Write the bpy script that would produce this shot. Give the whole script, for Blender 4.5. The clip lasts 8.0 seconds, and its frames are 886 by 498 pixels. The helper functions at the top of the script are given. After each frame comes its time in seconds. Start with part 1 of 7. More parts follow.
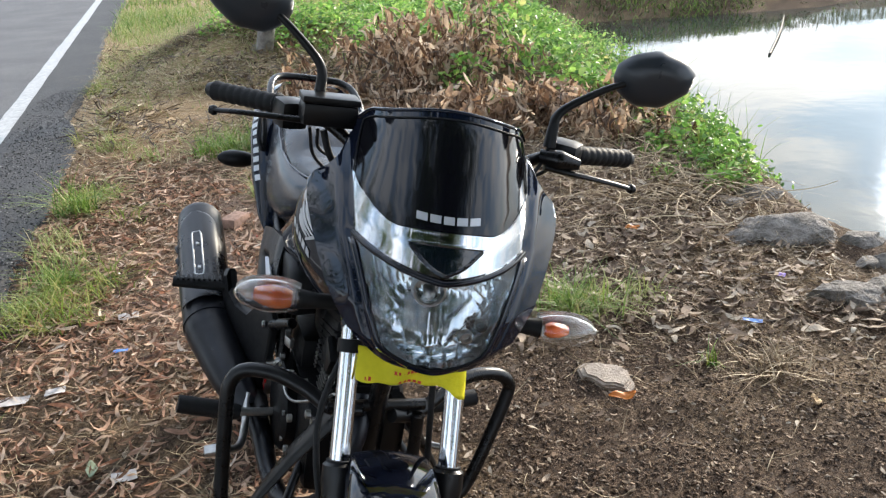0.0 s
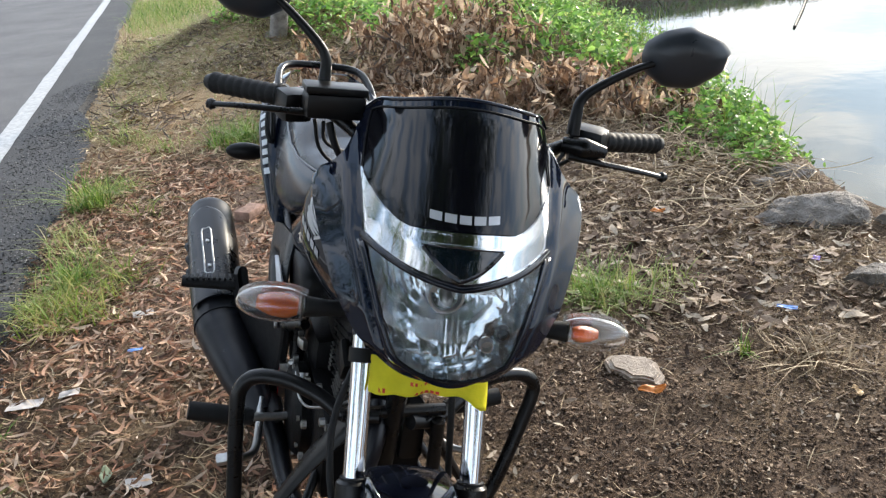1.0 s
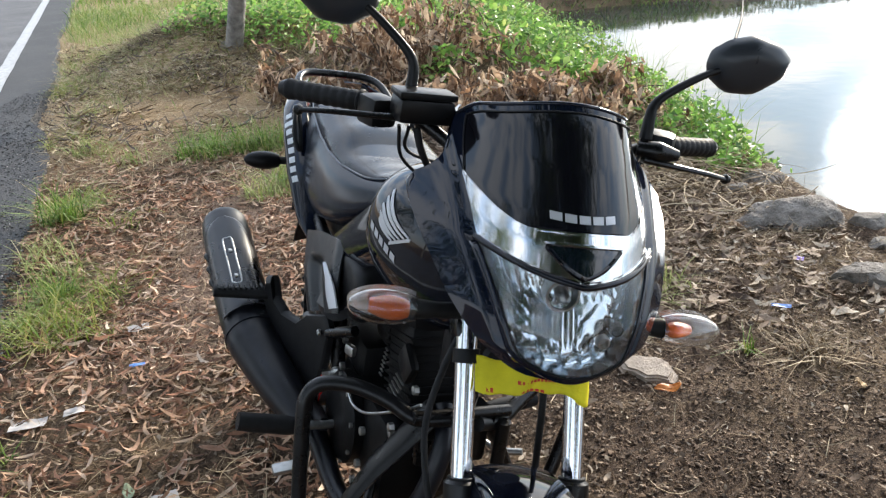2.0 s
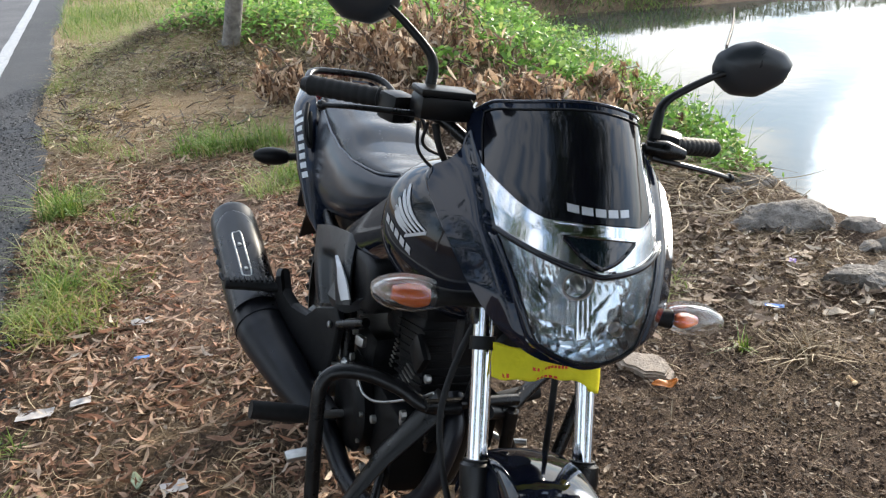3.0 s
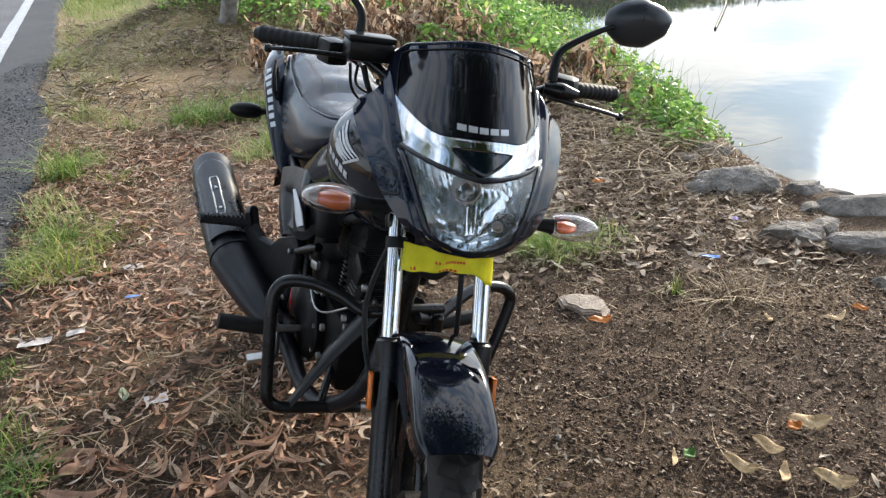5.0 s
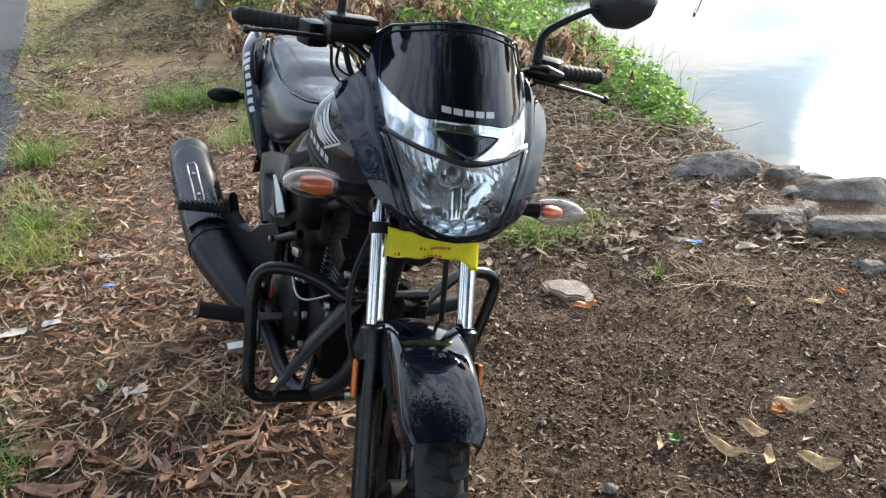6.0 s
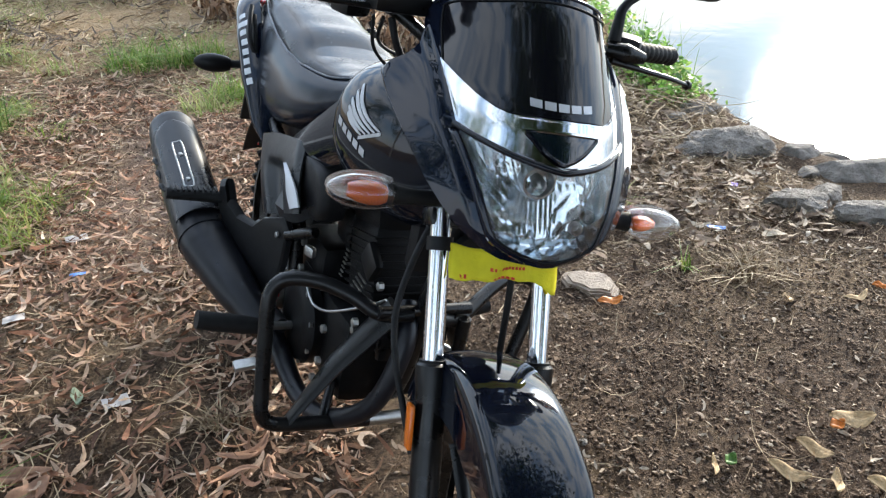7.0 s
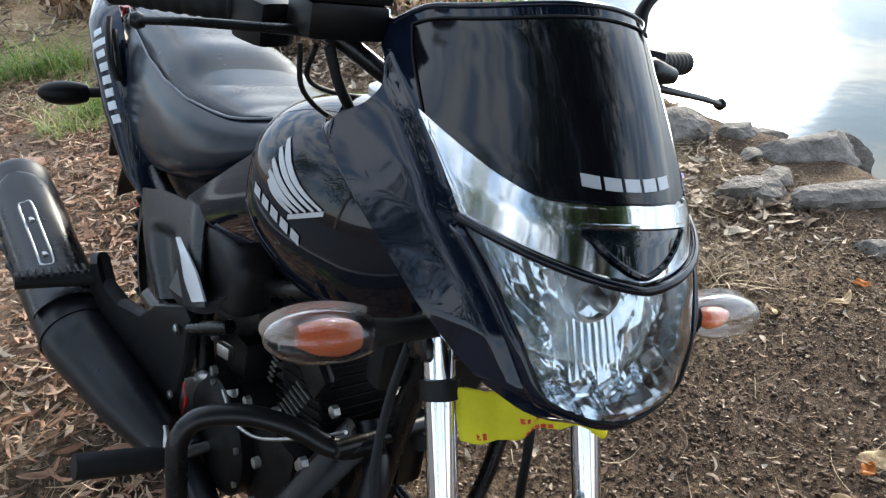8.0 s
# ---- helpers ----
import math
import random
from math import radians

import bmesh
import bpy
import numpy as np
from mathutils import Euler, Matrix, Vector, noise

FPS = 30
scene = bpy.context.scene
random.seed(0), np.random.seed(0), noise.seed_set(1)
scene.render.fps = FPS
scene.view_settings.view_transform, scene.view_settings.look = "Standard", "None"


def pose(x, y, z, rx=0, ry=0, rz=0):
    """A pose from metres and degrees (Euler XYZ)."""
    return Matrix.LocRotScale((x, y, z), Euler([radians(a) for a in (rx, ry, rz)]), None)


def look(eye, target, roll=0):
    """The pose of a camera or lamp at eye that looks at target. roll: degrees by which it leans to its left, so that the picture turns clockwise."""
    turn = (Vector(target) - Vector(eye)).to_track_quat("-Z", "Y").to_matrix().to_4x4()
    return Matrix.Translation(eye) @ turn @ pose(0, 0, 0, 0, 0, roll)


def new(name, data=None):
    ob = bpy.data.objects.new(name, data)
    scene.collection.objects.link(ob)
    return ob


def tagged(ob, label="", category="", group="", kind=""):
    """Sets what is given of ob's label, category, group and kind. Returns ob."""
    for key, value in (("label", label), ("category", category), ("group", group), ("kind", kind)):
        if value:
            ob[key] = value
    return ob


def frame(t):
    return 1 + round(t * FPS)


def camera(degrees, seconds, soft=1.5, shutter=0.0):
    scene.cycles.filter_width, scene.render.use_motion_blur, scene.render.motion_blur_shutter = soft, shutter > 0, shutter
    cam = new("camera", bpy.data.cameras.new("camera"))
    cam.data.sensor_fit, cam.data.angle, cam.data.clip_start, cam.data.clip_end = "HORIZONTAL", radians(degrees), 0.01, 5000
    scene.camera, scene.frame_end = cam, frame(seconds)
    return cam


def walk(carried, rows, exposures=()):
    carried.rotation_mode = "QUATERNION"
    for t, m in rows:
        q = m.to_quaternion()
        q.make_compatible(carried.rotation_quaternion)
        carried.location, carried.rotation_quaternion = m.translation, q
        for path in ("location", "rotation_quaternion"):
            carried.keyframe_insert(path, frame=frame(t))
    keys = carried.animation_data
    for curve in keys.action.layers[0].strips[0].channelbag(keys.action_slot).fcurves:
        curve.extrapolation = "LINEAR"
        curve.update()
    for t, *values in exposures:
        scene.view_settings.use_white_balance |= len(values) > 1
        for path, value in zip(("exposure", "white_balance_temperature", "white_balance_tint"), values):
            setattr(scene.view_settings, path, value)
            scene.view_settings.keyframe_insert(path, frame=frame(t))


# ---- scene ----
cam = camera(58.8, 8.0, 1.3)
PATH = [
    (0, (0.0501, 0.0073, 1.3814), (0.0246, 1.6808, 0.6670), -3.10),
    (0.5, (0.0792, 0.0892, 1.3714), (0.0155, 1.7563, 0.6452), -4.10),
    (1, (0.0555, 0.1028, 1.3668), (-0.0200, 1.7609, 0.6197), -5.00),
    (1.5, (-0.0619, 0.1037, 1.3814), (-0.0528, 1.7627, 0.6324), -4.70),
    (2, (-0.1865, 0.0855, 1.3805), (-0.1147, 1.7490, 0.6461), -3.90),
    (3.3, (-0.2366, 0.0137, 1.3878), (-0.1392, 1.6789, 0.6597), -2.80),
    (3.5, (-0.2220, -0.0091, 1.3850), (-0.1283, 1.6589, 0.6625), -2.80),
    (4, (-0.1674, -0.1165, 1.3786), (-0.0719, 1.5516, 0.6570), -2.70),
    (4.5, (-0.1174, -0.2366, 1.3586), (-0.0400, 1.4242, 0.6188), -2.30),
    (4.7, (-0.1037, -0.2539, 1.3677), (-0.0282, 1.4041, 0.6188), -2.50),
    (5.25, (-0.1019, -0.2730, 1.3623), (0.0000, 1.3786, 0.5961), -2.60),
    (5.8, (-0.1065, -0.2512, 1.3523), (0.0291, 1.3905, 0.5769), -2.60),
    (6, (-0.1101, -0.2475, 1.3532), (0.0191, 1.3887, 0.5660), -2.30),
    (6.5, (-0.1693, -0.1274, 1.3359), (-0.0246, 1.4869, 0.5069), -1.00),
    (7, (-0.2612, 0.0455, 1.3286), (-0.0391, 1.6271, 0.4550), -0.30),
    (7.5, (-0.2939, 0.2539, 1.2767), (0.0137, 1.8200, 0.4013), -0.90),
    (8, (-0.2885, 0.4996, 1.2849), (0.1602, 2.0020, 0.3613), -1.30),
]
walk(cam, [(t, look(eye, target, roll)) for t, eye, target, roll in PATH],
     [(0.0, 0.40, 6550, 10), (1.6, 0.38, 6550, 10), (3.5, 0.34, 6550, 10), (4.5, 0.37, 6550, 10), (6.3, 0.42, 6450, 9), (7.4, 0.60, 6250, 8), (8.0, 0.50, 6300, 8)])

# ---- world and light ----
CLOUD = 300.0
SUN_AZ, SUN_EL = 37.0, 17.0      # degrees to the right of +y, and above the horizon


def build_world():
    world = bpy.data.worlds.new("sky")
    world.use_nodes = True
    scene.world = world
    nt = world.node_tree
    nt.nodes.clear()
    out = nt.nodes.new("ShaderNodeOutputWorld")
    bg = nt.nodes.new("ShaderNodeBackground")
    sky = nt.nodes.new("ShaderNodeTexSky")
    sky.sky_type = "NISHITA"
    sky.sun_disc = False
    sky.sun_elevation = radians(SUN_EL)
    sky.sun_rotation = radians(SUN_AZ)
    sky.air_density, sky.dust_density, sky.ozone_density = 1.0, 0.15, 1.0
    coord = nt.nodes.new("ShaderNodeTexCoord")
    mapping = nt.nodes.new("ShaderNodeMapping")
    mapping.inputs["Scale"].default_value = (1.0, 1.0, 3.2)
    mapping.inputs["Location"].default_value = (2.3, 0.7, 0.4)
    noise_a = nt.nodes.new("ShaderNodeTexNoise")
    noise_a.inputs["Scale"].default_value = 4.4
    noise_a.inputs["Detail"].default_value = 7.0
    noise_a.inputs["Roughness"].default_value = 0.58
    noise_a.inputs["Distortion"].default_value = 0.4
    ramp = nt.nodes.new("ShaderNodeValToRGB")
    ramp.color_ramp.elements[0].position = 0.44
    ramp.color_ramp.elements[1].position = 0.57
    # thin cloud scatters more light near the sun
    dot = nt.nodes.new("ShaderNodeVectorMath")
    dot.operation = "DOT_PRODUCT"
    dot.inputs[1].default_value = (math.sin(radians(SUN_AZ)) * math.cos(radians(SUN_EL)), math.cos(radians(SUN_AZ)) * math.cos(radians(SUN_EL)), math.sin(radians(SUN_EL)))
    nt.links.new(coord.outputs["Generated"], dot.inputs[0])
    glow = nt.nodes.new("ShaderNodeValToRGB")
    for el, (pos, v) in zip([glow.color_ramp.elements[0], glow.color_ramp.elements[1]] + [glow.color_ramp.elements.new(0.5) for k in range(4)], ((0.0, 0.051), (1.0, 0.36), (0.70, 0.068), (0.93, 0.088), (0.972, 0.094), (0.992, 0.125))):
        warm = pos ** 6
        el.position, el.color = pos, (v * (0.90 + 0.10 * warm), v * (0.965 + 0.015 * warm), v * (1.08 - 0.14 * warm), 1)
    nt.links.new(dot.outputs["Value"], glow.inputs["Fac"])
    white = nt.nodes.new("ShaderNodeVectorMath")
    white.operation = "SCALE"
    white.inputs["Scale"].default_value = CLOUD
    nt.links.new(glow.outputs["Color"], white.inputs[0])
    mix = nt.nodes.new("ShaderNodeMix")
    mix.data_type = "RGBA"
    nt.links.new(coord.outputs["Generated"], mapping.inputs["Vector"])
    nt.links.new(mapping.outputs["Vector"], noise_a.inputs["Vector"])
    nt.links.new(noise_a.outputs["Fac"], ramp.inputs["Fac"])
    veil = nt.nodes.new("ShaderNodeMapRange")
    veil.inputs["From Min"].default_value, veil.inputs["From Max"].default_value = 0.990, 1.004
    nt.links.new(dot.outputs["Value"], veil.inputs["Value"])
    most = nt.nodes.new("ShaderNodeMath")
    most.operation = "MAXIMUM"
    nt.links.new(ramp.outputs["Color"], most.inputs[0])
    nt.links.new(veil.outputs["Result"], most.inputs[1])
    nt.links.new(most.outputs[0], mix.inputs["Factor"])
    haze = nt.nodes.new("ShaderNodeVectorMath")
    haze.operation = "MULTIPLY_ADD"
    haze.inputs[1].default_value = (0.33, 0.42, 0.54)
    nt.links.new(white.outputs[0], haze.inputs[0])
    nt.links.new(sky.outputs["Color"], haze.inputs[2])
    nt.links.new(haze.outputs[0], mix.inputs["A"])
    nt.links.new(white.outputs[0], mix.inputs["B"])
    nt.links.new(mix.outputs["Result"], bg.inputs["Color"])
    bg.inputs["Strength"].default_value = 0.09
    nt.links.new(bg.outputs["Background"], out.inputs["Surface"])


build_world()
sun = new("sun", bpy.data.lights.new("sun", "SUN"))
sun.data.energy = 5.3
sun.data.angle = radians(8)
sun.data.color = (1.0, 0.89, 0.73)
sun_dir = Vector((math.sin(radians(SUN_AZ)) * math.cos(radians(SUN_EL)), math.cos(radians(SUN_AZ)) * math.cos(radians(SUN_EL)), math.sin(radians(SUN_EL))))
sun.matrix_world = look(sun_dir * 40, (0, 0, 0))


# ---- materials ----
def ramp_node(nt, fac, stops):
    r = nt.nodes.new("ShaderNodeValToRGB")
    while len(r.color_ramp.elements) < len(stops):
        r.color_ramp.elements.new(0.5)
    for el, (pos, col) in zip(r.color_ramp.elements, stops):
        el.position, el.color = pos, (*col, 1)
    nt.links.new(fac, r.inputs["Fac"])
    return r.outputs["Color"]


def noise_node(nt, scale, detail=4.0, rough=0.55, vector=None):
    n = nt.nodes.new("ShaderNodeTexNoise")
    n.inputs["Scale"].default_value, n.inputs["Detail"].default_value, n.inputs["Roughness"].default_value = scale, detail, rough
    if vector is None:
        c = nt.nodes.new("ShaderNodeTexCoord")
        vector = c.outputs["Object"]
    nt.links.new(vector, n.inputs["Vector"])
    return n.outputs["Fac"]


def mix_node(nt, fac, a, b, blend="MIX"):
    m = nt.nodes.new("ShaderNodeMix")
    m.data_type, m.blend_type = "RGBA", blend
    for sock, v in ((m.inputs["Factor"], fac), (m.inputs["A"], a), (m.inputs["B"], b)):
        if isinstance(v, (int, float)):
            sock.default_value = v
        elif isinstance(v, tuple):
            sock.default_value = (*v, 1)
        else:
            nt.links.new(v, sock)
    return m.outputs["Result"]


def material(name, color=(0.5, 0.5, 0.5), rough=0.5, metal=0.0, coat=0.0, grain=0.0, grain_scale=60.0, bump=0.0, bump_scale=200.0,
             island=None, random_stops=None, transmission=0.0, ior=1.45, sheen=0.0, rough_vary=0.0, spec=0.5, translucent=0.0):
    m = bpy.data.materials.new(name)
    m.use_nodes = True
    nt = m.node_tree
    p = nt.nodes["Principled BSDF"]
    p.inputs["Roughness"].default_value, p.inputs["Metallic"].default_value = rough, metal
    p.inputs["Coat Weight"].default_value, p.inputs["Coat Roughness"].default_value = coat, 0.03
    p.inputs["Transmission Weight"].default_value, p.inputs["IOR"].default_value = transmission, ior
    p.inputs["Specular IOR Level"].default_value = spec
    p.inputs["Sheen Weight"].default_value = sheen
    col = None
    if random_stops:
        if island:
            g = nt.nodes.new("ShaderNodeNewGeometry")
            fac = g.outputs["Random Per Island"]
        else:
            g = nt.nodes.new("ShaderNodeObjectInfo")
            fac = g.outputs["Random"]
        col = ramp_node(nt, fac, random_stops)
    if grain > 0:
        n = noise_node(nt, grain_scale, 6.0, 0.6)
        base = col if col is not None else color
        dark = nt.nodes.new("ShaderNodeMapRange")
        dark.inputs["From Min"].default_value, dark.inputs["From Max"].default_value = 0.3, 0.7
        dark.inputs["To Min"].default_value, dark.inputs["To Max"].default_value = 1 - grain, 1 + grain
        nt.links.new(n, dark.inputs["Value"])
        comb = nt.nodes.new("ShaderNodeCombineColor")
        for s in ("Red", "Green", "Blue"):
            nt.links.new(dark.outputs["Result"], comb.inputs[s])
        col = mix_node(nt, 1.0, base, comb.outputs["Color"], "MULTIPLY")
    if col is None:
        p.inputs["Base Color"].default_value = (*color, 1)
    else:
        nt.links.new(col, p.inputs["Base Color"])
    if rough_vary > 0:
        n = noise_node(nt, 14.0, 5.0, 0.65)
        mr = nt.nodes.new("ShaderNodeMapRange")
        mr.inputs["From Min"].default_value, mr.inputs["From Max"].default_value = 0.35, 0.65
        mr.inputs["To Min"].default_value, mr.inputs["To Max"].default_value = max(0.0, rough - rough_vary), min(1.0, rough + rough_vary)
        nt.links.new(n, mr.inputs["Value"])
        nt.links.new(mr.outputs["Result"], p.inputs["Roughness"])
    if bump > 0:
        n = noise_node(nt, bump_scale, 5.0, 0.6)
        b = nt.nodes.new("ShaderNodeBump")
        b.inputs["Strength"].default_value, b.inputs["Distance"].default_value = bump, 1.0 / bump_scale
        nt.links.new(n, b.inputs["Height"])
        nt.links.new(b.outputs["Normal"], p.inputs["Normal"])
    if translucent > 0:
        tr = nt.nodes.new("ShaderNodeBsdfTranslucent")
        if col is not None:
            nt.links.new(col, tr.inputs["Color"])
        else:
            tr.inputs["Color"].default_value = (*color, 1)
        mx = nt.nodes.new("ShaderNodeMixShader")
        mx.inputs["Fac"].default_value = translucent
        nt.links.new(p.outputs["BSDF"], mx.inputs[1])
        nt.links.new(tr.outputs["BSDF"], mx.inputs[2])
        nt.links.new(mx.outputs["Shader"], nt.nodes["Material Output"].inputs["Surface"])
    return m


PAINT = material("black gloss paint", (0.0035, 0.0048, 0.0095), 0.05, coat=0.15, rough_vary=0.03, spec=0.4)
PAINT_BLUE = material("dark blue black gloss paint", (0.0045, 0.0070, 0.0165), 0.05, coat=0.15, rough_vary=0.03, spec=0.4)
VISOR = material("smoked black acrylic", (0.004, 0.004, 0.006), 0.085, coat=0.0)
PLASTIC = material("matt black plastic", (0.008, 0.008, 0.0088), 0.42, spec=0.25, bump=0.15, bump_scale=900, rough_vary=0.1, grain=0.2)
RUBBER = material("black rubber", (0.010, 0.010, 0.0105), 0.62, spec=0.3, bump=0.3, bump_scale=500, grain=0.25)
TYRE = material("dusty tyre rubber", (0.022, 0.021, 0.020), 0.8, bump=0.3, bump_scale=300, grain=0.35, grain_scale=25)
TUBE_BLACK = material("black powder coated steel", (0.005, 0.005, 0.0055), 0.30, coat=0.08, rough_vary=0.12, spec=0.35)
PANEL = material("satin black side panel", (0.022, 0.0235, 0.026), 0.33, rough_vary=0.06, bump=0.1, bump_scale=800)
SILENCER = material("matt black heat paint", (0.008, 0.0085, 0.012), 0.36, coat=0.0, spec=0.4, rough_vary=0.1, grain=0.2)
SHIELD = material("satin black shield paint", (0.012, 0.0125, 0.016), 0.30, spec=0.55, rough_vary=0.08)
ENGINE = material("black engine casting", (0.004, 0.004, 0.0044), 0.42, spec=0.18, grain=0.35, grain_scale=40, bump=0.3, bump_scale=250)
CHROME = material("chrome", (0.78, 0.79, 0.82), 0.07, metal=1.0)
ALLOY = material("bare alloy", (0.42, 0.42, 0.41), 0.4, metal=1.0, grain=0.2)
SILVER = material("silver lettering", (0.50, 0.51, 0.53), 0.45, metal=0.4)
SILVER_TRIM = material("silver trim", (0.72, 0.73, 0.75), 0.07, metal=1.0)
BLADE = material("brushed silver trim", (0.62, 0.63, 0.66), 0.5, metal=0.35)
LAMP_BACK = material("silvered lamp housing", (0.70, 0.71, 0.72), 0.22, metal=0.85)
VINYL = material("black seat vinyl", (0.010, 0.014, 0.023), 0.22, bump=0.06, bump_scale=700, rough_vary=0.05, spec=0.35)
VINYL_TOP = material("black grained seat vinyl", (0.012, 0.014, 0.019), 0.21, bump=0.10, bump_scale=450, rough_vary=0.10, spec=0.32)
STITCH = material("grey piping", (0.12, 0.13, 0.15), 0.4)
GLASS = material("clear lens plastic", (0.98, 0.98, 0.98), 0.02, transmission=1.0, ior=1.45)
REFLECT_ORANGE = material("orange reflector", (0.8, 0.18, 0.01), 0.2, coat=0.6, bump=0.2, bump_scale=600)
RED = material("red mark", (0.6, 0.02, 0.02), 0.4)
YELLOW = material("yellow cloth", (0.86, 0.78, 0.03), 0.75, grain=0.08, grain_scale=30, bump=0.3, bump_scale=120, translucent=0.25)
RED_PRINT = material("red print", (0.65, 0.06, 0.03), 0.7)
WHITE_PRINT = material("white lettering", (0.70, 0.72, 0.75), 0.4)
REFLECTOR = material("headlight reflector", (0.54, 0.60, 0.64), 0.105, metal=0.95)
BAR_BLACK = material("satin black control fittings", (0.005, 0.005, 0.0054), 0.34, rough_vary=0.1, spec=0.28)
AMBER_CLEAR = material("orange bulb glass", (0.86, 0.15, 0.012), 0.25, transmission=0.4, bump=0.5, bump_scale=260)
MIRROR_SHELL = material("satin slate mirror shell", (0.022, 0.026, 0.032), 0.33, spec=0.6, rough_vary=0.06)
MIRROR = material("mirror glass", (0.9, 0.9, 0.9), 0.01, metal=1.0)
EMBLEM = material("dark emblem glass", (0.004, 0.008, 0.012), 0.03, coat=1.0)


# ---- mesh helpers ----
def mesh_object(name, verts, faces, mat=None, smooth=True, sharp=40):
    me = bpy.data.meshes.new(name)
    me.from_pydata([tuple(map(float, v)) for v in verts], [], [tuple(map(int, fc)) for fc in faces])
    me.update()
    if smooth:
        me.shade_smooth()
        if sharp:
            me.set_sharp_from_angle(angle=radians(sharp))
    if mat:
        me.materials.append(mat)
    return new(name, me)


def join(*shapes):
    verts, faces = [], []
    for v, fc in shapes:
        k = len(verts)
        verts += [tuple(p) for p in v]
        faces += [tuple(i + k for i in q) for q in fc]
    return verts, faces


def moved(shape, m):
    v, fc = shape
    return [tuple(m @ Vector(p)) for p in v], fc


def loft(rings, cap=True, closed=True):
    n = len(rings[0])
    verts = [tuple(p) for r in rings for p in r]
    faces = []
    for i in range(len(rings) - 1):
        for j in range(n if closed else n - 1):
            a, b = i * n + j, i * n + (j + 1) % n
            faces.append((a, b, b + n, a + n))
    if cap and closed:
        faces.append(tuple(reversed(range(n))))
        faces.append(tuple(range((len(rings) - 1) * n, len(rings) * n)))
    return verts, faces


def curve_points(pts, per=6):
    """A smooth line through the given points."""
    p = [Vector(q) for q in pts]
    p = [p[0] * 2 - p[1]] + p + [p[-1] * 2 - p[-2]]
    out = []
    for i in range(1, len(p) - 2):
        for k in range(per):
            t = k / per
            out.append(0.5 * (2 * p[i] + (p[i + 1] - p[i - 1]) * t + (2 * p[i - 1] - 5 * p[i] + 4 * p[i + 1] - p[i + 2]) * t * t
                              + (3 * p[i] - p[i - 1] - 3 * p[i + 1] + p[i + 2]) * t ** 3))
    out.append(p[-2])
    return out


def tube(pts, radius, sides=12, per=6, smooth=True, flat=1.0, cap=True):
    """A round bar along a line; radius may be a list, one for each given point."""
    sides = max(sides, 10) if sides >= 8 else sides
    line = curve_points(pts, per) if smooth else [Vector(q) for q in pts]
    if isinstance(radius, (int, float)):
        rad = [radius] * len(line)
    else:
        src = np.linspace(0, 1, len(radius))
        rad = np.interp(np.linspace(0, 1, len(line)), src, radius)
    rings = []
    up = None
    for i, c in enumerate(line):
        d = (line[min(i + 1, len(line) - 1)] - line[max(i - 1, 0)]).normalized()
        if up is None:
            up = Vector((0, 0, 1)) if abs(d.z) < 0.9 else Vector((0, 1, 0))
        side = d.cross(up).normalized()
        up = side.cross(d).normalized()
        r = float(rad[i])
        rings.append([c + side * (r * math.cos(a)) + up * (r * flat * math.sin(a)) for a in (2 * math.pi * k / sides for k in range(sides))])
    return loft(rings, cap)


def lathe(profile, sides=32, axis="X"):
    """Turns (along, radius) pairs round the x axis."""
    rings = []
    for a, r in profile:
        rings.append([(a, r * math.cos(t), r * math.sin(t)) for t in np.linspace(0, 2 * math.pi, sides, endpoint=False)])
    v, fc = loft(rings, False)
    if axis == "Z":
        v = [(y, z, x) for x, y, z in v]
    if axis == "Y":
        v = [(z, x, y) for x, y, z in v]
    return v, fc


def block(size, bevel=0.004, at=(0, 0, 0), turn=(0, 0, 0)):
    bm = bmesh.new()
    bmesh.ops.create_cube(bm, size=1.0)
    bmesh.ops.scale(bm, vec=size, verts=bm.verts)
    if bevel:
        bmesh.ops.bevel(bm, geom=bm.edges[:], offset=bevel, segments=2, profile=0.6, affect="EDGES")
    bmesh.ops.transform(bm, matrix=pose(*at, *turn), verts=bm.verts)
    bm.verts.index_update()
    out = [tuple(v.co) for v in bm.verts], [tuple(v.index for v in q.verts) for q in bm.faces]
    bm.free()
    return out


def oval(center, rx, ry, axis="Z", power=2.0, n=20, z=0.0):
    """A ring of a superellipse round center, in the plane across the axis."""
    ring = []
    for t in np.linspace(0, 2 * math.pi, n, endpoint=False):
        c, s = math.cos(t), math.sin(t)
        u, v = rx * math.copysign(abs(c) ** (2 / power), c), ry * math.copysign(abs(s) ** (2 / power), s)
        ring.append({"Z": (center[0] + u, center[1] + v, center[2]), "Y": (center[0] + u, center[1], center[2] + v), "X": (center[0], center[1] + u, center[2] + v)}[axis])
    return ring


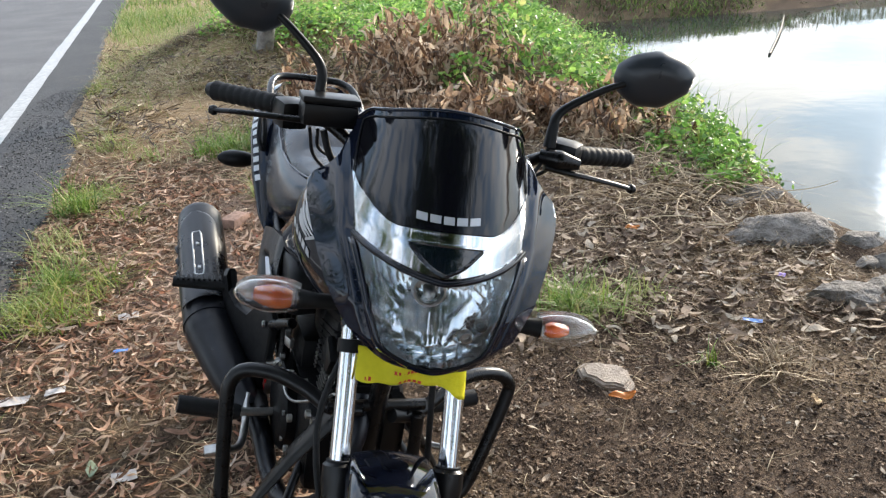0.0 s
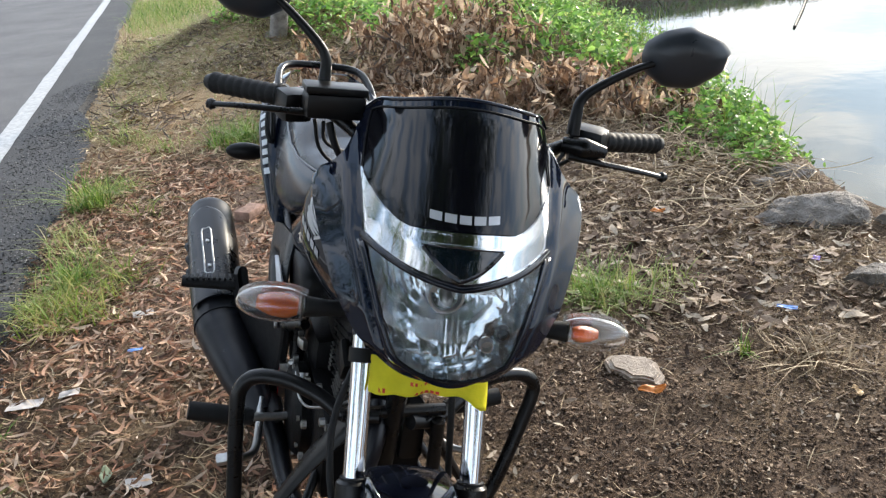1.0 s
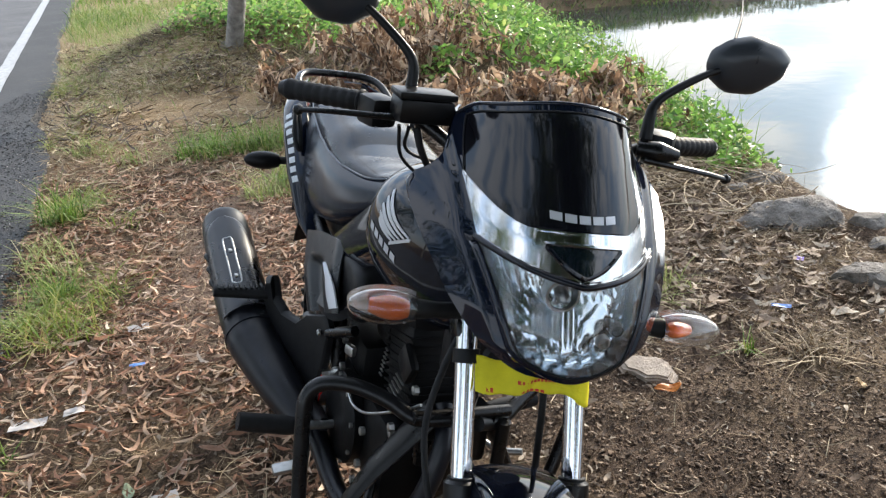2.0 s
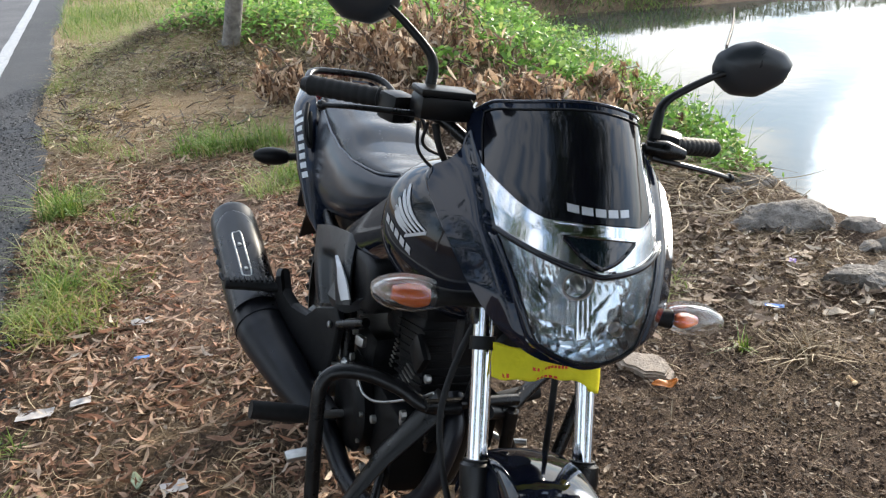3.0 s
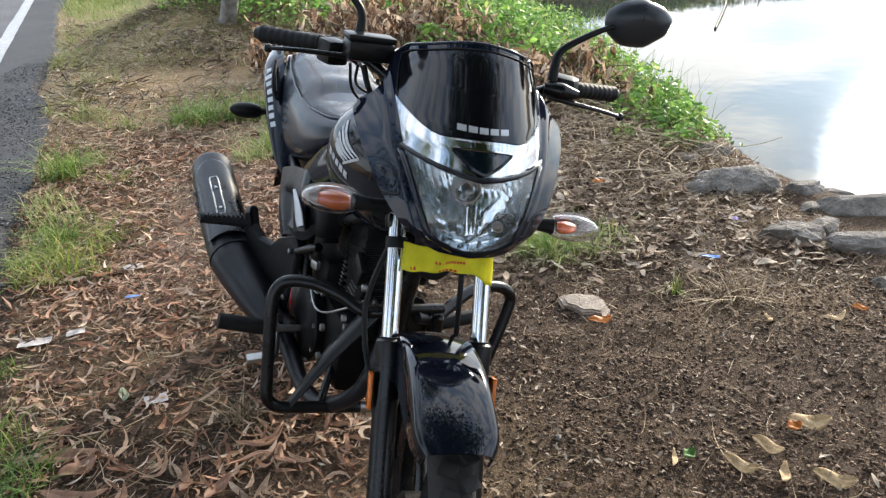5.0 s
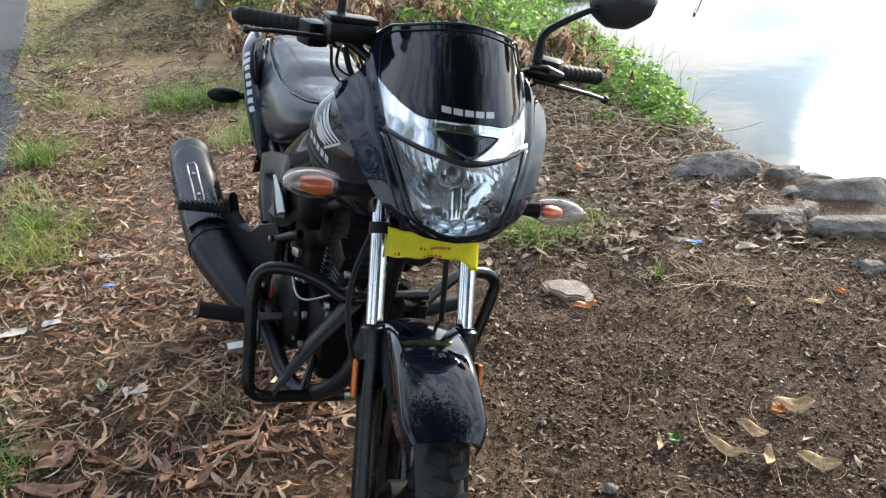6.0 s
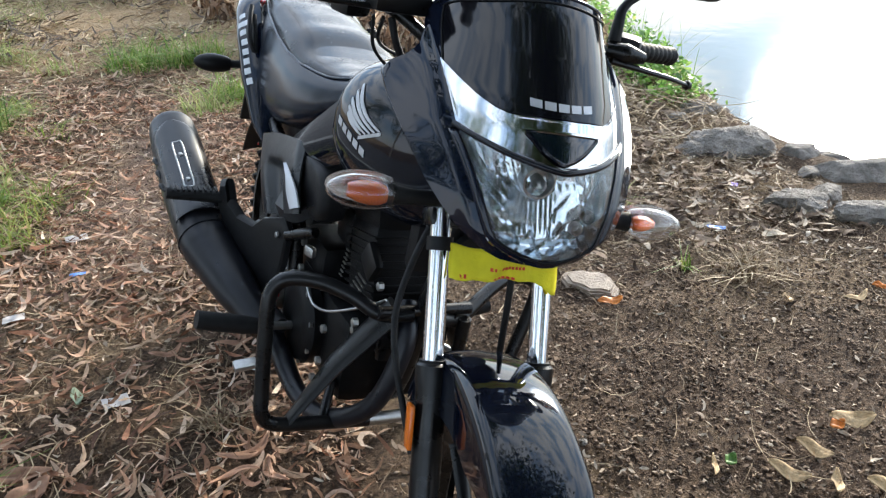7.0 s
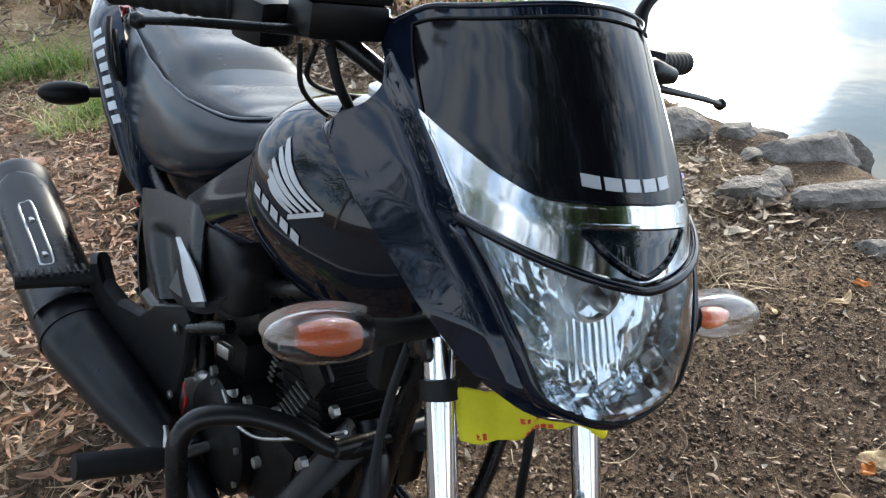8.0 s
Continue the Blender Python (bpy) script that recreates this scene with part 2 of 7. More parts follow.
def sheet(grid, thick, flip=False, opening=None):
    """A grid of points thickened along its normals into a closed shell; cells whose middle lies in the opening stay out."""
    g = np.array(grid, float)
    du, dv = np.gradient(g, axis=0), np.gradient(g, axis=1)
    nrm = np.cross(du, dv)
    nrm /= np.linalg.norm(nrm, axis=2, keepdims=True) + 1e-12
    if flip:
        nrm = -nrm
    h, w = g.shape[:2]
    verts = [tuple(p) for p in g.reshape(-1, 3)] + [tuple(p) for p in (g - nrm * thick).reshape(-1, 3)]
    faces, k = [], h * w
    for i in range(h - 1):
        for j in range(w - 1):
            a = i * w + j
            if opening and opening((g[i, j] + g[i + 1, j] + g[i, j + 1] + g[i + 1, j + 1]) / 4):
                continue
            q = (a, a + w, a + w + 1, a + 1)
            faces.append(tuple(reversed(q)) if flip else q)
            r = tuple(i2 + k for i2 in q)
            faces.append(r if flip else tuple(reversed(r)))
    edge = [i for i in range(w)] + [i * w + w - 1 for i in range(1, h)] + [(h - 1) * w + i for i in range(w - 2, -1, -1)] + [i * w for i in range(h - 2, 0, -1)]
    for a, b in zip(edge, edge[1:] + edge[:1]):
        faces.append((b, a, a + k, b + k) if flip else (a, b, b + k, a + k))
    return verts, faces


def part(name, shape, mat, parent, label="", m=None, sharp=40):
    ob = mesh_object(name, *shape, mat, sharp=sharp)
    ob.parent = parent
    if m is not None:
        ob.matrix_basis = m
    if label:
        ob["label"] = label
    return ob


def thing(name, shape, mat, label, category, group="", kind="", m=None, sharp=40):
    ob = mesh_object(name, *shape, mat, sharp=sharp)
    if m is not None:
        ob.matrix_basis = m
    return tagged(ob, label, category, group, kind)


# ---- the place: ground, road, pond ----
def hash2(ix, iy, seed):
    h = np.sin(ix * 127.1 + iy * 311.7 + seed * 74.7) * 43758.5453
    return h - np.floor(h)


def vnoise(x, y, seed=0):
    ix, iy = np.floor(x), np.floor(y)
    fx, fy = x - ix, y - iy
    fx, fy = fx * fx * (3 - 2 * fx), fy * fy * (3 - 2 * fy)
    a, b = hash2(ix, iy, seed), hash2(ix + 1, iy, seed)
    c, d = hash2(ix, iy + 1, seed), hash2(ix + 1, iy + 1, seed)
    return a + (b - a) * fx + (c - a) * fy + (a - b - c + d) * fx * fy - 0.5


def fbm(x, y, scale, octaves=4, seed=0):
    out, amp = 0, 1.0
    for k in range(octaves):
        out = out + amp * vnoise(x * scale * 2 ** k, y * scale * 2 ** k, seed + k * 7)
        amp *= 0.5
    return out


def smooth(a, b, v):
    t = np.clip((v - a) / (b - a), 0, 1)
    return t * t * (3 - 2 * t)


WATER_Z = -0.42
ROAD_N = (0.948, 0.318)       # across the road; the road lies at n < -0.8
LINE_N = (-1.385, -1.245)


def road_edge(u):
    return -0.80 + 0.16 * fbm(u, u * 0 + 3.3, 0.55, 3, 5) + 0.05 * fbm(u, u * 0 + 9.1, 3.0, 3, 8)


def bank_edge(y):
    """Where the ground begins to fall to the pond."""
    return 1.72 - 0.05 * np.clip(y - 5, 0, 7) + 0.16 * fbm(y, y * 0 + 1.7, 0.9, 3, 21) + 0.25 * smooth(2.9, 1.6, y) + 0.22 * smooth(3.7, 2.9, y)


def far_shore(x):
    return 12.55 + 0.30 * np.clip(x - 3.8, -2.0, 60) + 0.5 * fbm(x, x * 0 + 4.0, 0.35, 3, 31)


def ground_z(x, y):
    x, y = np.asarray(x, float), np.asarray(y, float)
    z = 0.012 * fbm(x, y, 1.3, 3, 1) + 0.016 * fbm(x, y, 6.0, 4, 2) + 0.006 * fbm(x, y, 40.0, 2, 3)
    drop = smooth(0.0, 0.75, x - bank_edge(y)) * smooth(-4.0, -1.5, y)
    back = smooth(0.0, 1.6, y - far_shore(x))
    z = z - 1.0 * drop * (1 - back)
    z = z + 0.30 * np.exp(-(((x - 0.35) / 0.95) ** 2 + ((y - 6.9) / 1.3) ** 2)) 
    n = x * ROAD_N[0] + y * ROAD_N[1]
    z = z + 0.36 * np.exp(-(((x + 1.9) / 1.5) ** 2 + ((y - 9.0) / 1.4) ** 2)) * smooth(-0.5, 0.4, n)
    z = z - 0.07 * smooth(-0.70, -0.95, n)
    return z


def axis_steps(lo, hi, step, far_lo, far_hi):
    mid = list(np.arange(lo, hi + 1e-6, step))
    a, s = [], step
    v = lo
    while v > far_lo:
        s *= 1.22
        v -= s
        a.append(v)
    b, s = [], step
    v = hi
    while v < far_hi:
        s *= 1.22
        v += s
        b.append(v)
    return np.array(a[::-1] + mid + b)


def grid_faces(h, w):
    i = np.arange(h * w).reshape(h, w)
    return np.stack([i[:-1, :-1], i[:-1, 1:], i[1:, 1:], i[1:, :-1]], -1).reshape(-1, 4)


def node_material(name):
    m = bpy.data.materials.new(name)
    m.use_nodes = True
    return m, m.node_tree, m.node_tree.nodes["Principled BSDF"]


def soil_material():
    m, nt, p = node_material("dark gravelly soil")
    fine = noise_node(nt, 90.0, 8.0, 0.7)
    base = ramp_node(nt, fine, [(0.36, (0.025, 0.0155, 0.0095)), (0.5, (0.074, 0.045, 0.027)), (0.62, (0.155, 0.100, 0.064)), (0.74, (0.30, 0.235, 0.17))])
    patch = noise_node(nt, 1.1, 5.0, 0.6)
    sand = ramp_node(nt, fine, [(0.34, (0.15, 0.10, 0.060)), (0.52, (0.35, 0.245, 0.138)), (0.72, (0.54, 0.41, 0.25))])
    fac = ramp_node(nt, patch, [(0.46, (0, 0, 0)), (0.66, (0.6, 0.6, 0.6))])
    # the verge farther along the road is drier and paler
    where = nt.nodes.new("ShaderNodeSeparateXYZ")
    nt.links.new(nt.nodes.new("ShaderNodeTexCoord").outputs["Object"], where.inputs[0])
    dry = nt.nodes.new("ShaderNodeMapRange")
    dry.inputs["From Min"].default_value, dry.inputs["From Max"].default_value = 4.4, 5.6
    nt.links.new(where.outputs["Y"], dry.inputs["Value"])
    side = nt.nodes.new("ShaderNodeMapRange")
    side.inputs["From Min"].default_value, side.inputs["From Max"].default_value = 0.2, -0.5
    nt.links.new(where.outputs["X"], side.inputs["Value"])
    both = nt.nodes.new("ShaderNodeMath")
    both.operation = "MULTIPLY"
    nt.links.new(dry.outputs["Result"], both.inputs[0])
    nt.links.new(side.outputs["Result"], both.inputs[1])
    # bare trodden strip beside the motorcycle
    off = nt.nodes.new("ShaderNodeMath")
    off.operation = "ADD"
    off.inputs[1].default_value = 1.02
    nt.links.new(where.outputs["X"], off.inputs[0])
    away = nt.nodes.new("ShaderNodeMath")
    away.operation = "ABSOLUTE"
    nt.links.new(off.outputs[0], away.inputs[0])
    strip = nt.nodes.new("ShaderNodeMapRange")
    strip.inputs["From Min"].default_value, strip.inputs["From Max"].default_value = 0.36, 0.08
    nt.links.new(away.outputs[0], strip.inputs["Value"])
    along = nt.nodes.new("ShaderNodeMapRange")
    along.inputs["From Min"].default_value, along.inputs["From Max"].default_value = 2.0, 2.9
    nt.links.new(where.outputs["Y"], along.inputs["Value"])
    trod = nt.nodes.new("ShaderNodeMath")
    trod.operation = "MULTIPLY"
    nt.links.new(strip.outputs["Result"], trod.inputs[0])
    nt.links.new(along.outputs["Result"], trod.inputs[1])
    earth = ramp_node(nt, fine, [(0.34, (0.085, 0.052, 0.036)), (0.55, (0.24, 0.16, 0.115)), (0.76, (0.42, 0.32, 0.24))])
    near = mix_node(nt, trod.outputs[0], mix_node(nt, fac, base, sand), earth)
    nt.links.new(mix_node(nt, both.outputs[0], near, sand), p.inputs["Base Color"])
    p.inputs["Roughness"].default_value = 0.92
    p.inputs["Specular IOR Level"].default_value = 0.25
    b = nt.nodes.new("ShaderNodeBump")
    b.inputs["Strength"].default_value, b.inputs["Distance"].default_value = 0.9, 0.012
    nt.links.new(noise_node(nt, 110.0, 8.0, 0.8), b.inputs["Height"])
    nt.links.new(b.outputs["Normal"], p.inputs["Normal"])
    return m


def asphalt_material(name, gain, coarse=160.0):
    m, nt, p = node_material(name)
    fine = noise_node(nt, coarse, 6.0, 0.75)
    base = ramp_node(nt, fine, [(p0, tuple(gain * c for c in col)) for p0, col in ((0.32, (0.030, 0.029, 0.029)), (0.52, (0.080, 0.078, 0.076)), (0.72, (0.18, 0.175, 0.17)))])
    broad = ramp_node(nt, noise_node(nt, 1.4, 5.0, 0.6), [(0.3, (0.72, 0.72, 0.74)), (0.7, (1.15, 1.15, 1.15))])
    nt.links.new(mix_node(nt, 1.0, base, broad, "MULTIPLY"), p.inputs["Base Color"])
    p.inputs["Roughness"].default_value = 0.78
    b = nt.nodes.new("ShaderNodeBump")
    b.inputs["Strength"].default_value, b.inputs["Distance"].default_value = 0.8, 0.006
    nt.links.new(fine, b.inputs["Height"])
    nt.links.new(b.outputs["Normal"], p.inputs["Normal"])
    return m


def water_material():
    m, nt, p = node_material("still pond water")
    p.inputs["Base Color"].default_value = (0.035, 0.045, 0.035, 1)
    p.inputs["Roughness"].default_value = 0.06
    p.inputs["IOR"].default_value = 1.33
    p.inputs["Specular IOR Level"].default_value = 0.5
    b = nt.nodes.new("ShaderNodeBump")
    b.inputs["Strength"].default_value, b.inputs["Distance"].default_value = 0.12, 0.02
    nt.links.new(noise_node(nt, 2.4, 3.0, 0.5), b.inputs["Height"])
    nt.links.new(b.outputs["Normal"], p.inputs["Normal"])
    return m


SOIL, WATER = soil_material(), water_material()
ASPHALT, ASPHALT_DARK = asphalt_material("worn grey asphalt", 1.35), asphalt_material("dark coarse asphalt", 0.55, 75.0)
LINE_PAINT = material("worn white road paint", (0.40, 0.40, 0.39), 0.6, grain=0.3, grain_scale=30, bump=0.3, bump_scale=150)


def build_ground():
    xs = axis_steps(-2.4, 2.4, 0.026, -60, 60)
    ys = axis_steps(0.5, 5.2, 0.026, -60, 80)
    X, Y = np.meshgrid(xs, ys)
    Z = ground_z(X, Y)
    v = np.stack([X, Y, Z], -1).reshape(-1, 3)
    ob = mesh_object("ground", v, grid_faces(len(ys), len(xs)), SOIL, sharp=0)
    tagged(ob, "dark gravelly roadside soil with trodden sandy patches", "ground", kind="structure")


def road_point(n, u):
    return n * ROAD_N[0] - u * ROAD_N[1], n * ROAD_N[1] + u * ROAD_N[0]


def build_road():
    us = np.concatenate([np.arange(-45, 0, 1.5), np.arange(0, 14, 0.06), np.arange(14, 70, 1.5)])
    e = road_edge(us)
    rows = []
    for k, n in enumerate((0.035, 0.0, -0.06, -0.2, -0.5, -3.0, -6.2)):
        nn = e + n if k < 4 else np.full_like(us, -0.8 + n)
        x, y = road_point(nn, us)
        z = np.full_like(x, 0.012 if k else -0.05) + (0.006 * fbm(x, y, 2.0, 2, 4) if k else 0)
        rows.append(np.stack([x, y, z], -1))
    g = np.stack(rows, 0)
    v = g.reshape(-1, 3)
    k = 5 * len(us)
    ob = mesh_object("road_shoulder", v[:k], grid_faces(5, len(us)), ASPHALT_DARK, sharp=60)
    tagged(ob, "dark coarse asphalt shoulder with a ragged edge", "road shoulder", kind="structure")
    ob = mesh_object("road", v[4 * len(us):], grid_faces(len(rows) - 4, len(us)), ASPHALT, sharp=60)
    tagged(ob, "worn grey asphalt road", "road", kind="structure")
    us = np.concatenate([np.arange(-40, 0, 1.5), np.arange(0, 16, 0.08), np.arange(16, 70, 1.5)])
    rows = []
    for k, n in enumerate(LINE_N):
        x, y = road_point(n + 0.012 * fbm(us, us * 0 + k, 2.5, 3, 11 + k), us)
        rows.append(np.stack([x, y, 0.017 + 0.006 * fbm(x, y, 2.0, 2, 4)], -1))
    v = np.stack(rows[::-1], 0).reshape(-1, 3)
    ob = mesh_object("road_line", v, grid_faces(2, len(us)), LINE_PAINT)
    tagged(ob, "worn white painted edge line on the road", "road marking", kind="structure")


def build_water():
    v = [(0.9, -30, WATER_Z), (45, -30, WATER_Z), (45, 19, WATER_Z), (0.9, 19, WATER_Z)]
    ob = mesh_object("water", v, [(0, 1, 2, 3)], WATER)
    tagged(ob, "still pond water mirroring a cloudy sky", "pond", kind="structure")


build_ground()
build_road()
build_water()

# ---- the motorcycle ----
BODY = pose(-0.0834, 0.837, 0, 0, 12.8, 17.5)
STEER = BODY.inverted() @ pose(-0.175, 0.865, 0, 0, 12.8, 4.0)
bike = new("motorcycle")
bike.empty_display_size = 0.2
bike.matrix_basis = BODY
tagged(bike, "black commuter motorcycle with headlight cowl, leaning on its side stand", "motorcycle")


def bpart(name, shape, mat, label="", parent=None, sharp=40):
    return part(name, shape, mat, parent or bike, label, sharp=sharp)


# the fork stands a little straighter than the bars and the cowl
FORK = BODY.inverted() @ pose(-0.164, 0.867, 0, 0, 11.0, 4.5)
COWL = BODY.inverted() @ pose(-0.156, 0.865, 0, 0, 12.24, 4.1)


def spart(name, shape, mat, label="", parent=None, sharp=40, m=STEER):
    """A part that turns with the handlebar; sub-parts follow their part."""
    return part(name, shape, mat, parent or bike, label, None if parent else m, sharp)


def cpart(name, shape, mat, label="", parent=None, sharp=40):
    """A part of the headlight cowl."""
    return spart(name, shape, mat, label, parent, sharp, COWL)


def fpart(name, shape, mat, label="", parent=None, sharp=40):
    """A part of the fork and front wheel."""
    return spart(name, shape, mat, label, parent, sharp, FORK)


FORK_X = 0.0857
AXLE = (-0.02, 0.300)
RAKE = math.tan(radians(27))


def fork_y(z):
    return AXLE[0] + (z - AXLE[1]) * RAKE


# front surface of the headlight cowl: y as a function of x and z
PROFILE_Z = [0.78, 0.80, 0.83, 0.87, 0.91, 0.94, 0.97, 1.0, 1.03, 1.06, 1.10, 1.15]
PROFILE_Y = [0.114, 0.094, 0.078, 0.082, 0.099, 0.116, 0.134, 0.158, 0.185, 0.213, 0.254, 0.305]

# beyond this half width the cowl tucks back and under
FLANK_Z = [0.78, 0.807, 0.82, 0.831, 0.852, 0.875, 0.905, 0.945, 1.04, 1.15]
FLANK_X = [0.03, 0.050, 0.062, 0.079, 0.089, 0.099, 0.112, 0.130, 0.146, 0.165]


def face_y(x, z):
    edge = float(np.interp(z, FLANK_Z, FLANK_X))
    q, past = min(abs(x), edge), max(0.0, abs(x) - edge)
    tuck = float(np.interp(z, (0.80, 0.87, 0.97), (0.50, 0.68, 1.0)))
    bend = float(np.interp(z, (0.83, 0.94, 1.007, 1.078), (0.0, 0.012, 0.024, 0.050))) * (q / 0.12) ** 4
    return float(np.interp(z, PROFILE_Z, PROFILE_Y)) + 5.5 * q * q + bend + tuck * (0.75 * past + 1.2 * max(0.0, past - 0.018) ** 2 / (max(0.0, past - 0.018) + 0.006))


def face_patch(xs, zb, zt, rows=10, off=0.0, thick=0.004, dy=None):
    grid = []
    for x in xs:
        lo, hi = zb(abs(x)), zt(abs(x))
        col = []
        for k in range(rows):
            z = lo + (hi - lo) * k / (rows - 1)
            col.append((x, face_y(x, z) - off + (dy(x, z) if dy else 0), z))
        grid.append(col)
    return sheet(grid, thick)


def interp(xs, ys):
    return lambda v: float(np.interp(v, xs, ys))


def build_wheel(name, y, rim_r, tyre_r, tyre_w, steer):
    """A wheel at the given place: tyre with tread blocks, alloy rim and spokes, hub."""
    put = fpart if steer else bpart
    c = Matrix.Translation((0, y, tyre_r))
    prof = []
    for a in np.linspace(-1, 1, 13):
        prof.append((a * tyre_w / 2 * (1.0 if abs(a) < 0.75 else 0.93), rim_r + (tyre_r - rim_r) * math.sqrt(max(0.02, 1 - abs(a) ** 2.6))))
    tyre = put("tyre", moved(lathe(prof, 64), c), TYRE, "dusty black rubber tyre")
    blocks = []
    n = 44
    for k in range(n):
        for side in (-1, 1):
            t = 2 * math.pi * (k + 0.25 * (side + 1)) / n
            b = block((tyre_w * 0.36, 0.022, 0.011), 0.001, (side * tyre_w * 0.21, 0, tyre_r - 0.0005), (0, side * 13, side * 24))
            blocks.append(moved(b, Matrix.Rotation(t, 4, "X")))
    put("tread", moved(join(*blocks), c), TYRE, "", tyre)
    rim_w = tyre_w * 0.62
    rim = [(-rim_w / 2, rim_r + 0.006), (-rim_w / 2 + 0.006, rim_r - 0.008), (-rim_w / 4, rim_r - 0.022), (rim_w / 4, rim_r - 0.022), (rim_w / 2 - 0.006, rim_r - 0.008), (rim_w / 2, rim_r + 0.006)]
    rim_part = put("rim", moved(lathe(rim, 48), c), TUBE_BLACK, "black alloy rim")
    for k in range(6):
        sp = tube([(0, 0, 0.03), (0.006, 0.012, rim_r * 0.5), (0, 0, rim_r - 0.015)], [0.016, 0.012, 0.015], 8, 4, flat=0.7)
        put("spoke", moved(sp, c @ Matrix.Rotation(2 * math.pi * k / 6, 4, "X")), TUBE_BLACK, "", rim_part)
    hub = lathe([(-0.06, 0.012), (-0.06, 0.03), (-0.04, 0.055), (0.04, 0.055), (0.06, 0.03), (0.06, 0.012)], 24)
    put("hub", moved(hub, c), ENGINE, "dark alloy hub")
    if steer:
        disc = lathe([(0.062, 0.05), (0.062, 0.12), (0.066, 0.12), (0.066, 0.05)], 40)
        put("brake_disc", moved(disc, c), ALLOY, "bare steel brake disc")


def build_front():
    build_wheel("front", AXLE[0], 0.235, 0.303, 0.082, True)
    for s in (-1, 1):
        top, mid, low = (s * FORK_X, fork_y(0.97), 0.97), (s * FORK_X, fork_y(0.597), 0.597), (s * FORK_X, fork_y(0.29), 0.29)
        fpart("fork_tube", tube([mid, top], 0.0163, 20, smooth=False), CHROME, "polished chrome fork tube")
        sl = [Vector(low).lerp(Vector(mid), k) for k in (-0.06, 0.0, 0.08, 0.5, 0.9, 0.93, 1.0, 1.015)]
        slider = fpart("fork_slider", tube(sl, [0.016, 0.026, 0.0235, 0.0235, 0.0235, 0.0255, 0.0255, 0.0195], 20, smooth=False), TUBE_BLACK, "satin black fork slider")
        fpart("fork_seal", tube([Vector(mid), Vector(mid) + Vector((0, 0.0035, 0.007))], 0.0205, 20, smooth=False), RUBBER, "", slider)
        cl = Vector((s * FORK_X, fork_y(0.752), 0.752))
        fpart("fork_clamp", tube([cl, cl + Vector((0, 0.0095, 0.0185))], 0.0205, 20, smooth=False), PLASTIC, "black clamp band")
        refl = block((0.008, 0.028, 0.068), 0.003, (s * 0.117, fork_y(0.53) - 0.012, 0.518), (-20, 0, 0))
        fpart("side_reflector", refl, REFLECT_ORANGE, "orange side reflector on the fork")
        fpart("reflector_bracket", block((0.028, 0.014, 0.05), 0.002, (s * 0.103, fork_y(0.53) + 0.002, 0.522), (-20, 0, 0)), PLASTIC)
    fpart("lower_yoke", join(block((0.21, 0.06, 0.03), 0.008, (0, fork_y(0.79) + 0.02, 0.79), (-27, 0, 0))), TUBE_BLACK)
    fpart("top_yoke", join(block((0.21, 0.07, 0.025), 0.008, (0, fork_y(0.955) + 0.025, 0.955), (-27, 0, 0))), TUBE_BLACK)
    fpart("steering_stem", tube([(0, fork_y(0.78) + 0.035, 0.78), (0, fork_y(0.97) + 0.035, 0.97)], 0.026, 16, smooth=False), TUBE_BLACK)
    # mudguard: a curved shell round the wheel with turned-down sides
    grid = []
    for a in np.linspace(-31, 62, 46):
        r = 0.336 - 0.012 * smooth(30, 62, a)
        w = 0.066 * (1 - 0.22 * max(0, (-a - 22) / 9) ** 2.2)
        row = []
        for k in np.linspace(-1, 1, 33):
            bow = 0.016 * (1 - k * k)
            side = max(0, abs(k) - 0.72) / 0.28
            x = w * math.copysign(min(1, abs(k) / 0.80) ** 0.9, k)
            rr = r + bow - 0.075 * side ** 1.4 * (0.45 + 0.55 * smooth(-31, -5, a))
            t = radians(a)
            row.append((x - 0.006, AXLE[0] + rr * math.sin(t), AXLE[1] + rr * math.cos(t)))
        grid.append(row)
    fpart("front_mudguard", sheet(grid, 0.0035), PAINT, "glossy black front mudguard")
    hose = tube([(-0.05, 0.36, 0.76), (-0.095, 0.31, 0.68), (-0.122, 0.26, 0.61), (-0.122, 0.21, 0.55), (-0.108, 0.16, 0.49), (-0.096, 0.11, 0.44)], 0.0058, 8)
    fpart("brake_hose", hose, RUBBER)
    fpart("brake_caliper", block((0.04, 0.09, 0.07), 0.01, (0.075, 0.09, 0.33)), ENGINE)


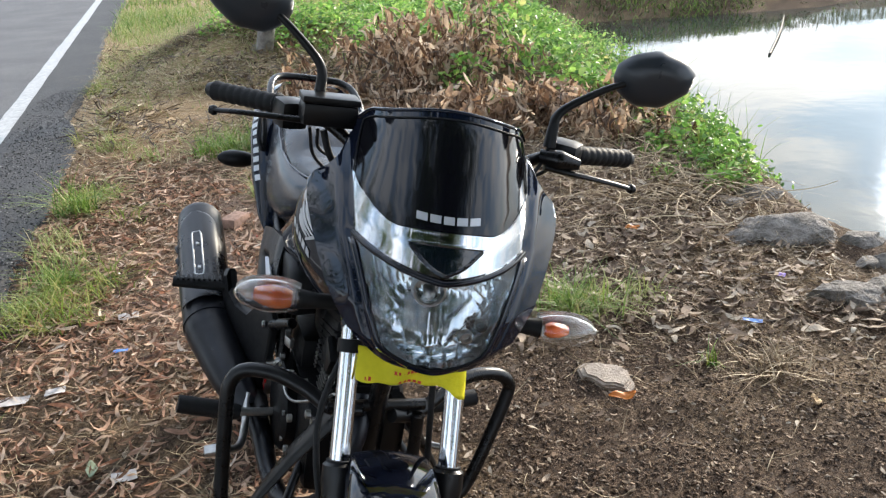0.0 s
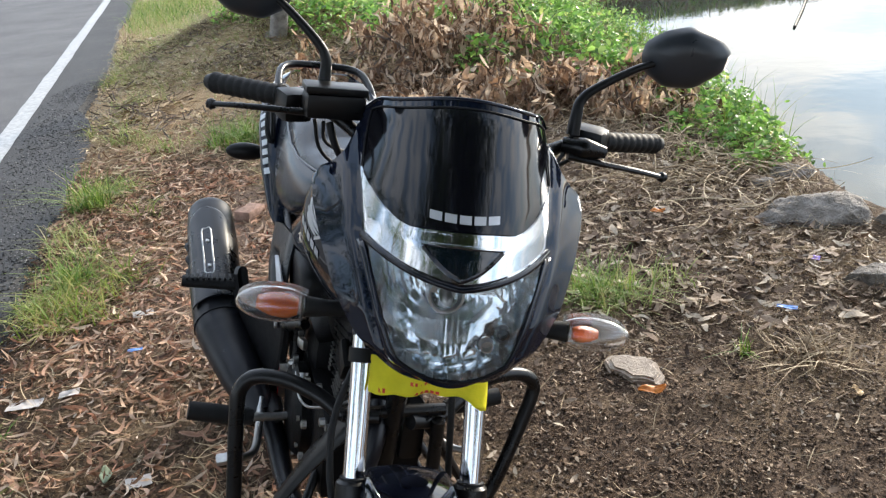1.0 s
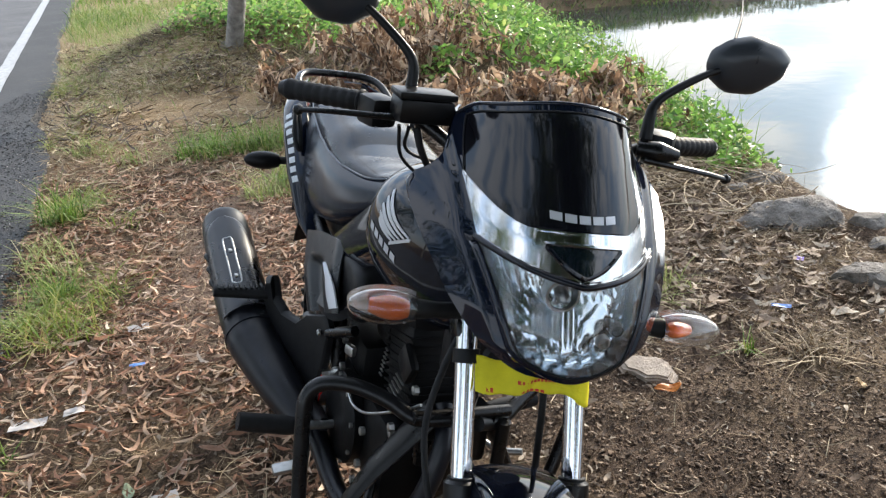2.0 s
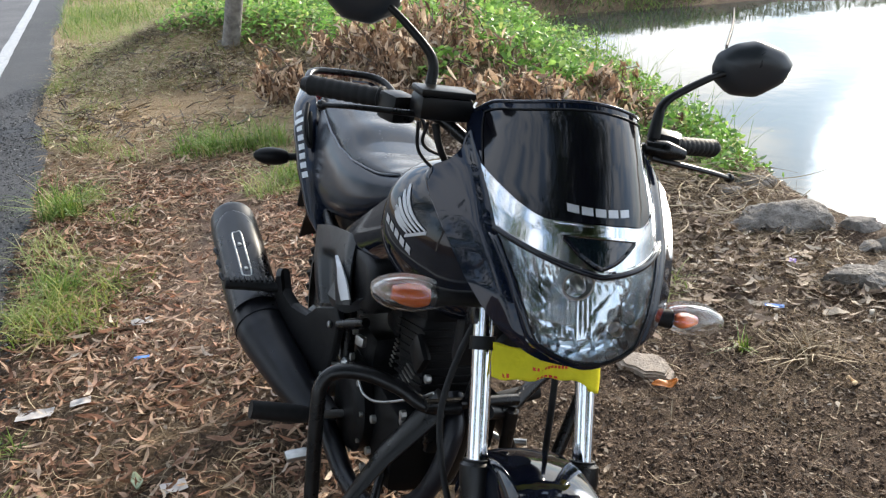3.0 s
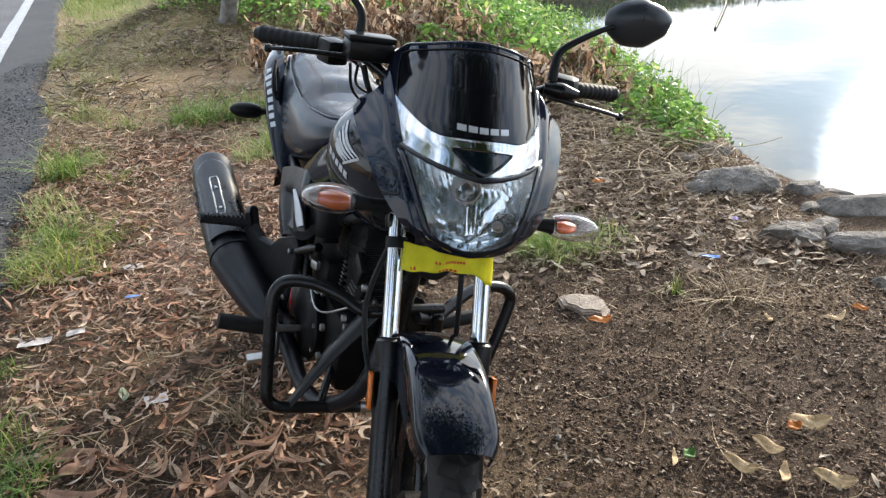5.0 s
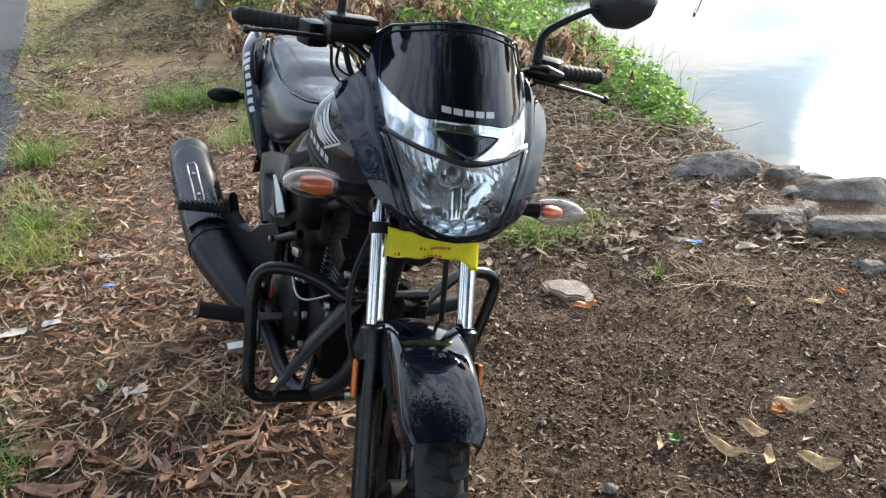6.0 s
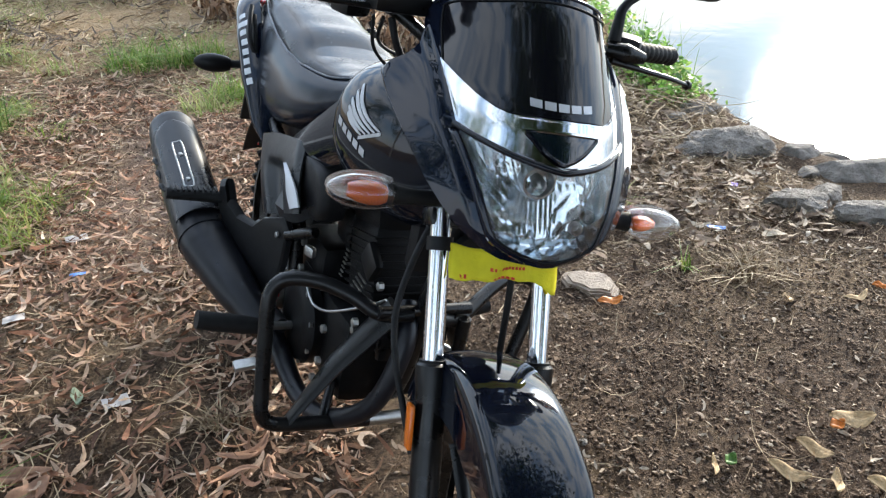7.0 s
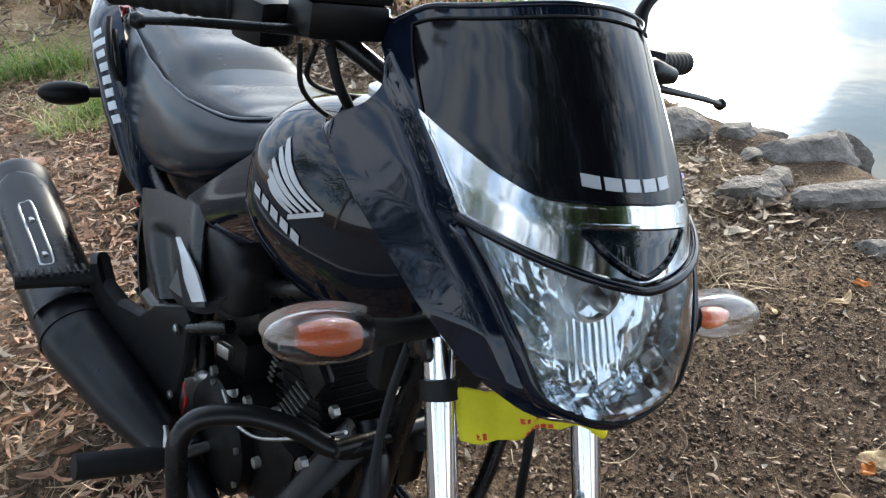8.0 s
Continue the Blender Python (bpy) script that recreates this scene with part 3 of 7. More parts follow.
def build_cowl():
    out = interp([0.79, 0.80, 0.82, 0.845, 0.87, 0.92, 0.945, 0.965, 0.985, 1.0, 1.02, 1.045], [0.048, 0.078, 0.112, 0.140, 0.162, 0.194, 0.208, 0.213, 0.201, 0.183, 0.165, 0.152])
    lens_b = interp([0, 0.03, 0.055, 0.070, 0.078, 0.085, 0.095, 0.108, 0.120, 0.127], [0.807, 0.812, 0.820, 0.827, 0.836, 0.852, 0.875, 0.905, 0.930, 0.942])
    lens_t = lambda v: 0.931 + 0.013 * (v / 0.127)
    vis_t = lambda v: 1.131 - 2.3 * v * v - 22.0 * max(0.0, v - 0.115) ** 2
    hood = interp([0, 0.25, 0.6, 1.0], [0.152, 0.1485, 0.146, 0.141])
    grid = []
    for k in range(92):
        # the lower rows run level, the upper ones rise to the hood's curved rim
        z = 0.791 + 0.254 * k / 65 if k <= 65 else None
        rise = (k - 65) / 26
        w = out(z) if z else hood(rise)
        row = []
        for j in np.linspace(-1, 1, 81):
            x = w * j
            zz = z if z else 1.045 + (vis_t(abs(x)) + 0.002 - 1.045) * rise
            row.append((x, face_y(x, zz), zz))
        zz = row[0][2]
        # a turned-back flange at both sides
        for d, inn in ((0.010, -0.001), (0.028, 0.001), (0.06, 0.012)):
            d *= 1 - 0.85 * smooth(0.955, 0.985, zz) * smooth(1.05, 1.035, zz)
            row.insert(0, (-(w - inn), face_y(w, zz) + d, zz))
            row.append((w - inn, face_y(w, zz) + d, zz))
        grid.append(row)
    opening = lambda p: abs(p[0]) < 0.127 and lens_b(abs(p[0])) - 0.002 < p[2] < lens_t(abs(p[0])) + 0.004
    cpart("headlight_cowl", sheet(grid, 0.004, True, opening), PAINT_BLUE, "glossy blue-black headlight cowl with a hood round the visor", sharp=30)
    # painted band that borders the lens
    line = [Vector((x, lens_b(abs(x)))) for x in np.linspace(-0.127, 0.127, 61)]
    band = []
    for i, q in enumerate(line):
        d = (line[min(60, i + 1)] - line[max(0, i - 1)]).normalized()
        nrm = Vector((d.y, -d.x))
        band.append([(q.x + nrm.x * o, face_y(q.x + nrm.x * o, q.y + nrm.y * o) - lift, q.y + nrm.y * o) for o, lift in ((-0.001, 0.003), (0.001, 0.0055), (0.005, 0.0045), (0.009, 0.0015))])
    cpart("lens_surround", sheet(band, 0.003, False), PAINT_BLUE, "", None, 0)
    # headlight: bowl, bulb, clear lens
    xs = list(np.linspace(-0.126, 0.126, 71))

    def bowl(x, z):
        d = min((z - lens_b(abs(x))) / 0.006, (lens_t(abs(x)) - z) / 0.008, (0.127 - abs(x)) / 0.010)
        wall = smooth(0.0, 1.0, d)
        r2 = (x / 0.10) ** 2 + ((z - 0.893) / 0.062) ** 2
        deep = 0.026 + 0.042 * math.exp(-1.1 * r2)
        # fluted band below the bulb, facets towards the chin
        mid = smooth(0.040, 0.032, abs(x + 0.018)) * smooth(0.885, 0.875, z) * smooth(0.828, 0.836, z)
        flute = 0.0011 * abs(math.sin(x * 420 + 0.4)) * mid
        facet = 0.006 * (((x * 38 + z * 21) % 1.0) - 0.5) * smooth(0.846, 0.836, z) + 0.004 * (((x * 27 - z * 33) % 1.0) - 0.5) * (1 - mid) * smooth(0.9, 0.86, z)
        facet += 0.0026 * abs(math.sin(x * 260 + z * 90)) * smooth(0.885, 0.90, z) + 0.0035 * (((x * 52 + z * 71) % 1.0) - 0.5) * smooth(0.05, 0.065, abs(x))
        return -0.0035 + wall * (deep + flute + facet)

    refl = face_patch(list(np.linspace(-0.1267, 0.1267, 121)), lens_b, lens_t, 50, 0, 0.002, bowl)
    light = cpart("headlight", refl, REFLECTOR, "headlight with a fluted chrome reflector and clear lens", sharp=35)
    seat_y = face_y(0, 0.900) + 0.066
    cup = lathe([(0.0, 0.0), (0.0, 0.019), (-0.016, 0.021), (-0.016, 0.024), (0.004, 0.027)], 28, "Y")
    cpart("bulb_shroud", moved(cup, Matrix.Translation((-0.012, seat_y, 0.900))), ALLOY, "grey ring round the bulb", light)
    bulb = lathe([(0.0, 0.009), (-0.022, 0.0085), (-0.030, 0.006), (-0.034, 0.0)], 18, "Y")
    cpart("bulb", moved(bulb, Matrix.Translation((-0.012, seat_y, 0.900))), ALLOY, "grey capped bulb", light)
    for px, pz in ((0.046, 0.850), (0.068, 0.862)):
        ring = lathe([(0.004, 0.0), (0.004, 0.0055), (-0.004, 0.0065), (-0.004, 0.0085), (0.006, 0.010)], 18, "Y")
        cpart("pilot_bulb", moved(ring, Matrix.Translation((px, face_y(px, pz) + 0.022, pz))), ALLOY if px < 0.05 else PLASTIC, "", light)
    lens = cpart("lens", face_patch(xs, lens_b, lens_t, 14, 0.006, 0.003), GLASS, "clear headlight lens", light)
    lens.visible_shadow = False
    # black line that frames the lens
    edge = [(x, face_y(x, lens_t(abs(x))) - 0.0095, lens_t(abs(x)) + 0.003) for x in np.linspace(-0.130, 0.130, 17)]
    cpart("lens_frame", tube(edge, 0.0045, 8, 3), PAINT, "black strip above the headlight")
    low = [(x, face_y(x, lens_b(abs(x))) - 0.0065, lens_b(abs(x)) - 0.0005) for x in np.linspace(-0.127, 0.127, 49)]
    cpart("lens_seal", tube(low, 0.0018, 6, 2), PLASTIC)
    chin = [(x, face_y(x, 0.80) - 0.004, 0.803 + 4.6 * x * x) for x in np.linspace(-0.07, 0.07, 13)]
    cpart("chin_lip", tube(chin, [0.003, 0.006, 0.007, 0.006, 0.003], 10, 2), PAINT_BLUE)
    # silver wings with the emblem window
    wing_t = interp([0, 0.04, 0.07, 0.085, 0.105, 0.125, 0.141], [0.992, 0.990, 0.985, 0.986, 0.992, 1.002, 1.012])
    wing_b = lambda v: min(lens_t(v) + 0.006, wing_t(v) - 0.002) if v < 0.127 else 0.954 + (v - 0.127) * 3.9
    wings = cpart("position_lamp", face_patch(list(np.linspace(-0.141, 0.141, 41)), wing_b, wing_t, 10, 0.0035, 0.003), SILVER_TRIM, "silver trim wings with clear lamp covers")
    cov = face_patch(list(np.linspace(-0.138, 0.138, 41)), lambda v: wing_b(v) + 0.0015, lambda v: max(wing_t(v) - 0.001, wing_b(v) + 0.002), 8, 0.007, 0.002)
    c = cpart("lamp_cover", cov, GLASS, "clear lamp cover", wings)
    c.visible_shadow = False
    emb_t = lambda v: 0.978 - 1.5 * v * v
    emb_b = lambda v: min(0.943 + 0.22 * v + 7.0 * v * v, emb_t(v) - 0.002)
    cpart("emblem_window", face_patch(list(np.linspace(-0.05, 0.05, 21)), emb_b, emb_t, 8, 0.010, 0.004), EMBLEM, "dark emblem window", wings)
    rim = [(x, face_y(x, emb_b(abs(x))) - 0.010, emb_b(abs(x))) for x in np.linspace(-0.052, 0.052, 13)]
    cpart("emblem_rim", tube(rim, 0.003, 6, 3), PAINT, "", wings)
    rim = [(x, face_y(x, emb_t(abs(x))) - 0.010, emb_t(abs(x)) + 0.002) for x in np.linspace(-0.054, 0.054, 13)]
    cpart("emblem_rim", tube(rim, 0.0026, 6, 3), SILVER_TRIM, "", wings)
    # smoked visor
    vis_b = interp([0, 0.04, 0.07, 0.085, 0.105, 0.125, 0.139], [0.994, 0.992, 0.987, 0.988, 0.994, 1.004, 1.013])
    inner_t = lambda v: vis_t(v) - 0.0085
    grid, rim = [], []
    for k in np.linspace(0, 1, 26):
        row = []
        for j in np.linspace(-1, 1, 31):
            half = 0.138 - 0.003 * k - 0.004 * k ** 6
            x = half * j
            z = vis_b(abs(x)) + (inner_t(abs(x)) - vis_b(abs(x))) * k
            row.append((x, face_y(x, z) - 0.0045 + 0.003 * max(abs(j), k if k > 0.5 else 0) ** 14, z))
        grid.append(row)
    visor = cpart("visor", sheet(grid, 0.0035, True), VISOR, "smoked black visor set into the cowl", sharp=30)
    rim = [r[0] for r in grid] + grid[-1][1:-1] + [r[-1] for r in reversed(grid)]
    cpart("visor_groove", tube([(x * 1.012, y - 0.0002, z + (0.001 if z > 1.09 else 0)) for x, y, z in rim], 0.0013, 6, 2), RUBBER, "", visor)
    top = [(x, face_y(x, vis_t(abs(x))) + 0.002, vis_t(abs(x)) + 0.001) for x in np.linspace(-0.141, 0.141, 17)]
    cpart("hood_edge", tube(top, 0.0032, 8, 3), PAINT_BLUE)
    # five silver blocks stand for the maker's name
    for k in range(5):
        x = -0.0385 + 0.0193 * k
        g = [[(x + dx, face_y(x + dx, 1.001 + dz) - 0.0056, 1.001 + dz) for dx in (-0.0078, 0, 0.0078)] for dz in (0.001, 0.0098)]
        cpart("lettering", sheet(g, 0.001, True), SILVER, "", visor)
    # instrument cluster behind the visor
    cpart("instrument_cluster", block((0.2, 0.09, 0.07), 0.02, (0, 0.40, 1.02), (-25, 0, 0)), PLASTIC, "black instrument cluster behind the visor")


def build_indicator(at, out_dir, steer=True, dark=False, bulb=1.0):
    """A turn signal: stalk, clear almond lens with an orange bulb."""
    put = spart if steer else bpart
    x, y, z = at
    s = out_dir
    body = []
    for k in np.concatenate([np.linspace(0, 0.84, 20), (0.88, 0.92, 0.96, 0.985, 1.0)]):
        r = math.sqrt(max(0.004, 1 - ((k - 0.44) / (0.60 if k < 0.44 else 0.565)) ** 2))
        body.append((k * 0.098, r))
    rings = []
    for a, r in body:
        rings.append([(x + s * a, y + 0.026 * r * math.cos(t), z + 0.0255 * r * math.sin(t)) for t in np.linspace(0, 2 * math.pi * s, 24, endpoint=False)])
    back = []
    for ring in rings:
        back.append([(px, y + 0.019 + max(0.0, py - y - 0.018), pz) for px, py, pz in ring])
    if dark:
        return put("rear_indicator", loft(rings), PLASTIC, "black rear turn signal seen from behind its housing")
    front = []
    for ring in rings:
        front.append([(px, y + min(0.018, py - y), pz) for px, py, pz in ring])
    body_part = put("indicator", loft(back), LAMP_BACK, "turn signal with a clear almond lens and orange bulb")
    # fine ribs run across the inside of the lens
    hollow = [[(x + s * 0.045 + (px - x - s * 0.045) * 0.975, y + 0.006 + (py - y - 0.006) * (0.965 - 0.035 * (k % 2)), z + (pz - z) * (0.965 - 0.02 * (k % 2))) for px, py, pz in ring] for k, ring in enumerate(front)]
    hv, hf = loft(hollow)
    lens = put("indicator_lens", join(loft(front), (hv, [tuple(reversed(q)) for q in hf])), GLASS, "clear lens", body_part)
    lens.visible_shadow = False
    put("indicator_bulb", tube([(x + s * 0.012, y - 0.001, z - 0.001), (x + s * 0.034 * bulb, y - 0.002, z), (x + s * 0.068 * bulb, y, z + 0.001)], [0.012 * bulb, 0.0165 * bulb, 0.0180 * bulb, 0.0165 * bulb, 0.010 * bulb], 14, 5), AMBER_CLEAR, "orange bulb", body_part)
    put("indicator_stalk", tube([(x - s * 0.085, y + 0.02, z - 0.006), (x - s * 0.03, y + 0.006, z - 0.002), (x + s * 0.006, y, z)], [0.013, 0.012, 0.016], 10), RUBBER, "", body_part)
    return body_part


def build_bars():
    for s in (-1, 1):
        low = 0.0 if s < 0 else 0.010
        bar = tube([(s * 0.02, 0.43, 0.99), (s * 0.10, 0.435, 1.0), (s * 0.19, 0.475, 1.046 - low), (s * 0.27, 0.527, 1.050 - low), (s * 0.40, 0.603, 1.040 - low)], 0.011, 12)
        hb = spart("handlebar", bar, TUBE_BLACK, "black steel handlebar")
        g0, g1 = Vector((s * 0.272, 0.528, 1.050 - low)), Vector((s * 0.40, 0.603, 1.040 - low))
        rings = [g0.lerp(g1, k) for k in np.linspace(0, 1, 46)]
        spart("grip", tube(rings, [0.0180, 0.0205, 0.0205] + [0.0166 if k % 5 < 2 else 0.0178 for k in range(40)] + [0.0190, 0.0185, 0.015], 14, smooth=False), RUBBER, "ribbed black rubber grip", hb)
        d = (g1 - g0).normalized()
        spart("bar_end", tube([g1, g1 + d * 0.012], [0.016, 0.012], 12, smooth=False), PLASTIC, "", hb)
        lever = tube([(s * 0.20, 0.448, 1.050 - 2 * low), (s * 0.26, 0.448, 1.048 - 2.4 * low), (s * 0.33, 0.460, 1.043 - 2.8 * low), (s * 0.374, 0.476, 1.036 - 3 * low)], [0.009, 0.0075, 0.0065, 0.006], 10, flat=0.7)
        lv = spart("lever", lever, TUBE_BLACK, "black brake lever" if s < 0 else "black clutch lever")
        ball = lathe([(-0.0095, 0.0), (-0.007, 0.0065), (0, 0.0095), (0.007, 0.0065), (0.0095, 0.0)], 12)
        spart("lever_ball", moved(ball, Matrix.Translation((s * 0.378, 0.478, 1.035 - 3 * low))), TUBE_BLACK, "", lv)
        # mirror: stem with an elbow, rounded hexagon head
        stem = [(s * 0.208, 0.475, 1.06), (s * 0.209, 0.481, 1.095), (s * 0.213, 0.486, 1.115), (s * 0.235, 0.494, 1.136), (s * 0.30, 0.512, 1.173), (s * 0.345, 0.522, 1.19)]
        if s < 0:
            stem = [(-0.205, 0.475, 1.06), (-0.204, 0.480, 1.10), (-0.205, 0.484, 1.128), (-0.219, 0.490, 1.150), (-0.262, 0.506, 1.186), (-0.300, 0.518, 1.212)]
        spart("mirror_stem", tube(stem, [0.012, 0.010, 0.0085, 0.0075, 0.0065, 0.006], 10), BAR_BLACK, "black mirror stem")
        shape = [(-0.071, 0.018), (-0.045, 0.040), (-0.004, 0.054), (0.046, 0.044), (0.071, 0.024), (0.068, -0.010), (0.024, -0.048), (-0.028, -0.052), (-0.064, -0.030), (-0.073, -0.006)]
        line = [Vector((px, 0, pz)) for px, pz in shape]
        dense = []
        for i, a in enumerate(line):
            b, c = line[(i + 1) % len(line)], line[i - 1]
            dense += [a.lerp(c, 0.22), a * 0.9 + (b + c) * 0.05, a.lerp(b, 0.22)]
        rings = []
        for dy, k in ((-0.030, 0.35), (-0.027, 0.62), (-0.018, 0.86), (-0.006, 0.98), (0.004, 1.0), (0.006, 0.97)):
            rings.append([Vector((s * p.x * k, dy, p.z * k)) for p in dense])
        head = loft(rings)
        m = pose(0.385, 0.528, 1.198, 8, 0, -6) if s > 0 else pose(-0.338, 0.526, 1.220, 8, 0, 6)
        mir = spart("mirror_head", moved(head, m), MIRROR_SHELL, "black mirror housing")
        glass = loft([[Vector((s * p.x * 0.93, 0.0065, p.z * 0.93)) for p in dense], [Vector((s * p.x * 0.93, 0.0085, p.z * 0.93)) for p in dense]])
        spart("mirror_glass", moved(glass, m), MIRROR, "mirror glass", mir)
    # brake master cylinder on one side, clutch perch and switches on the other
    mc = join(block((0.095, 0.055, 0.040), 0.010, (-0.185, 0.452, 1.066), (0, 0, 14)), block((0.098, 0.05, 0.012), 0.004, (-0.185, 0.452, 1.091), (0, 0, 14)))
    spart("master_cylinder", mc, BAR_BLACK, "black brake fluid reservoir")
    spart("switch_box", block((0.05, 0.055, 0.05), 0.012, (-0.252, 0.50, 1.045), (0, 0, 28)), BAR_BLACK)
    spart("switch_box", block((0.06, 0.06, 0.05), 0.014, (0.245, 0.505, 1.045), (0, 0, -28)), BAR_BLACK, "black switch housing")
    spart("clutch_perch", tube([(0.19, 0.46, 1.045), (0.225, 0.452, 1.045), (0.262, 0.452, 1.042)], [0.013, 0.018, 0.010], 12), TUBE_BLACK)
    for pts, r in (([(-0.19, 0.455, 1.035), (-0.172, 0.452, 0.99), (-0.13, 0.47, 0.93), (-0.09, 0.44, 0.86)], 0.0062),
                   ([(-0.20, 0.47, 1.03), (-0.195, 0.51, 0.985), (-0.15, 0.56, 0.955), (-0.05, 0.60, 0.935)], 0.0032),
                   ([(-0.215, 0.48, 1.03), (-0.20, 0.50, 0.97), (-0.14, 0.53, 0.925), (-0.05, 0.56, 0.90)], 0.0032),
                   ([(0.20, 0.46, 1.04), (0.17, 0.43, 1.01), (0.11, 0.44, 0.96), (0.04, 0.50, 0.90)], 0.0036),
                   ([(0.24, 0.47, 1.04), (0.19, 0.50, 0.99), (0.11, 0.52, 0.94), (0.03, 0.55, 0.90)], 0.0036)):
        spart("control_cable", tube(pts, r, 8), RUBBER, "black control cable")
    # a bright block stands in for the highlight on the brake lever
    spart("lever_glint", block((0.012, 0.012, 0.010), 0.003, (-0.222, 0.436, 1.056)), ALLOY, "bright alloy block standing in for a glint on the brake lever")


def build_tag():
    """Yellow cloth tied between the fork tubes, with illegible red print."""
    grid = []
    for k in np.linspace(0, 1, 20):
        x = -0.074 + 0.171 * k
        sag = 0.014 * math.sin(math.pi * k)
        drop = 0.046 - 0.010 * math.sin(math.pi * k) + 0.016 * smooth(0.80, 1.0, k)
        row = []
        for j in np.linspace(0, 1, 9):
            z = 0.772 - sag * 0.4 - drop * j
            wave = 0.006 * math.sin(9 * k + 3 * j) + 0.004 * math.sin(23 * k + 1.0 + 2 * j)
            row.append((x, fork_y(z) - 0.024 + wave - 0.012 * math.sin(math.pi * k), z))
        grid.append(row)
    cloth = fpart("cloth_tag", sheet(grid, 0.0015), YELLOW, "yellow cloth tied between the fork tubes with red print", sharp=0)

    def on_cloth(k, j):
        i, jj = k * 19, j * 8
        a = np.array(grid[min(18, int(i))][min(7, int(jj))])
        b = np.array(grid[min(18, int(i)) + 1][min(7, int(jj)) + 1])
        return a + (b - a) * np.array([i - min(18, int(i)), 0.5 * (i - min(18, int(i)) + jj - min(7, int(jj))), jj - min(7, int(jj))])

    for k0, k1, j0, j1 in [(0.34, 0.37, 0.44, 0.56), (0.38, 0.40, 0.44, 0.56), (0.43, 0.435, 0.46, 0.55)] + [(0.46 + 0.033 * k, 0.482 + 0.033 * k, 0.44, 0.56) for k in range(7)] + [(0.08, 0.10, 0.76, 0.90), (0.112, 0.135, 0.78, 0.90)] + [(0.38 + 0.045 * k, 0.41 + 0.045 * k, 0.86, 0.95) for k in range(5)]:
        g = [[on_cloth(k, j) + np.array([0, -0.003, 0]) for k in np.linspace(k0, k1, 4)] for j in (j0, j1)]
        fpart("print_bar", sheet(g, 0.0006), RED_PRINT, "", cloth)


BADGE_TIP = (0.590, 0.906)
BADGE_MID = (0.600, 0.874)
BADGE_LEFT = (0.595, 0.846)
BADGE_RIGHT = (0.490, 0.850)
BADGE_BASE = (0.548, 0.824)
BADGE_H = (0.628, 0.832)
BADGE_A = (0.520, 0.797)


# tank sections: y, half width, top and bottom height
TANK = [(0.34, 0.060, 0.930, 0.780), (0.40, 0.105, 0.954, 0.715), (0.46, 0.138, 0.964, 0.685), (0.54, 0.161, 0.967, 0.675), (0.61, 0.172, 0.960, 0.680), (0.66, 0.170, 0.948, 0.695), (0.695, 0.148, 0.934, 0.720), (0.74, 0.118, 0.920, 0.740), (0.80, 0.085, 0.893, 0.750), (0.84, 0.05, 0.87, 0.76)]


def tank_rings(count=34):
    rings = []
    for y, w, zt, zb in TANK:
        ring = []
        for t in np.linspace(0, 2 * math.pi, 44, endpoint=False):
            c, s = math.cos(t), math.sin(t)
            x = w * math.copysign(abs(c) ** (0.75 if s > 0 else 0.42), c)
            if s > 0:
                z = zb + (zt - zb) * (0.42 + 0.58 * s ** 0.72)
            else:
                z = zb + (zt - zb) * (0.42 - 0.42 * abs(s) ** 0.9)
                x *= 1 - 0.14 * abs(s)
            ring.append((x, y, z))
        rings.append(ring)
    # smooth along the length
    arr = np.array(rings)
    ys = arr[:, 0, 1]
    fine = np.linspace(ys[0], ys[-1], count)
    dense = []
    for yv in fine:
        i = min(len(ys) - 2, max(0, int(np.searchsorted(ys, yv) - 1)))
        t = (yv - ys[i]) / (ys[i + 1] - ys[i])
        p0, p1, p2, p3 = arr[max(0, i - 1)], arr[i], arr[i + 1], arr[min(len(ys) - 1, i + 2)]
        q = 0.5 * (2 * p1 + (p2 - p0) * t + (2 * p0 - 5 * p1 + 4 * p2 - p3) * t * t + (3 * p1 - p0 - 3 * p2 + p3) * t ** 3)
        q[:, 1] = yv
        dense.append(q)
    return fine, np.array(dense)


TANK_Y, TANK_D = tank_rings()


def tank_flank(y, z):
    """Half width of the tank at y, z."""
    i = min(len(TANK_Y) - 2, max(0, int(np.searchsorted(TANK_Y, y) - 1)))
    t = (y - TANK_Y[i]) / (TANK_Y[i + 1] - TANK_Y[i])
    ring = TANK_D[i] * (1 - t) + TANK_D[i + 1] * t
    side = ring[(ring[:, 0] >= 0)]
    side = side[np.argsort(side[:, 2])]
    return float(np.interp(z, side[:, 2], side[:, 0])) + 0.0012


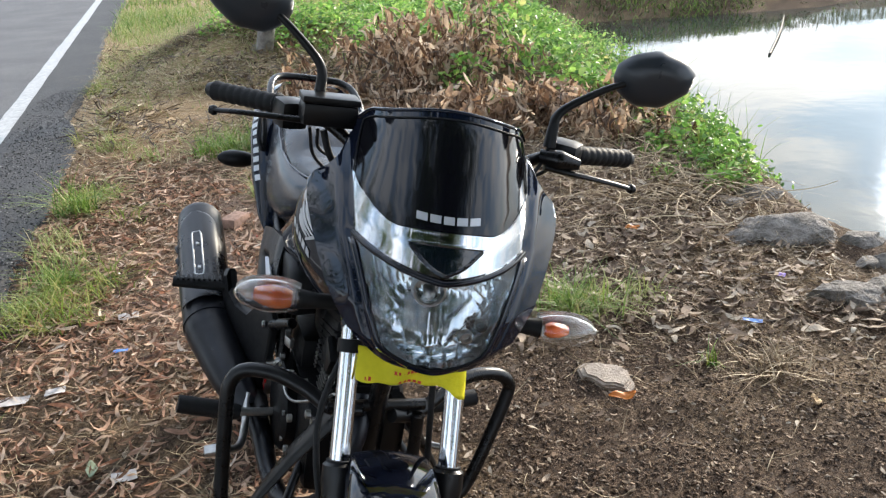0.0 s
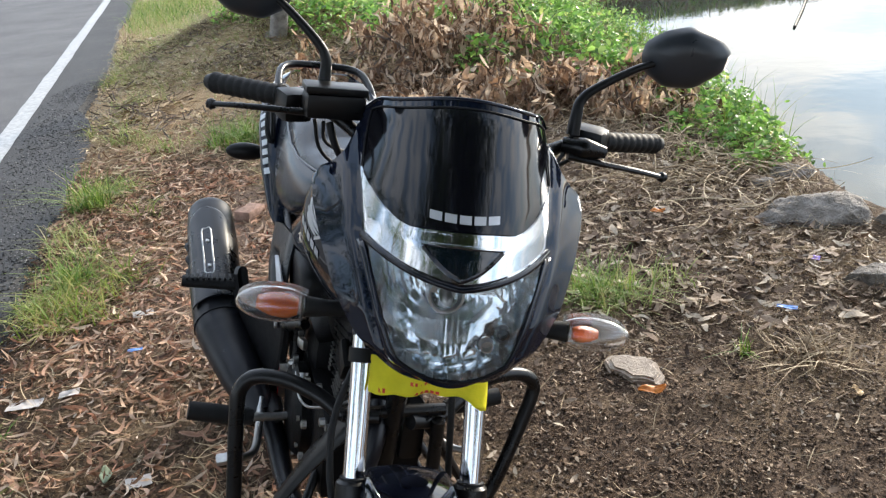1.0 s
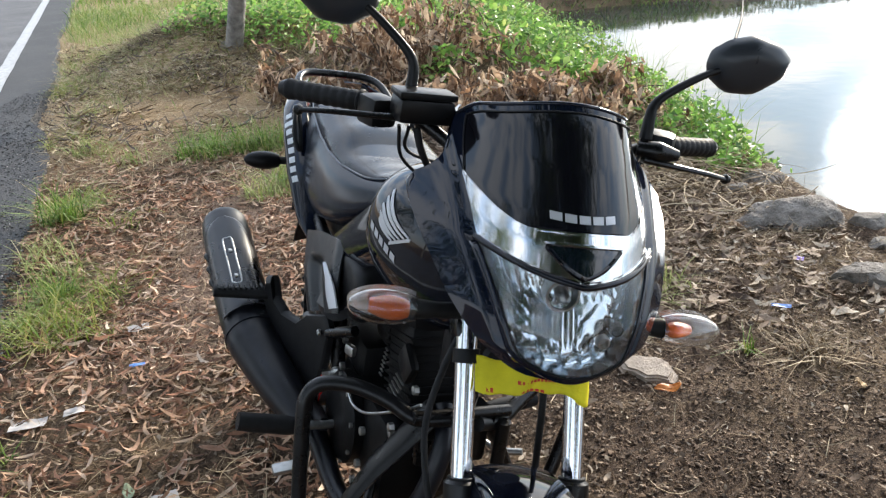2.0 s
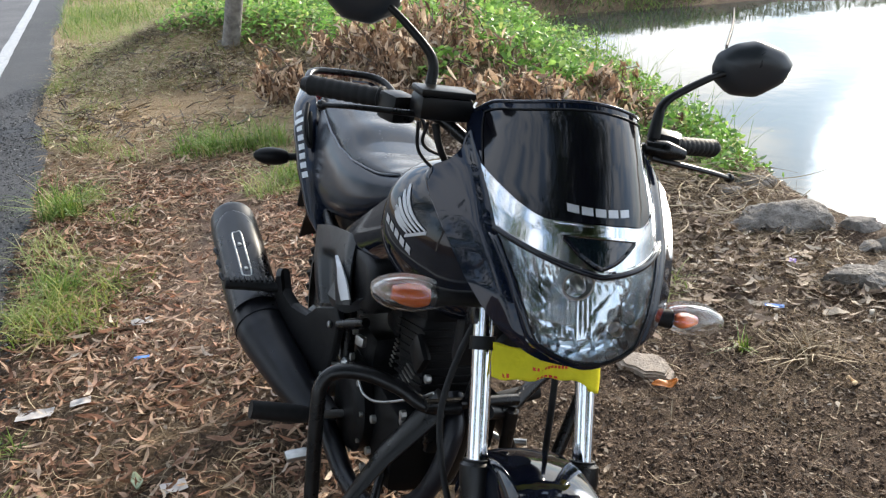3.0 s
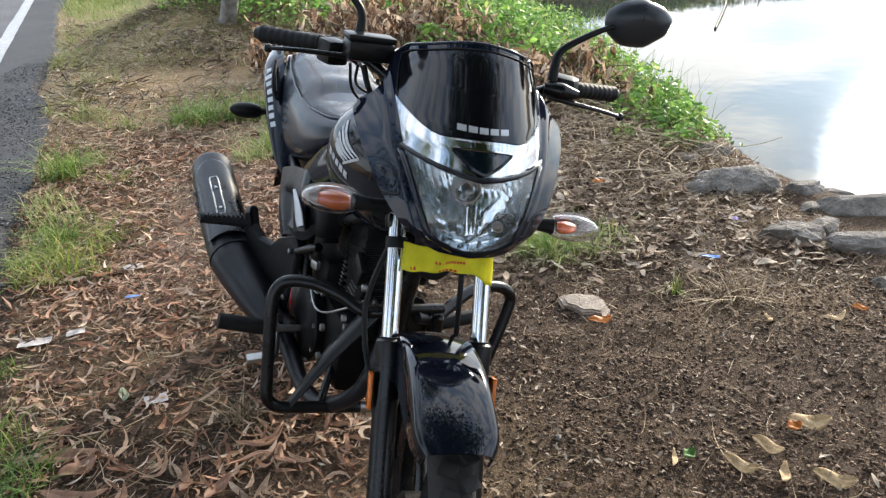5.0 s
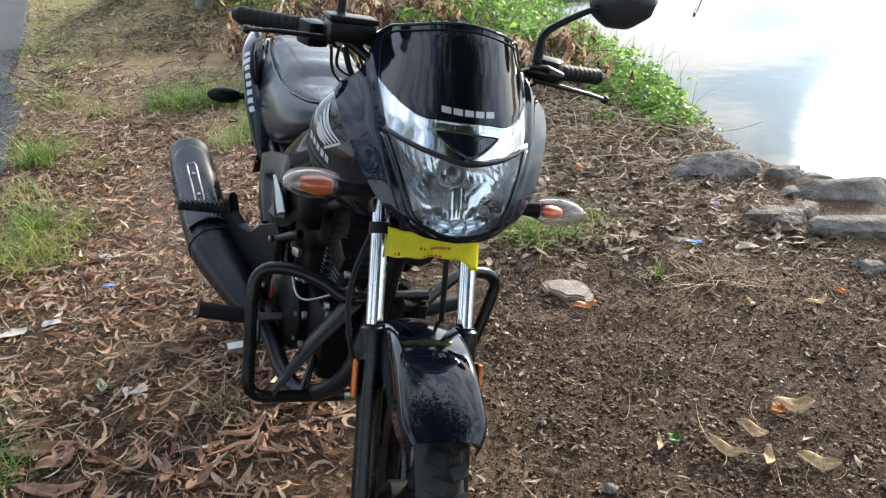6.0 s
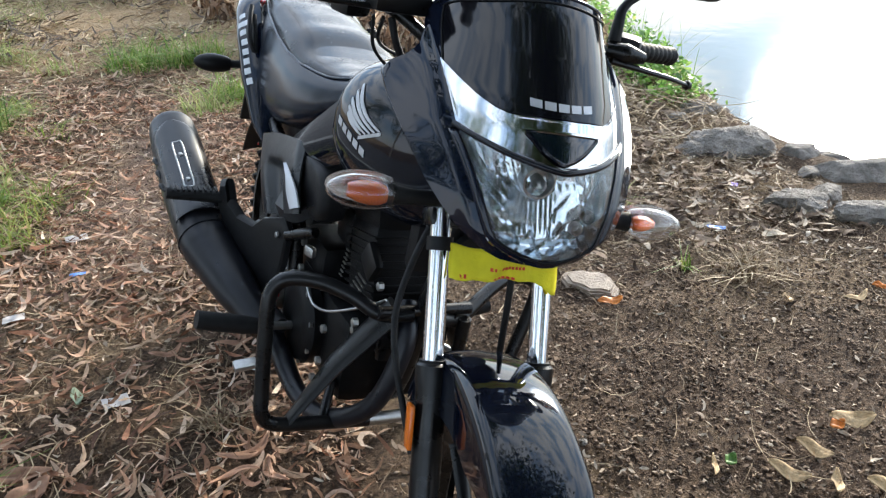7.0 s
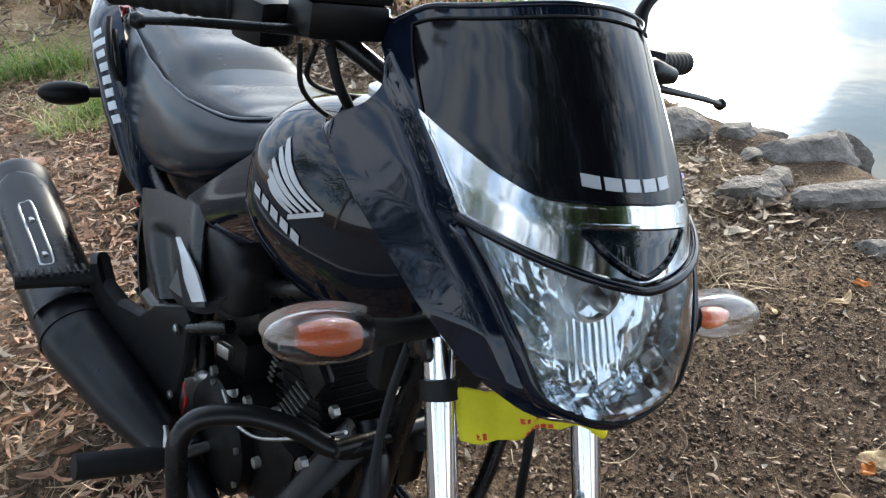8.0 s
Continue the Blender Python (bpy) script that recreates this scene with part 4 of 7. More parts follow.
def build_tank():
    tank = bpart("fuel_tank", loft([[tuple(p) for p in ring] for ring in TANK_D]), PAINT, "glossy black fuel tank with silver wing badge", sharp=0)
    cap = lathe([(0, 0.034), (0.008, 0.034), (0.012, 0.028), (0.012, 0.0)], 28, "Z")
    bpart("filler_cap", moved(cap, pose(0, 0.60, 0.957, 4, 0, 0)), ALLOY, "alloy filler cap", tank)
    # wing badge: feathers that fan out from a short base, and blocks for the maker's name below
    outer = curve_points([(0, *BADGE_TIP), (0, *BADGE_MID), (0, *BADGE_LEFT)], 10)
    for s in (-1, 1):
        for k in range(5):
            u = k / 4
            a0 = Vector(BADGE_RIGHT).lerp(Vector(BADGE_BASE), 0.06 + 0.80 * u)
            q = outer[int(0.94 * u * (len(outer) - 1))]
            tip = Vector((q.y, q.z))
            d = tip - a0
            side = Vector((-d.y, d.x)).normalized()
            g = []
            for t in np.linspace(0, 1, 11):
                c = a0 + d * t - side * (0.10 * d.length * math.sin(math.pi * t) * (1 - 0.5 * u))
                w = (0.0016 + 0.0034 * math.sin(0.5 * math.pi * t)) * (1.0 if t < 0.85 else 1 - 3.5 * (t - 0.85))
                g.append([(s * tank_flank(c.x + side.x * w * j, c.y + side.y * w * j), c.x + side.x * w * j, c.y + side.y * w * j) for j in (-1, 0, 1)])
            bpart("badge_feather", sheet(g, 0.0012, s > 0), SILVER, "", tank)
        base = []
        for t in np.linspace(0, 1, 6):
            c = Vector(BADGE_RIGHT).lerp(Vector(BADGE_BASE), t)
            base.append([(s * tank_flank(c.x, c.y + dz), c.x, c.y + dz) for dz in (-0.0075, -0.001)])
        bpart("badge_base", sheet(base, 0.0012, s < 0), SILVER, "", tank)
        for k in range(5):
            c = Vector(BADGE_H).lerp(Vector(BADGE_A), (k + 0.5) / 5)
            step = (Vector(BADGE_A) - Vector(BADGE_H)) / 5
            g = [[(s * tank_flank(c.x + step.x * j, c.y + step.y * j + dz), c.x + step.x * j, c.y + step.y * j + dz) for j in (-0.36, 0, 0.36)] for dz in (-0.0068, 0, 0.0068)]
            bpart("badge_letter", sheet(g, 0.0006, s > 0), SILVER, "", tank)


# seat sections: y, half width, top and bottom height
SEAT = [(0.72, 0.078, 0.885, 0.835), (0.76, 0.100, 0.876, 0.812), (0.80, 0.120, 0.868, 0.788), (0.88, 0.148, 0.864, 0.738), (0.96, 0.164, 0.868, 0.700), (1.05, 0.171, 0.880, 0.672), (1.15, 0.171, 0.897, 0.648), (1.25, 0.163, 0.912, 0.655), (1.35, 0.148, 0.922, 0.74), (1.45, 0.128, 0.924, 0.80), (1.53, 0.09, 0.912, 0.83), (1.56, 0.05, 0.90, 0.85)]


def seat_ring(y):
    ys = [q[0] for q in SEAT]
    w, zt, zb = (float(np.interp(y, ys, [q[k] for q in SEAT])) for k in (1, 2, 3))
    ring = []
    for t in np.linspace(0, 2 * math.pi, 64, endpoint=False):
        c, s = math.cos(t), math.sin(t)
        if s >= 0:
            x = w * math.copysign(abs(c) ** 0.62, c)
            z = zt - (zt - zb) * 0.55 * (1 - s ** 0.55)
        else:
            x = w * math.copysign(abs(c) ** 0.5, c) * (1 - 0.03 * abs(s))
            z = zt - (zt - zb) * (0.55 + 0.45 * abs(s) ** 0.8)
        # the skirt flares outwards towards its lower edge
        ring.append((x * (1 - 0.17 * ((z - zb) / (zt - zb)) ** 1.5), y, z))
    return ring


def seat_top(x, y):
    ring = np.array(seat_ring(y))
    side = ring[:17]
    return float(np.interp(abs(x), side[::-1, 0], side[::-1, 2]))


def build_seat():
    ys = np.concatenate([np.linspace(0.72, 1.45, 30), (1.49, 1.53, 1.56)])
    seat = bpart("seat", loft([seat_ring(y) for y in ys]), VINYL, "long black vinyl seat with grained top panel", sharp=0)
    # grained top panel bounded by piping
    half = interp([0.775, 0.79, 0.81, 0.84, 0.88, 0.92, 1.0, 1.1, 1.2, 1.35, 1.50], [0.012, 0.050, 0.080, 0.101, 0.114, 0.122, 0.134, 0.138, 0.134, 0.120, 0.090])
    g = []
    for y in np.concatenate([np.linspace(0.777, 0.86, 11), np.linspace(0.875, 1.50, 30)]):
        w = half(y)
        crease = 0.0022 * math.sin(88 * y + 6 * y * y) * smooth(0.79, 0.85, y) * smooth(1.00, 0.92, y) - 0.010 * math.exp(-((y - 1.02) / 0.045) ** 2) + 0.006 * math.exp(-((y - 1.13) / 0.05) ** 2)
        g.append([(w * k, y, seat_top(w * k, y) + 0.0045 + crease * (1 - k * k)) for k in np.linspace(-1, 1, 17)])
    bpart("seat_panel", sheet(g, 0.006, True), VINYL_TOP, "grained seat top panel", seat, sharp=0)
    pts = [(-half(y) - 0.001, y, seat_top(half(y), y) + 0.003) for y in np.linspace(1.50, 0.777, 30)] + [(half(y) + 0.001, y, seat_top(half(y), y) + 0.003) for y in np.linspace(0.777, 1.50, 30)]
    bpart("seat_piping", tube(pts, 0.0022, 6, 3), STITCH, "grey seat piping", seat)


def build_tail():
    line = curve_points([(0, 1.175, 0.600), (0, 1.225, 0.640), (0, 1.30, 0.735), (0, 1.37, 0.815), (0, 1.46, 0.868), (0, 1.58, 0.895), (0, 1.68, 0.900)], 6)
    wide = interp([1.175, 1.225, 1.30, 1.37, 1.46, 1.58, 1.68], [0.150, 0.170, 0.187, 0.190, 0.178, 0.142, 0.100])
    tall = interp([1.175, 1.22, 1.30, 1.46, 1.60, 1.68], [0.012, 0.034, 0.048, 0.050, 0.044, 0.030])
    curl = lambda j: 0.030 * abs(j) ** 2.2 if j < 0 else 0.052 * j ** 1.7
    for s in (-1, 1):
        g, frames = [], []
        for i, c in enumerate(line):
            d = (line[min(i + 1, len(line) - 1)] - line[max(i - 1, 0)]).normalized()
            nrm = Vector((0, -d.z, d.y))
            row = []
            for j in np.linspace(-1, 1, 11):
                p = c + nrm * (tall(c.y) * j)
                row.append((s * (wide(c.y) - curl(j)), p.y, p.z))
            g.append(row)
            frames.append((c, d, nrm))
        cowl = bpart("tail_cowl", sheet(g, 0.005, s < 0), PAINT_BLUE, "glossy black tail cowl with white lettering")
        # white blocks stand for the model name, running up the cowl
        run = np.cumsum([0.0] + [(line[i + 1] - line[i]).length for i in range(len(line) - 1)])
        pitch = 0.34 * run[-1] / 8
        for k in range(8):
            i = int(np.searchsorted(run, 0.24 * run[-1] + pitch * (k + 0.5))) - 1
            c, d, nrm = frames[i]
            c = c + d * (0.24 * run[-1] + pitch * (k + 0.5) - run[i])
            lo, hi = (0.18, 0.60) if k == 6 else (0.27, 0.53)
            gg = [[(s * (wide(c.y + d.y * a) - curl(b) + 0.0014), (c + d * a + nrm * (b * tall(c.y))).y, (c + d * a + nrm * (b * tall(c.y))).z) for b in np.linspace(lo, hi, 5)] for a in (-0.31 * pitch, 0, 0.31 * pitch)]
            bpart("lettering", sheet(gg, 0.0012, s < 0), WHITE_PRINT, "", cowl)
        strap = tube([(s * 0.163, 1.36, 0.90), (s * 0.172, 1.33, 0.87), (s * 0.174, 1.30, 0.825), (s * 0.162, 1.29, 0.80), (s * 0.158, 1.32, 0.84), (s * 0.158, 1.35, 0.88)], 0.0065, 8, 4)
        bpart("seat_hook", strap, PLASTIC)
        rail = tube([(s * 0.130, 1.42, 0.885), (s * 0.132, 1.48, 0.915), (s * 0.120, 1.56, 0.945), (s * 0.088, 1.605, 0.956), (s * 0.03, 1.615, 0.958), (0, 1.615, 0.958)], 0.0105, 12)
        bpart("grab_rail", rail, TUBE_BLACK, "black grab rail behind the seat")
    bpart("tail_lamp", block((0.13, 0.06, 0.06), 0.015, (0, 1.67, 0.85)), material("red tail lens", (0.35, 0.01, 0.01), 0.15, coat=0.6), "red tail lamp")
    bpart("under_tail", block((0.20, 0.42, 0.10), 0.03, (0, 1.40, 0.75), (12, 0, 0)), PLASTIC)
    for s in (-1, 1):
        build_indicator((s * 0.165, 1.53, 0.708), s, False, True)
        bpart("indicator_stalk", tube([(s * 0.10, 1.52, 0.715), (s * 0.175, 1.53, 0.708)], 0.011, 10, smooth=False), RUBBER)
    g = []
    for a in np.linspace(-30, 70, 20):
        t = radians(a)
        g.append([(0.075 * k, 1.316 + (0.36 - 0.02 * k * k) * math.sin(t), 0.305 + (0.36 - 0.02 * k * k) * math.cos(t)) for k in np.linspace(-1, 1, 7)])
    bpart("rear_mudguard", sheet(g, 0.004), PLASTIC, "black plastic rear mudguard")
    plate = block((0.14, 0.012, 0.22), 0.004, (0, 1.70, 0.60), (18, 0, 0))
    bpart("mudflap", plate, RUBBER)


def build_body():
    for s in (-1, 1):
        # side cover: two arms round a sunk middle, and a silver blade
        g = []
        for k in np.linspace(0, 1, 25):
            row = []
            for j in np.linspace(0, 1, 25):
                ty, tz = 1.175 - 0.325 * k, 0.622 + 0.088 * k + 0.010 * math.sin(math.pi * k)
                by, bz = 1.015 - 0.235 * k, 0.474 + 0.100 * k
                sunk = smooth(0.20, 0.34, k) * smooth(0.70, 0.56, k) * smooth(0.30, 0.44, j)
                rim = 0.010 * (max(0.0, 2 * abs(k - 0.5) - 0.8) / 0.2) ** 2
                row.append((s * (0.158 + 0.022 * math.sin(0.5 * math.pi * min(1.0, 1.3 * j)) - 0.024 * sunk - rim), ty + (by - ty) * j, tz + (bz - tz) * j))
            g.append(row)
        sp = bpart("side_panel", sheet(g, 0.006, s < 0), PANEL, "satin black side panel with a silver blade", sharp=55)
        right = curve_points([(0, 0.872, 0.655), (0, 0.800, 0.628), (0, 0.757, 0.598)], 6)
        left = curve_points([(0, 0.874, 0.653), (0, 0.842, 0.600), (0, 0.803, 0.574)], 6)
        blade = []
        for p, q in zip(right, left):
            m = (p + q) / 2
            blade.append([(s * 0.181, p.y, p.z), (s * 0.188, m.y, m.z), (s * 0.184, q.y, q.z)])
        foot = []
        for k in np.linspace(0, 1, 9):
            y, z = 0.93 - 0.19 * k, 0.535 + 0.075 * k - 0.02 * math.sin(math.pi * k)
            hgt = 0.026 * (1 - k) ** 0.7 + 0.004
            foot.append([(s * (0.158 - 0.02 * k), y, z - hgt), (s * (0.172 - 0.02 * k), y, z), (s * (0.160 - 0.02 * k), y, z + hgt)])
        bpart("panel_foot", sheet(foot, 0.005, s < 0), PANEL, "", sp)
        bpart("silver_blade", sheet(blade, 0.004, s < 0), BLADE, "silver blade trim", sp)
        bpart("air_cover", loft([oval((s * (0.095 + dx), 0.800 + 0.01 * (1 - k), 0.630), 0.095 * k, 0.064 * k, "X", 3.2, 32) for dx, k in ((0.0, 0.96), (0.035, 1.0), (0.048, 0.97), (0.056, 0.88), (0.059, 0.7), (0.060, 0.2))]), PLASTIC, "matt black air box cover")
        knee = []
        for k in np.linspace(0, 1, 16):
            y = 0.655 + 0.275 * k
            hi, lo = 0.884 - 0.67 * (y - 0.655), 0.735 - 0.44 * (y - 0.655)
            knee.append([(s * (0.150 + 0.008 * math.sin(math.pi * j) - 0.020 * (1 - j) ** 2 * (1 - k) - 0.012 * j * (1 - k)), y, lo + (hi - lo) * j) for j in np.linspace(0, 1, 11)])
        bpart("knee_panel", sheet(knee, 0.004, s < 0), PAINT, "glossy black panel between tank and seat")
        bpart("red_mark", block((0.002, 0.006, 0.006), 0.001, (s * 0.182, 1.10, 0.62)), RED, "", sp)
        # frame tubes and foot peg brackets
        bpart("frame_tube", tube([(s * 0.04, 0.42, 0.82), (s * 0.08, 0.60, 0.68), (s * 0.11, 0.85, 0.60), (s * 0.12, 1.10, 0.62), (s * 0.11, 1.45, 0.72)], 0.016, 10), TUBE_BLACK)
        bpart("frame_tube", tube([(s * 0.12, 0.92, 0.60), (s * 0.12, 0.90, 0.40), (s * 0.10, 0.86, 0.30)], 0.018, 10), TUBE_BLACK)
        rim = [(1.158, 0.505), (1.162, 0.455), (1.145, 0.43), (1.094, 0.375), (1.038, 0.305), (0.985, 0.225), (0.945, 0.195), (0.905, 0.225), (0.908, 0.31), (0.885, 0.40), (0.875, 0.49), (0.895, 0.516), (0.965, 0.486), (1.0, 0.452), (1.07, 0.447), (1.115, 0.468), (1.135, 0.515)]
        mid = (0.985, 0.40)
        rings = []
        for dx, k in ((-0.016, 0.90), (-0.012, 1.0), (0.0, 1.0), (0.005, 0.94), (0.009, 0.80)):
            rings.append([(s * (0.150 + 0.32 * (y - 0.86) + dx), mid[0] + (y - mid[0]) * (1 - (1 - k) * 0.6) , mid[1] + (z - mid[1]) * (1 - (1 - k) * 0.6)) for y, z in rim])
        pb = bpart("peg_bracket", loft(rings), PLASTIC, "black cast foot peg bracket", sharp=25)
        bpart("peg_carrier", tube([(s * 0.165, 0.93, 0.26), (s * 0.170, 0.86, 0.28), (s * 0.170, 0.79, 0.295)], [0.022, 0.020, 0.016], 10, 4), PLASTIC, "", pb)
        for by, bz in ((0.91, 0.33), (0.90, 0.47), (1.14, 0.47)):
            bolt = lathe([(0, 0.0085), (0.005, 0.0085), (0.007, 0.006), (0.007, 0.0)], 6)
            bpart("bracket_bolt", moved(bolt, Matrix.Translation((s * (0.157 + 0.32 * (by - 0.86)), by, bz)) @ (Matrix.Rotation(math.pi, 4, "Z") if s < 0 else Matrix.Identity(4))), ALLOY, "bare steel bolt", pb)
        kk = [Vector((s * 0.125, 0.785, 0.528)).lerp(Vector((s * 0.156, 0.878, 0.478)), t) for t in np.linspace(0, 1, 19)]
        bpart("pedal_spring", tube(kk, [0.0135 if i % 2 else 0.0115 for i in range(19)], 12, smooth=False), TUBE_BLACK, "ribbed black return spring cover")
        pk = [Vector((s * 0.245, 1.14, 0.462)).lerp(Vector((s * 0.378, 1.15, 0.468)), t) for t in np.linspace(0, 1, 9)]
        bpart("pillion_peg", tube(pk, 0.0185, 12, smooth=False, flat=0.75), RUBBER, "black rubber pillion foot peg")
        bpart("peg_teeth", join(*[block((0.006, 0.03, 0.006), 0.0015, (s * (0.262 + 0.013 * k), 1.145, 0.4815)) for k in range(9)]), RUBBER)
        fk = [Vector((s * 0.225, 0.78, 0.302)).lerp(Vector((s * 0.362, 0.785, 0.325)), t) for t in np.linspace(0, 1, 9)]
        bpart("foot_peg", tube(fk, [0.017, 0.021, 0.021, 0.021, 0.021, 0.020], 14, smooth=False), RUBBER, "black rubber foot peg")
        bpart("peg_bolt", tube([(s * 0.15, 0.79, 0.295), (s * 0.228, 0.78, 0.303)], 0.010, 10, smooth=False), ALLOY)
        bpart("swing_arm", tube([(s * 0.085, 0.86, 0.33), (s * 0.085, 1.33, 0.30)], 0.022, 10, smooth=False), TUBE_BLACK)
    bpart("inner_cover", block((0.20, 0.52, 0.15), 0.03, (0, 0.98, 0.69)), PLASTIC)
    # added black block, no real part: keeps the gap ahead of the engine dark
    bpart("dark_gap_filler", block((0.08, 0.04, 0.13), 0.015, (-0.02, 0.47, 0.66)), PLASTIC)
    bpart("frame_downtube", tube([(0, 0.39, 0.80), (0, 0.46, 0.55), (0, 0.52, 0.30), (0, 0.62, 0.22)], 0.019, 12), TUBE_BLACK)
    bpart("brake_pedal", tube([(-0.20, 0.86, 0.30), (-0.22, 0.74, 0.25), (-0.262, 0.665, 0.276)], 0.009, 8), ALLOY, "alloy brake pedal")
    bpart("pedal_pad", block((0.05, 0.028, 0.013), 0.006, (-0.283, 0.66, 0.285), (8, -8, 0)), ALLOY, "pale alloy pedal pad")
    bpart("side_stand", tube([(0.12, 0.88, 0.27), (0.20, 0.82, 0.16), (0.275, 0.78, 0.068)], [0.012, 0.011, 0.011], 10), TUBE_BLACK, "black side stand")
    bpart("gear_pedal", tube([(0.14, 0.75, 0.30), (0.20, 0.66, 0.28), (0.25, 0.62, 0.29)], 0.008, 8), ALLOY)
    bpart("horn", moved(lathe([(0, 0.0), (0, 0.042), (0.012, 0.046), (0.03, 0.03), (0.05, 0.02), (0.05, 0.0)], 24, "Y"), Matrix.Translation((0.02, 0.38, 0.66))), PLASTIC, "black round horn")


def build_engine():
    bpart("crankcase", join(block((0.22, 0.34, 0.20), 0.035, (0, 0.74, 0.32)), block((0.20, 0.16, 0.12), 0.03, (0, 0.86, 0.43))), ENGINE, "black engine casing")
    cover = lathe([(0, 0.105), (0.022, 0.105), (0.034, 0.092), (0.038, 0.06), (0.038, 0.0)], 36)
    for s in (-1, 1):
        m = Matrix.Translation((s * 0.11, 0.79, 0.315)) @ (Matrix.Rotation(math.pi, 4, "Z") if s < 0 else Matrix.Identity(4))
        c = bpart("clutch_cover" if s < 0 else "alternator_cover", moved(cover, m), ENGINE, "rounded black engine cover with bolts")
        for k in range(9):
            t = 2 * math.pi * k / 9
            bolt = lathe([(0, 0.006), (0.006, 0.006), (0.006, 0.0)], 8)
            bpart("bolt", moved(bolt, Matrix.Translation((s * 0.136, 0.79 + 0.098 * math.cos(t), 0.315 + 0.098 * math.sin(t))) @ (Matrix.Rotation(math.pi, 4, "Z") if s < 0 else Matrix.Identity(4))), ALLOY, "", c)
    tilt = pose(0, 0.650, 0.522, -14, 0, 0)
    fins = [moved(block((0.1475, 0.150, 0.005), 0.0015, (0, 0, -0.085 + 0.0165 * k)), tilt) for k in range(10)]
    cyl = bpart("cylinder", moved(block((0.140, 0.142, 0.18), 0.02), tilt), ENGINE, "finned black engine cylinder")
    for fin in fins:
        bpart("cooling_fin", fin, ENGINE, "", cyl)
    bpart("cylinder_head", moved(block((0.140, 0.15, 0.085), 0.028, (0, 0, 0.115)), tilt), ENGINE, "", cyl)
    for s in (-1, 1):
        bpart("head_cover", block((0.022, 0.066, 0.060), 0.012, (s * 0.080, 0.575, 0.560), (32, 0, 0)), BAR_BLACK, "black square cover on the cylinder head", cyl)
        for k in range(6):
            bpart("fin_edge", block((0.004, 0.046, 0.0024), 0.0006, (s * 0.0755, 0.661 - 0.0088 * k, 0.434 + 0.0135 * k), (3, 0, 0)), ALLOY, "bare polished fin edge", cyl)
        for k in range(7):
            bpart("fin_edge", block((0.004, 0.016, 0.0020), 0.0006, (s * 0.0755, 0.728 - 0.003 * k, 0.452 + 0.0115 * k), (3, 0, 0)), ALLOY, "bare polished fin edge", cyl)
    for at in ((-0.085, 0.50, 0.545), (-0.10, 0.55, 0.42), (-0.12, 0.70, 0.44), (-0.11, 0.62, 0.47), (-0.115, 0.86, 0.47), (-0.128, 0.822, 0.424), (-0.122, 0.505, 0.466), (-0.135, 0.621, 0.384), (-0.135, 0.626, 0.303), (-0.135, 0.643, 0.251)):
        bolt = lathe([(0, 0.009), (-0.010, 0.009), (-0.012, 0.0)], 6)
        bpart("engine_bolt", moved(bolt, Matrix.Translation(at)), ALLOY, "bare steel bolt")
    bpart("carburettor", block((0.09, 0.09, 0.09), 0.02, (-0.03, 0.76, 0.56)), ENGINE)
    bpart("clutch_arm", tube([(-0.125, 0.935, 0.315), (-0.132, 0.90, 0.355), (-0.132, 0.865, 0.385), (-0.128, 0.84, 0.395)], [0.008, 0.010, 0.013, 0.008], 10), ALLOY, "bare alloy clutch arm")
    bpart("hose_clamp", tube([(-0.122, 0.768, 0.418), (-0.124, 0.75, 0.39), (-0.122, 0.728, 0.358)], [0.010, 0.013, 0.010], 10), ALLOY, "bare metal clamp")
    bpart("drain_pipe", tube([(-0.140, 0.763, 0.425), (-0.140, 0.728, 0.404), (-0.138, 0.690, 0.399), (-0.130, 0.622, 0.424), (-0.100, 0.523, 0.489), (-0.090, 0.465, 0.535)], 0.0029, 8), ALLOY, "thin bare metal pipe across the engine")
    bpart("bracket_clip", join(block((0.014, 0.03, 0.025), 0.006, (-0.125, 0.80, 0.475), (0, 0, 20))), ALLOY, "bare alloy clip")
    bpart("sprocket_guard", block((0.02, 0.10, 0.10), 0.02, (-0.15, 0.93, 0.33)), ALLOY, "grey alloy heel guard")
    bpart("red_wire", tube([(-0.155, 0.90, 0.37), (-0.158, 0.88, 0.33), (-0.156, 0.90, 0.29)], 0.003, 6), RED)
    # exhaust: header pipe, taper, silencer
    pipe = tube([(-0.02, 0.51, 0.50), (-0.04, 0.45, 0.44), (-0.08, 0.46, 0.30), (-0.13, 0.56, 0.205), (-0.155, 0.68, 0.19), (-0.17, 0.80, 0.235), (-0.19, 0.86, 0.27)], [0.02, 0.02, 0.02, 0.021, 0.022, 0.025, 0.03], 14)
    bpart("exhaust_pipe", pipe, SILENCER, "black exhaust pipe")
    axis = [(-0.195, 0.84, 0.262), (-0.235, 0.96, 0.300), (-0.268, 1.08, 0.336), (-0.278, 1.13, 0.353), (-0.290, 1.30, 0.405), (-0.296, 1.50, 0.464), (-0.298, 1.585, 0.489), (-0.298, 1.605, 0.495)]
    sil = bpart("silencer", tube(axis, [0.034, 0.052, 0.064, 0.068, 0.070, 0.068, 0.064, 0.048], 28, 5), SILENCER, "matt black silencer with a slotted heat shield")
    seam = Vector(axis[3])
    d = (Vector(axis[4]) - Vector(axis[2])).normalized()
    bpart("silencer_band", tube([seam - d * 0.006, seam + d * 0.006], 0.0705, 24, smooth=False), SILENCER, "", sil)
    bpart("silencer_outlet", tube([Vector(axis[-1]) - d * 0.01, Vector(axis[-1]) + d * 0.02], [0.018, 0.018], 14, smooth=False), TUBE_BLACK, "", sil)
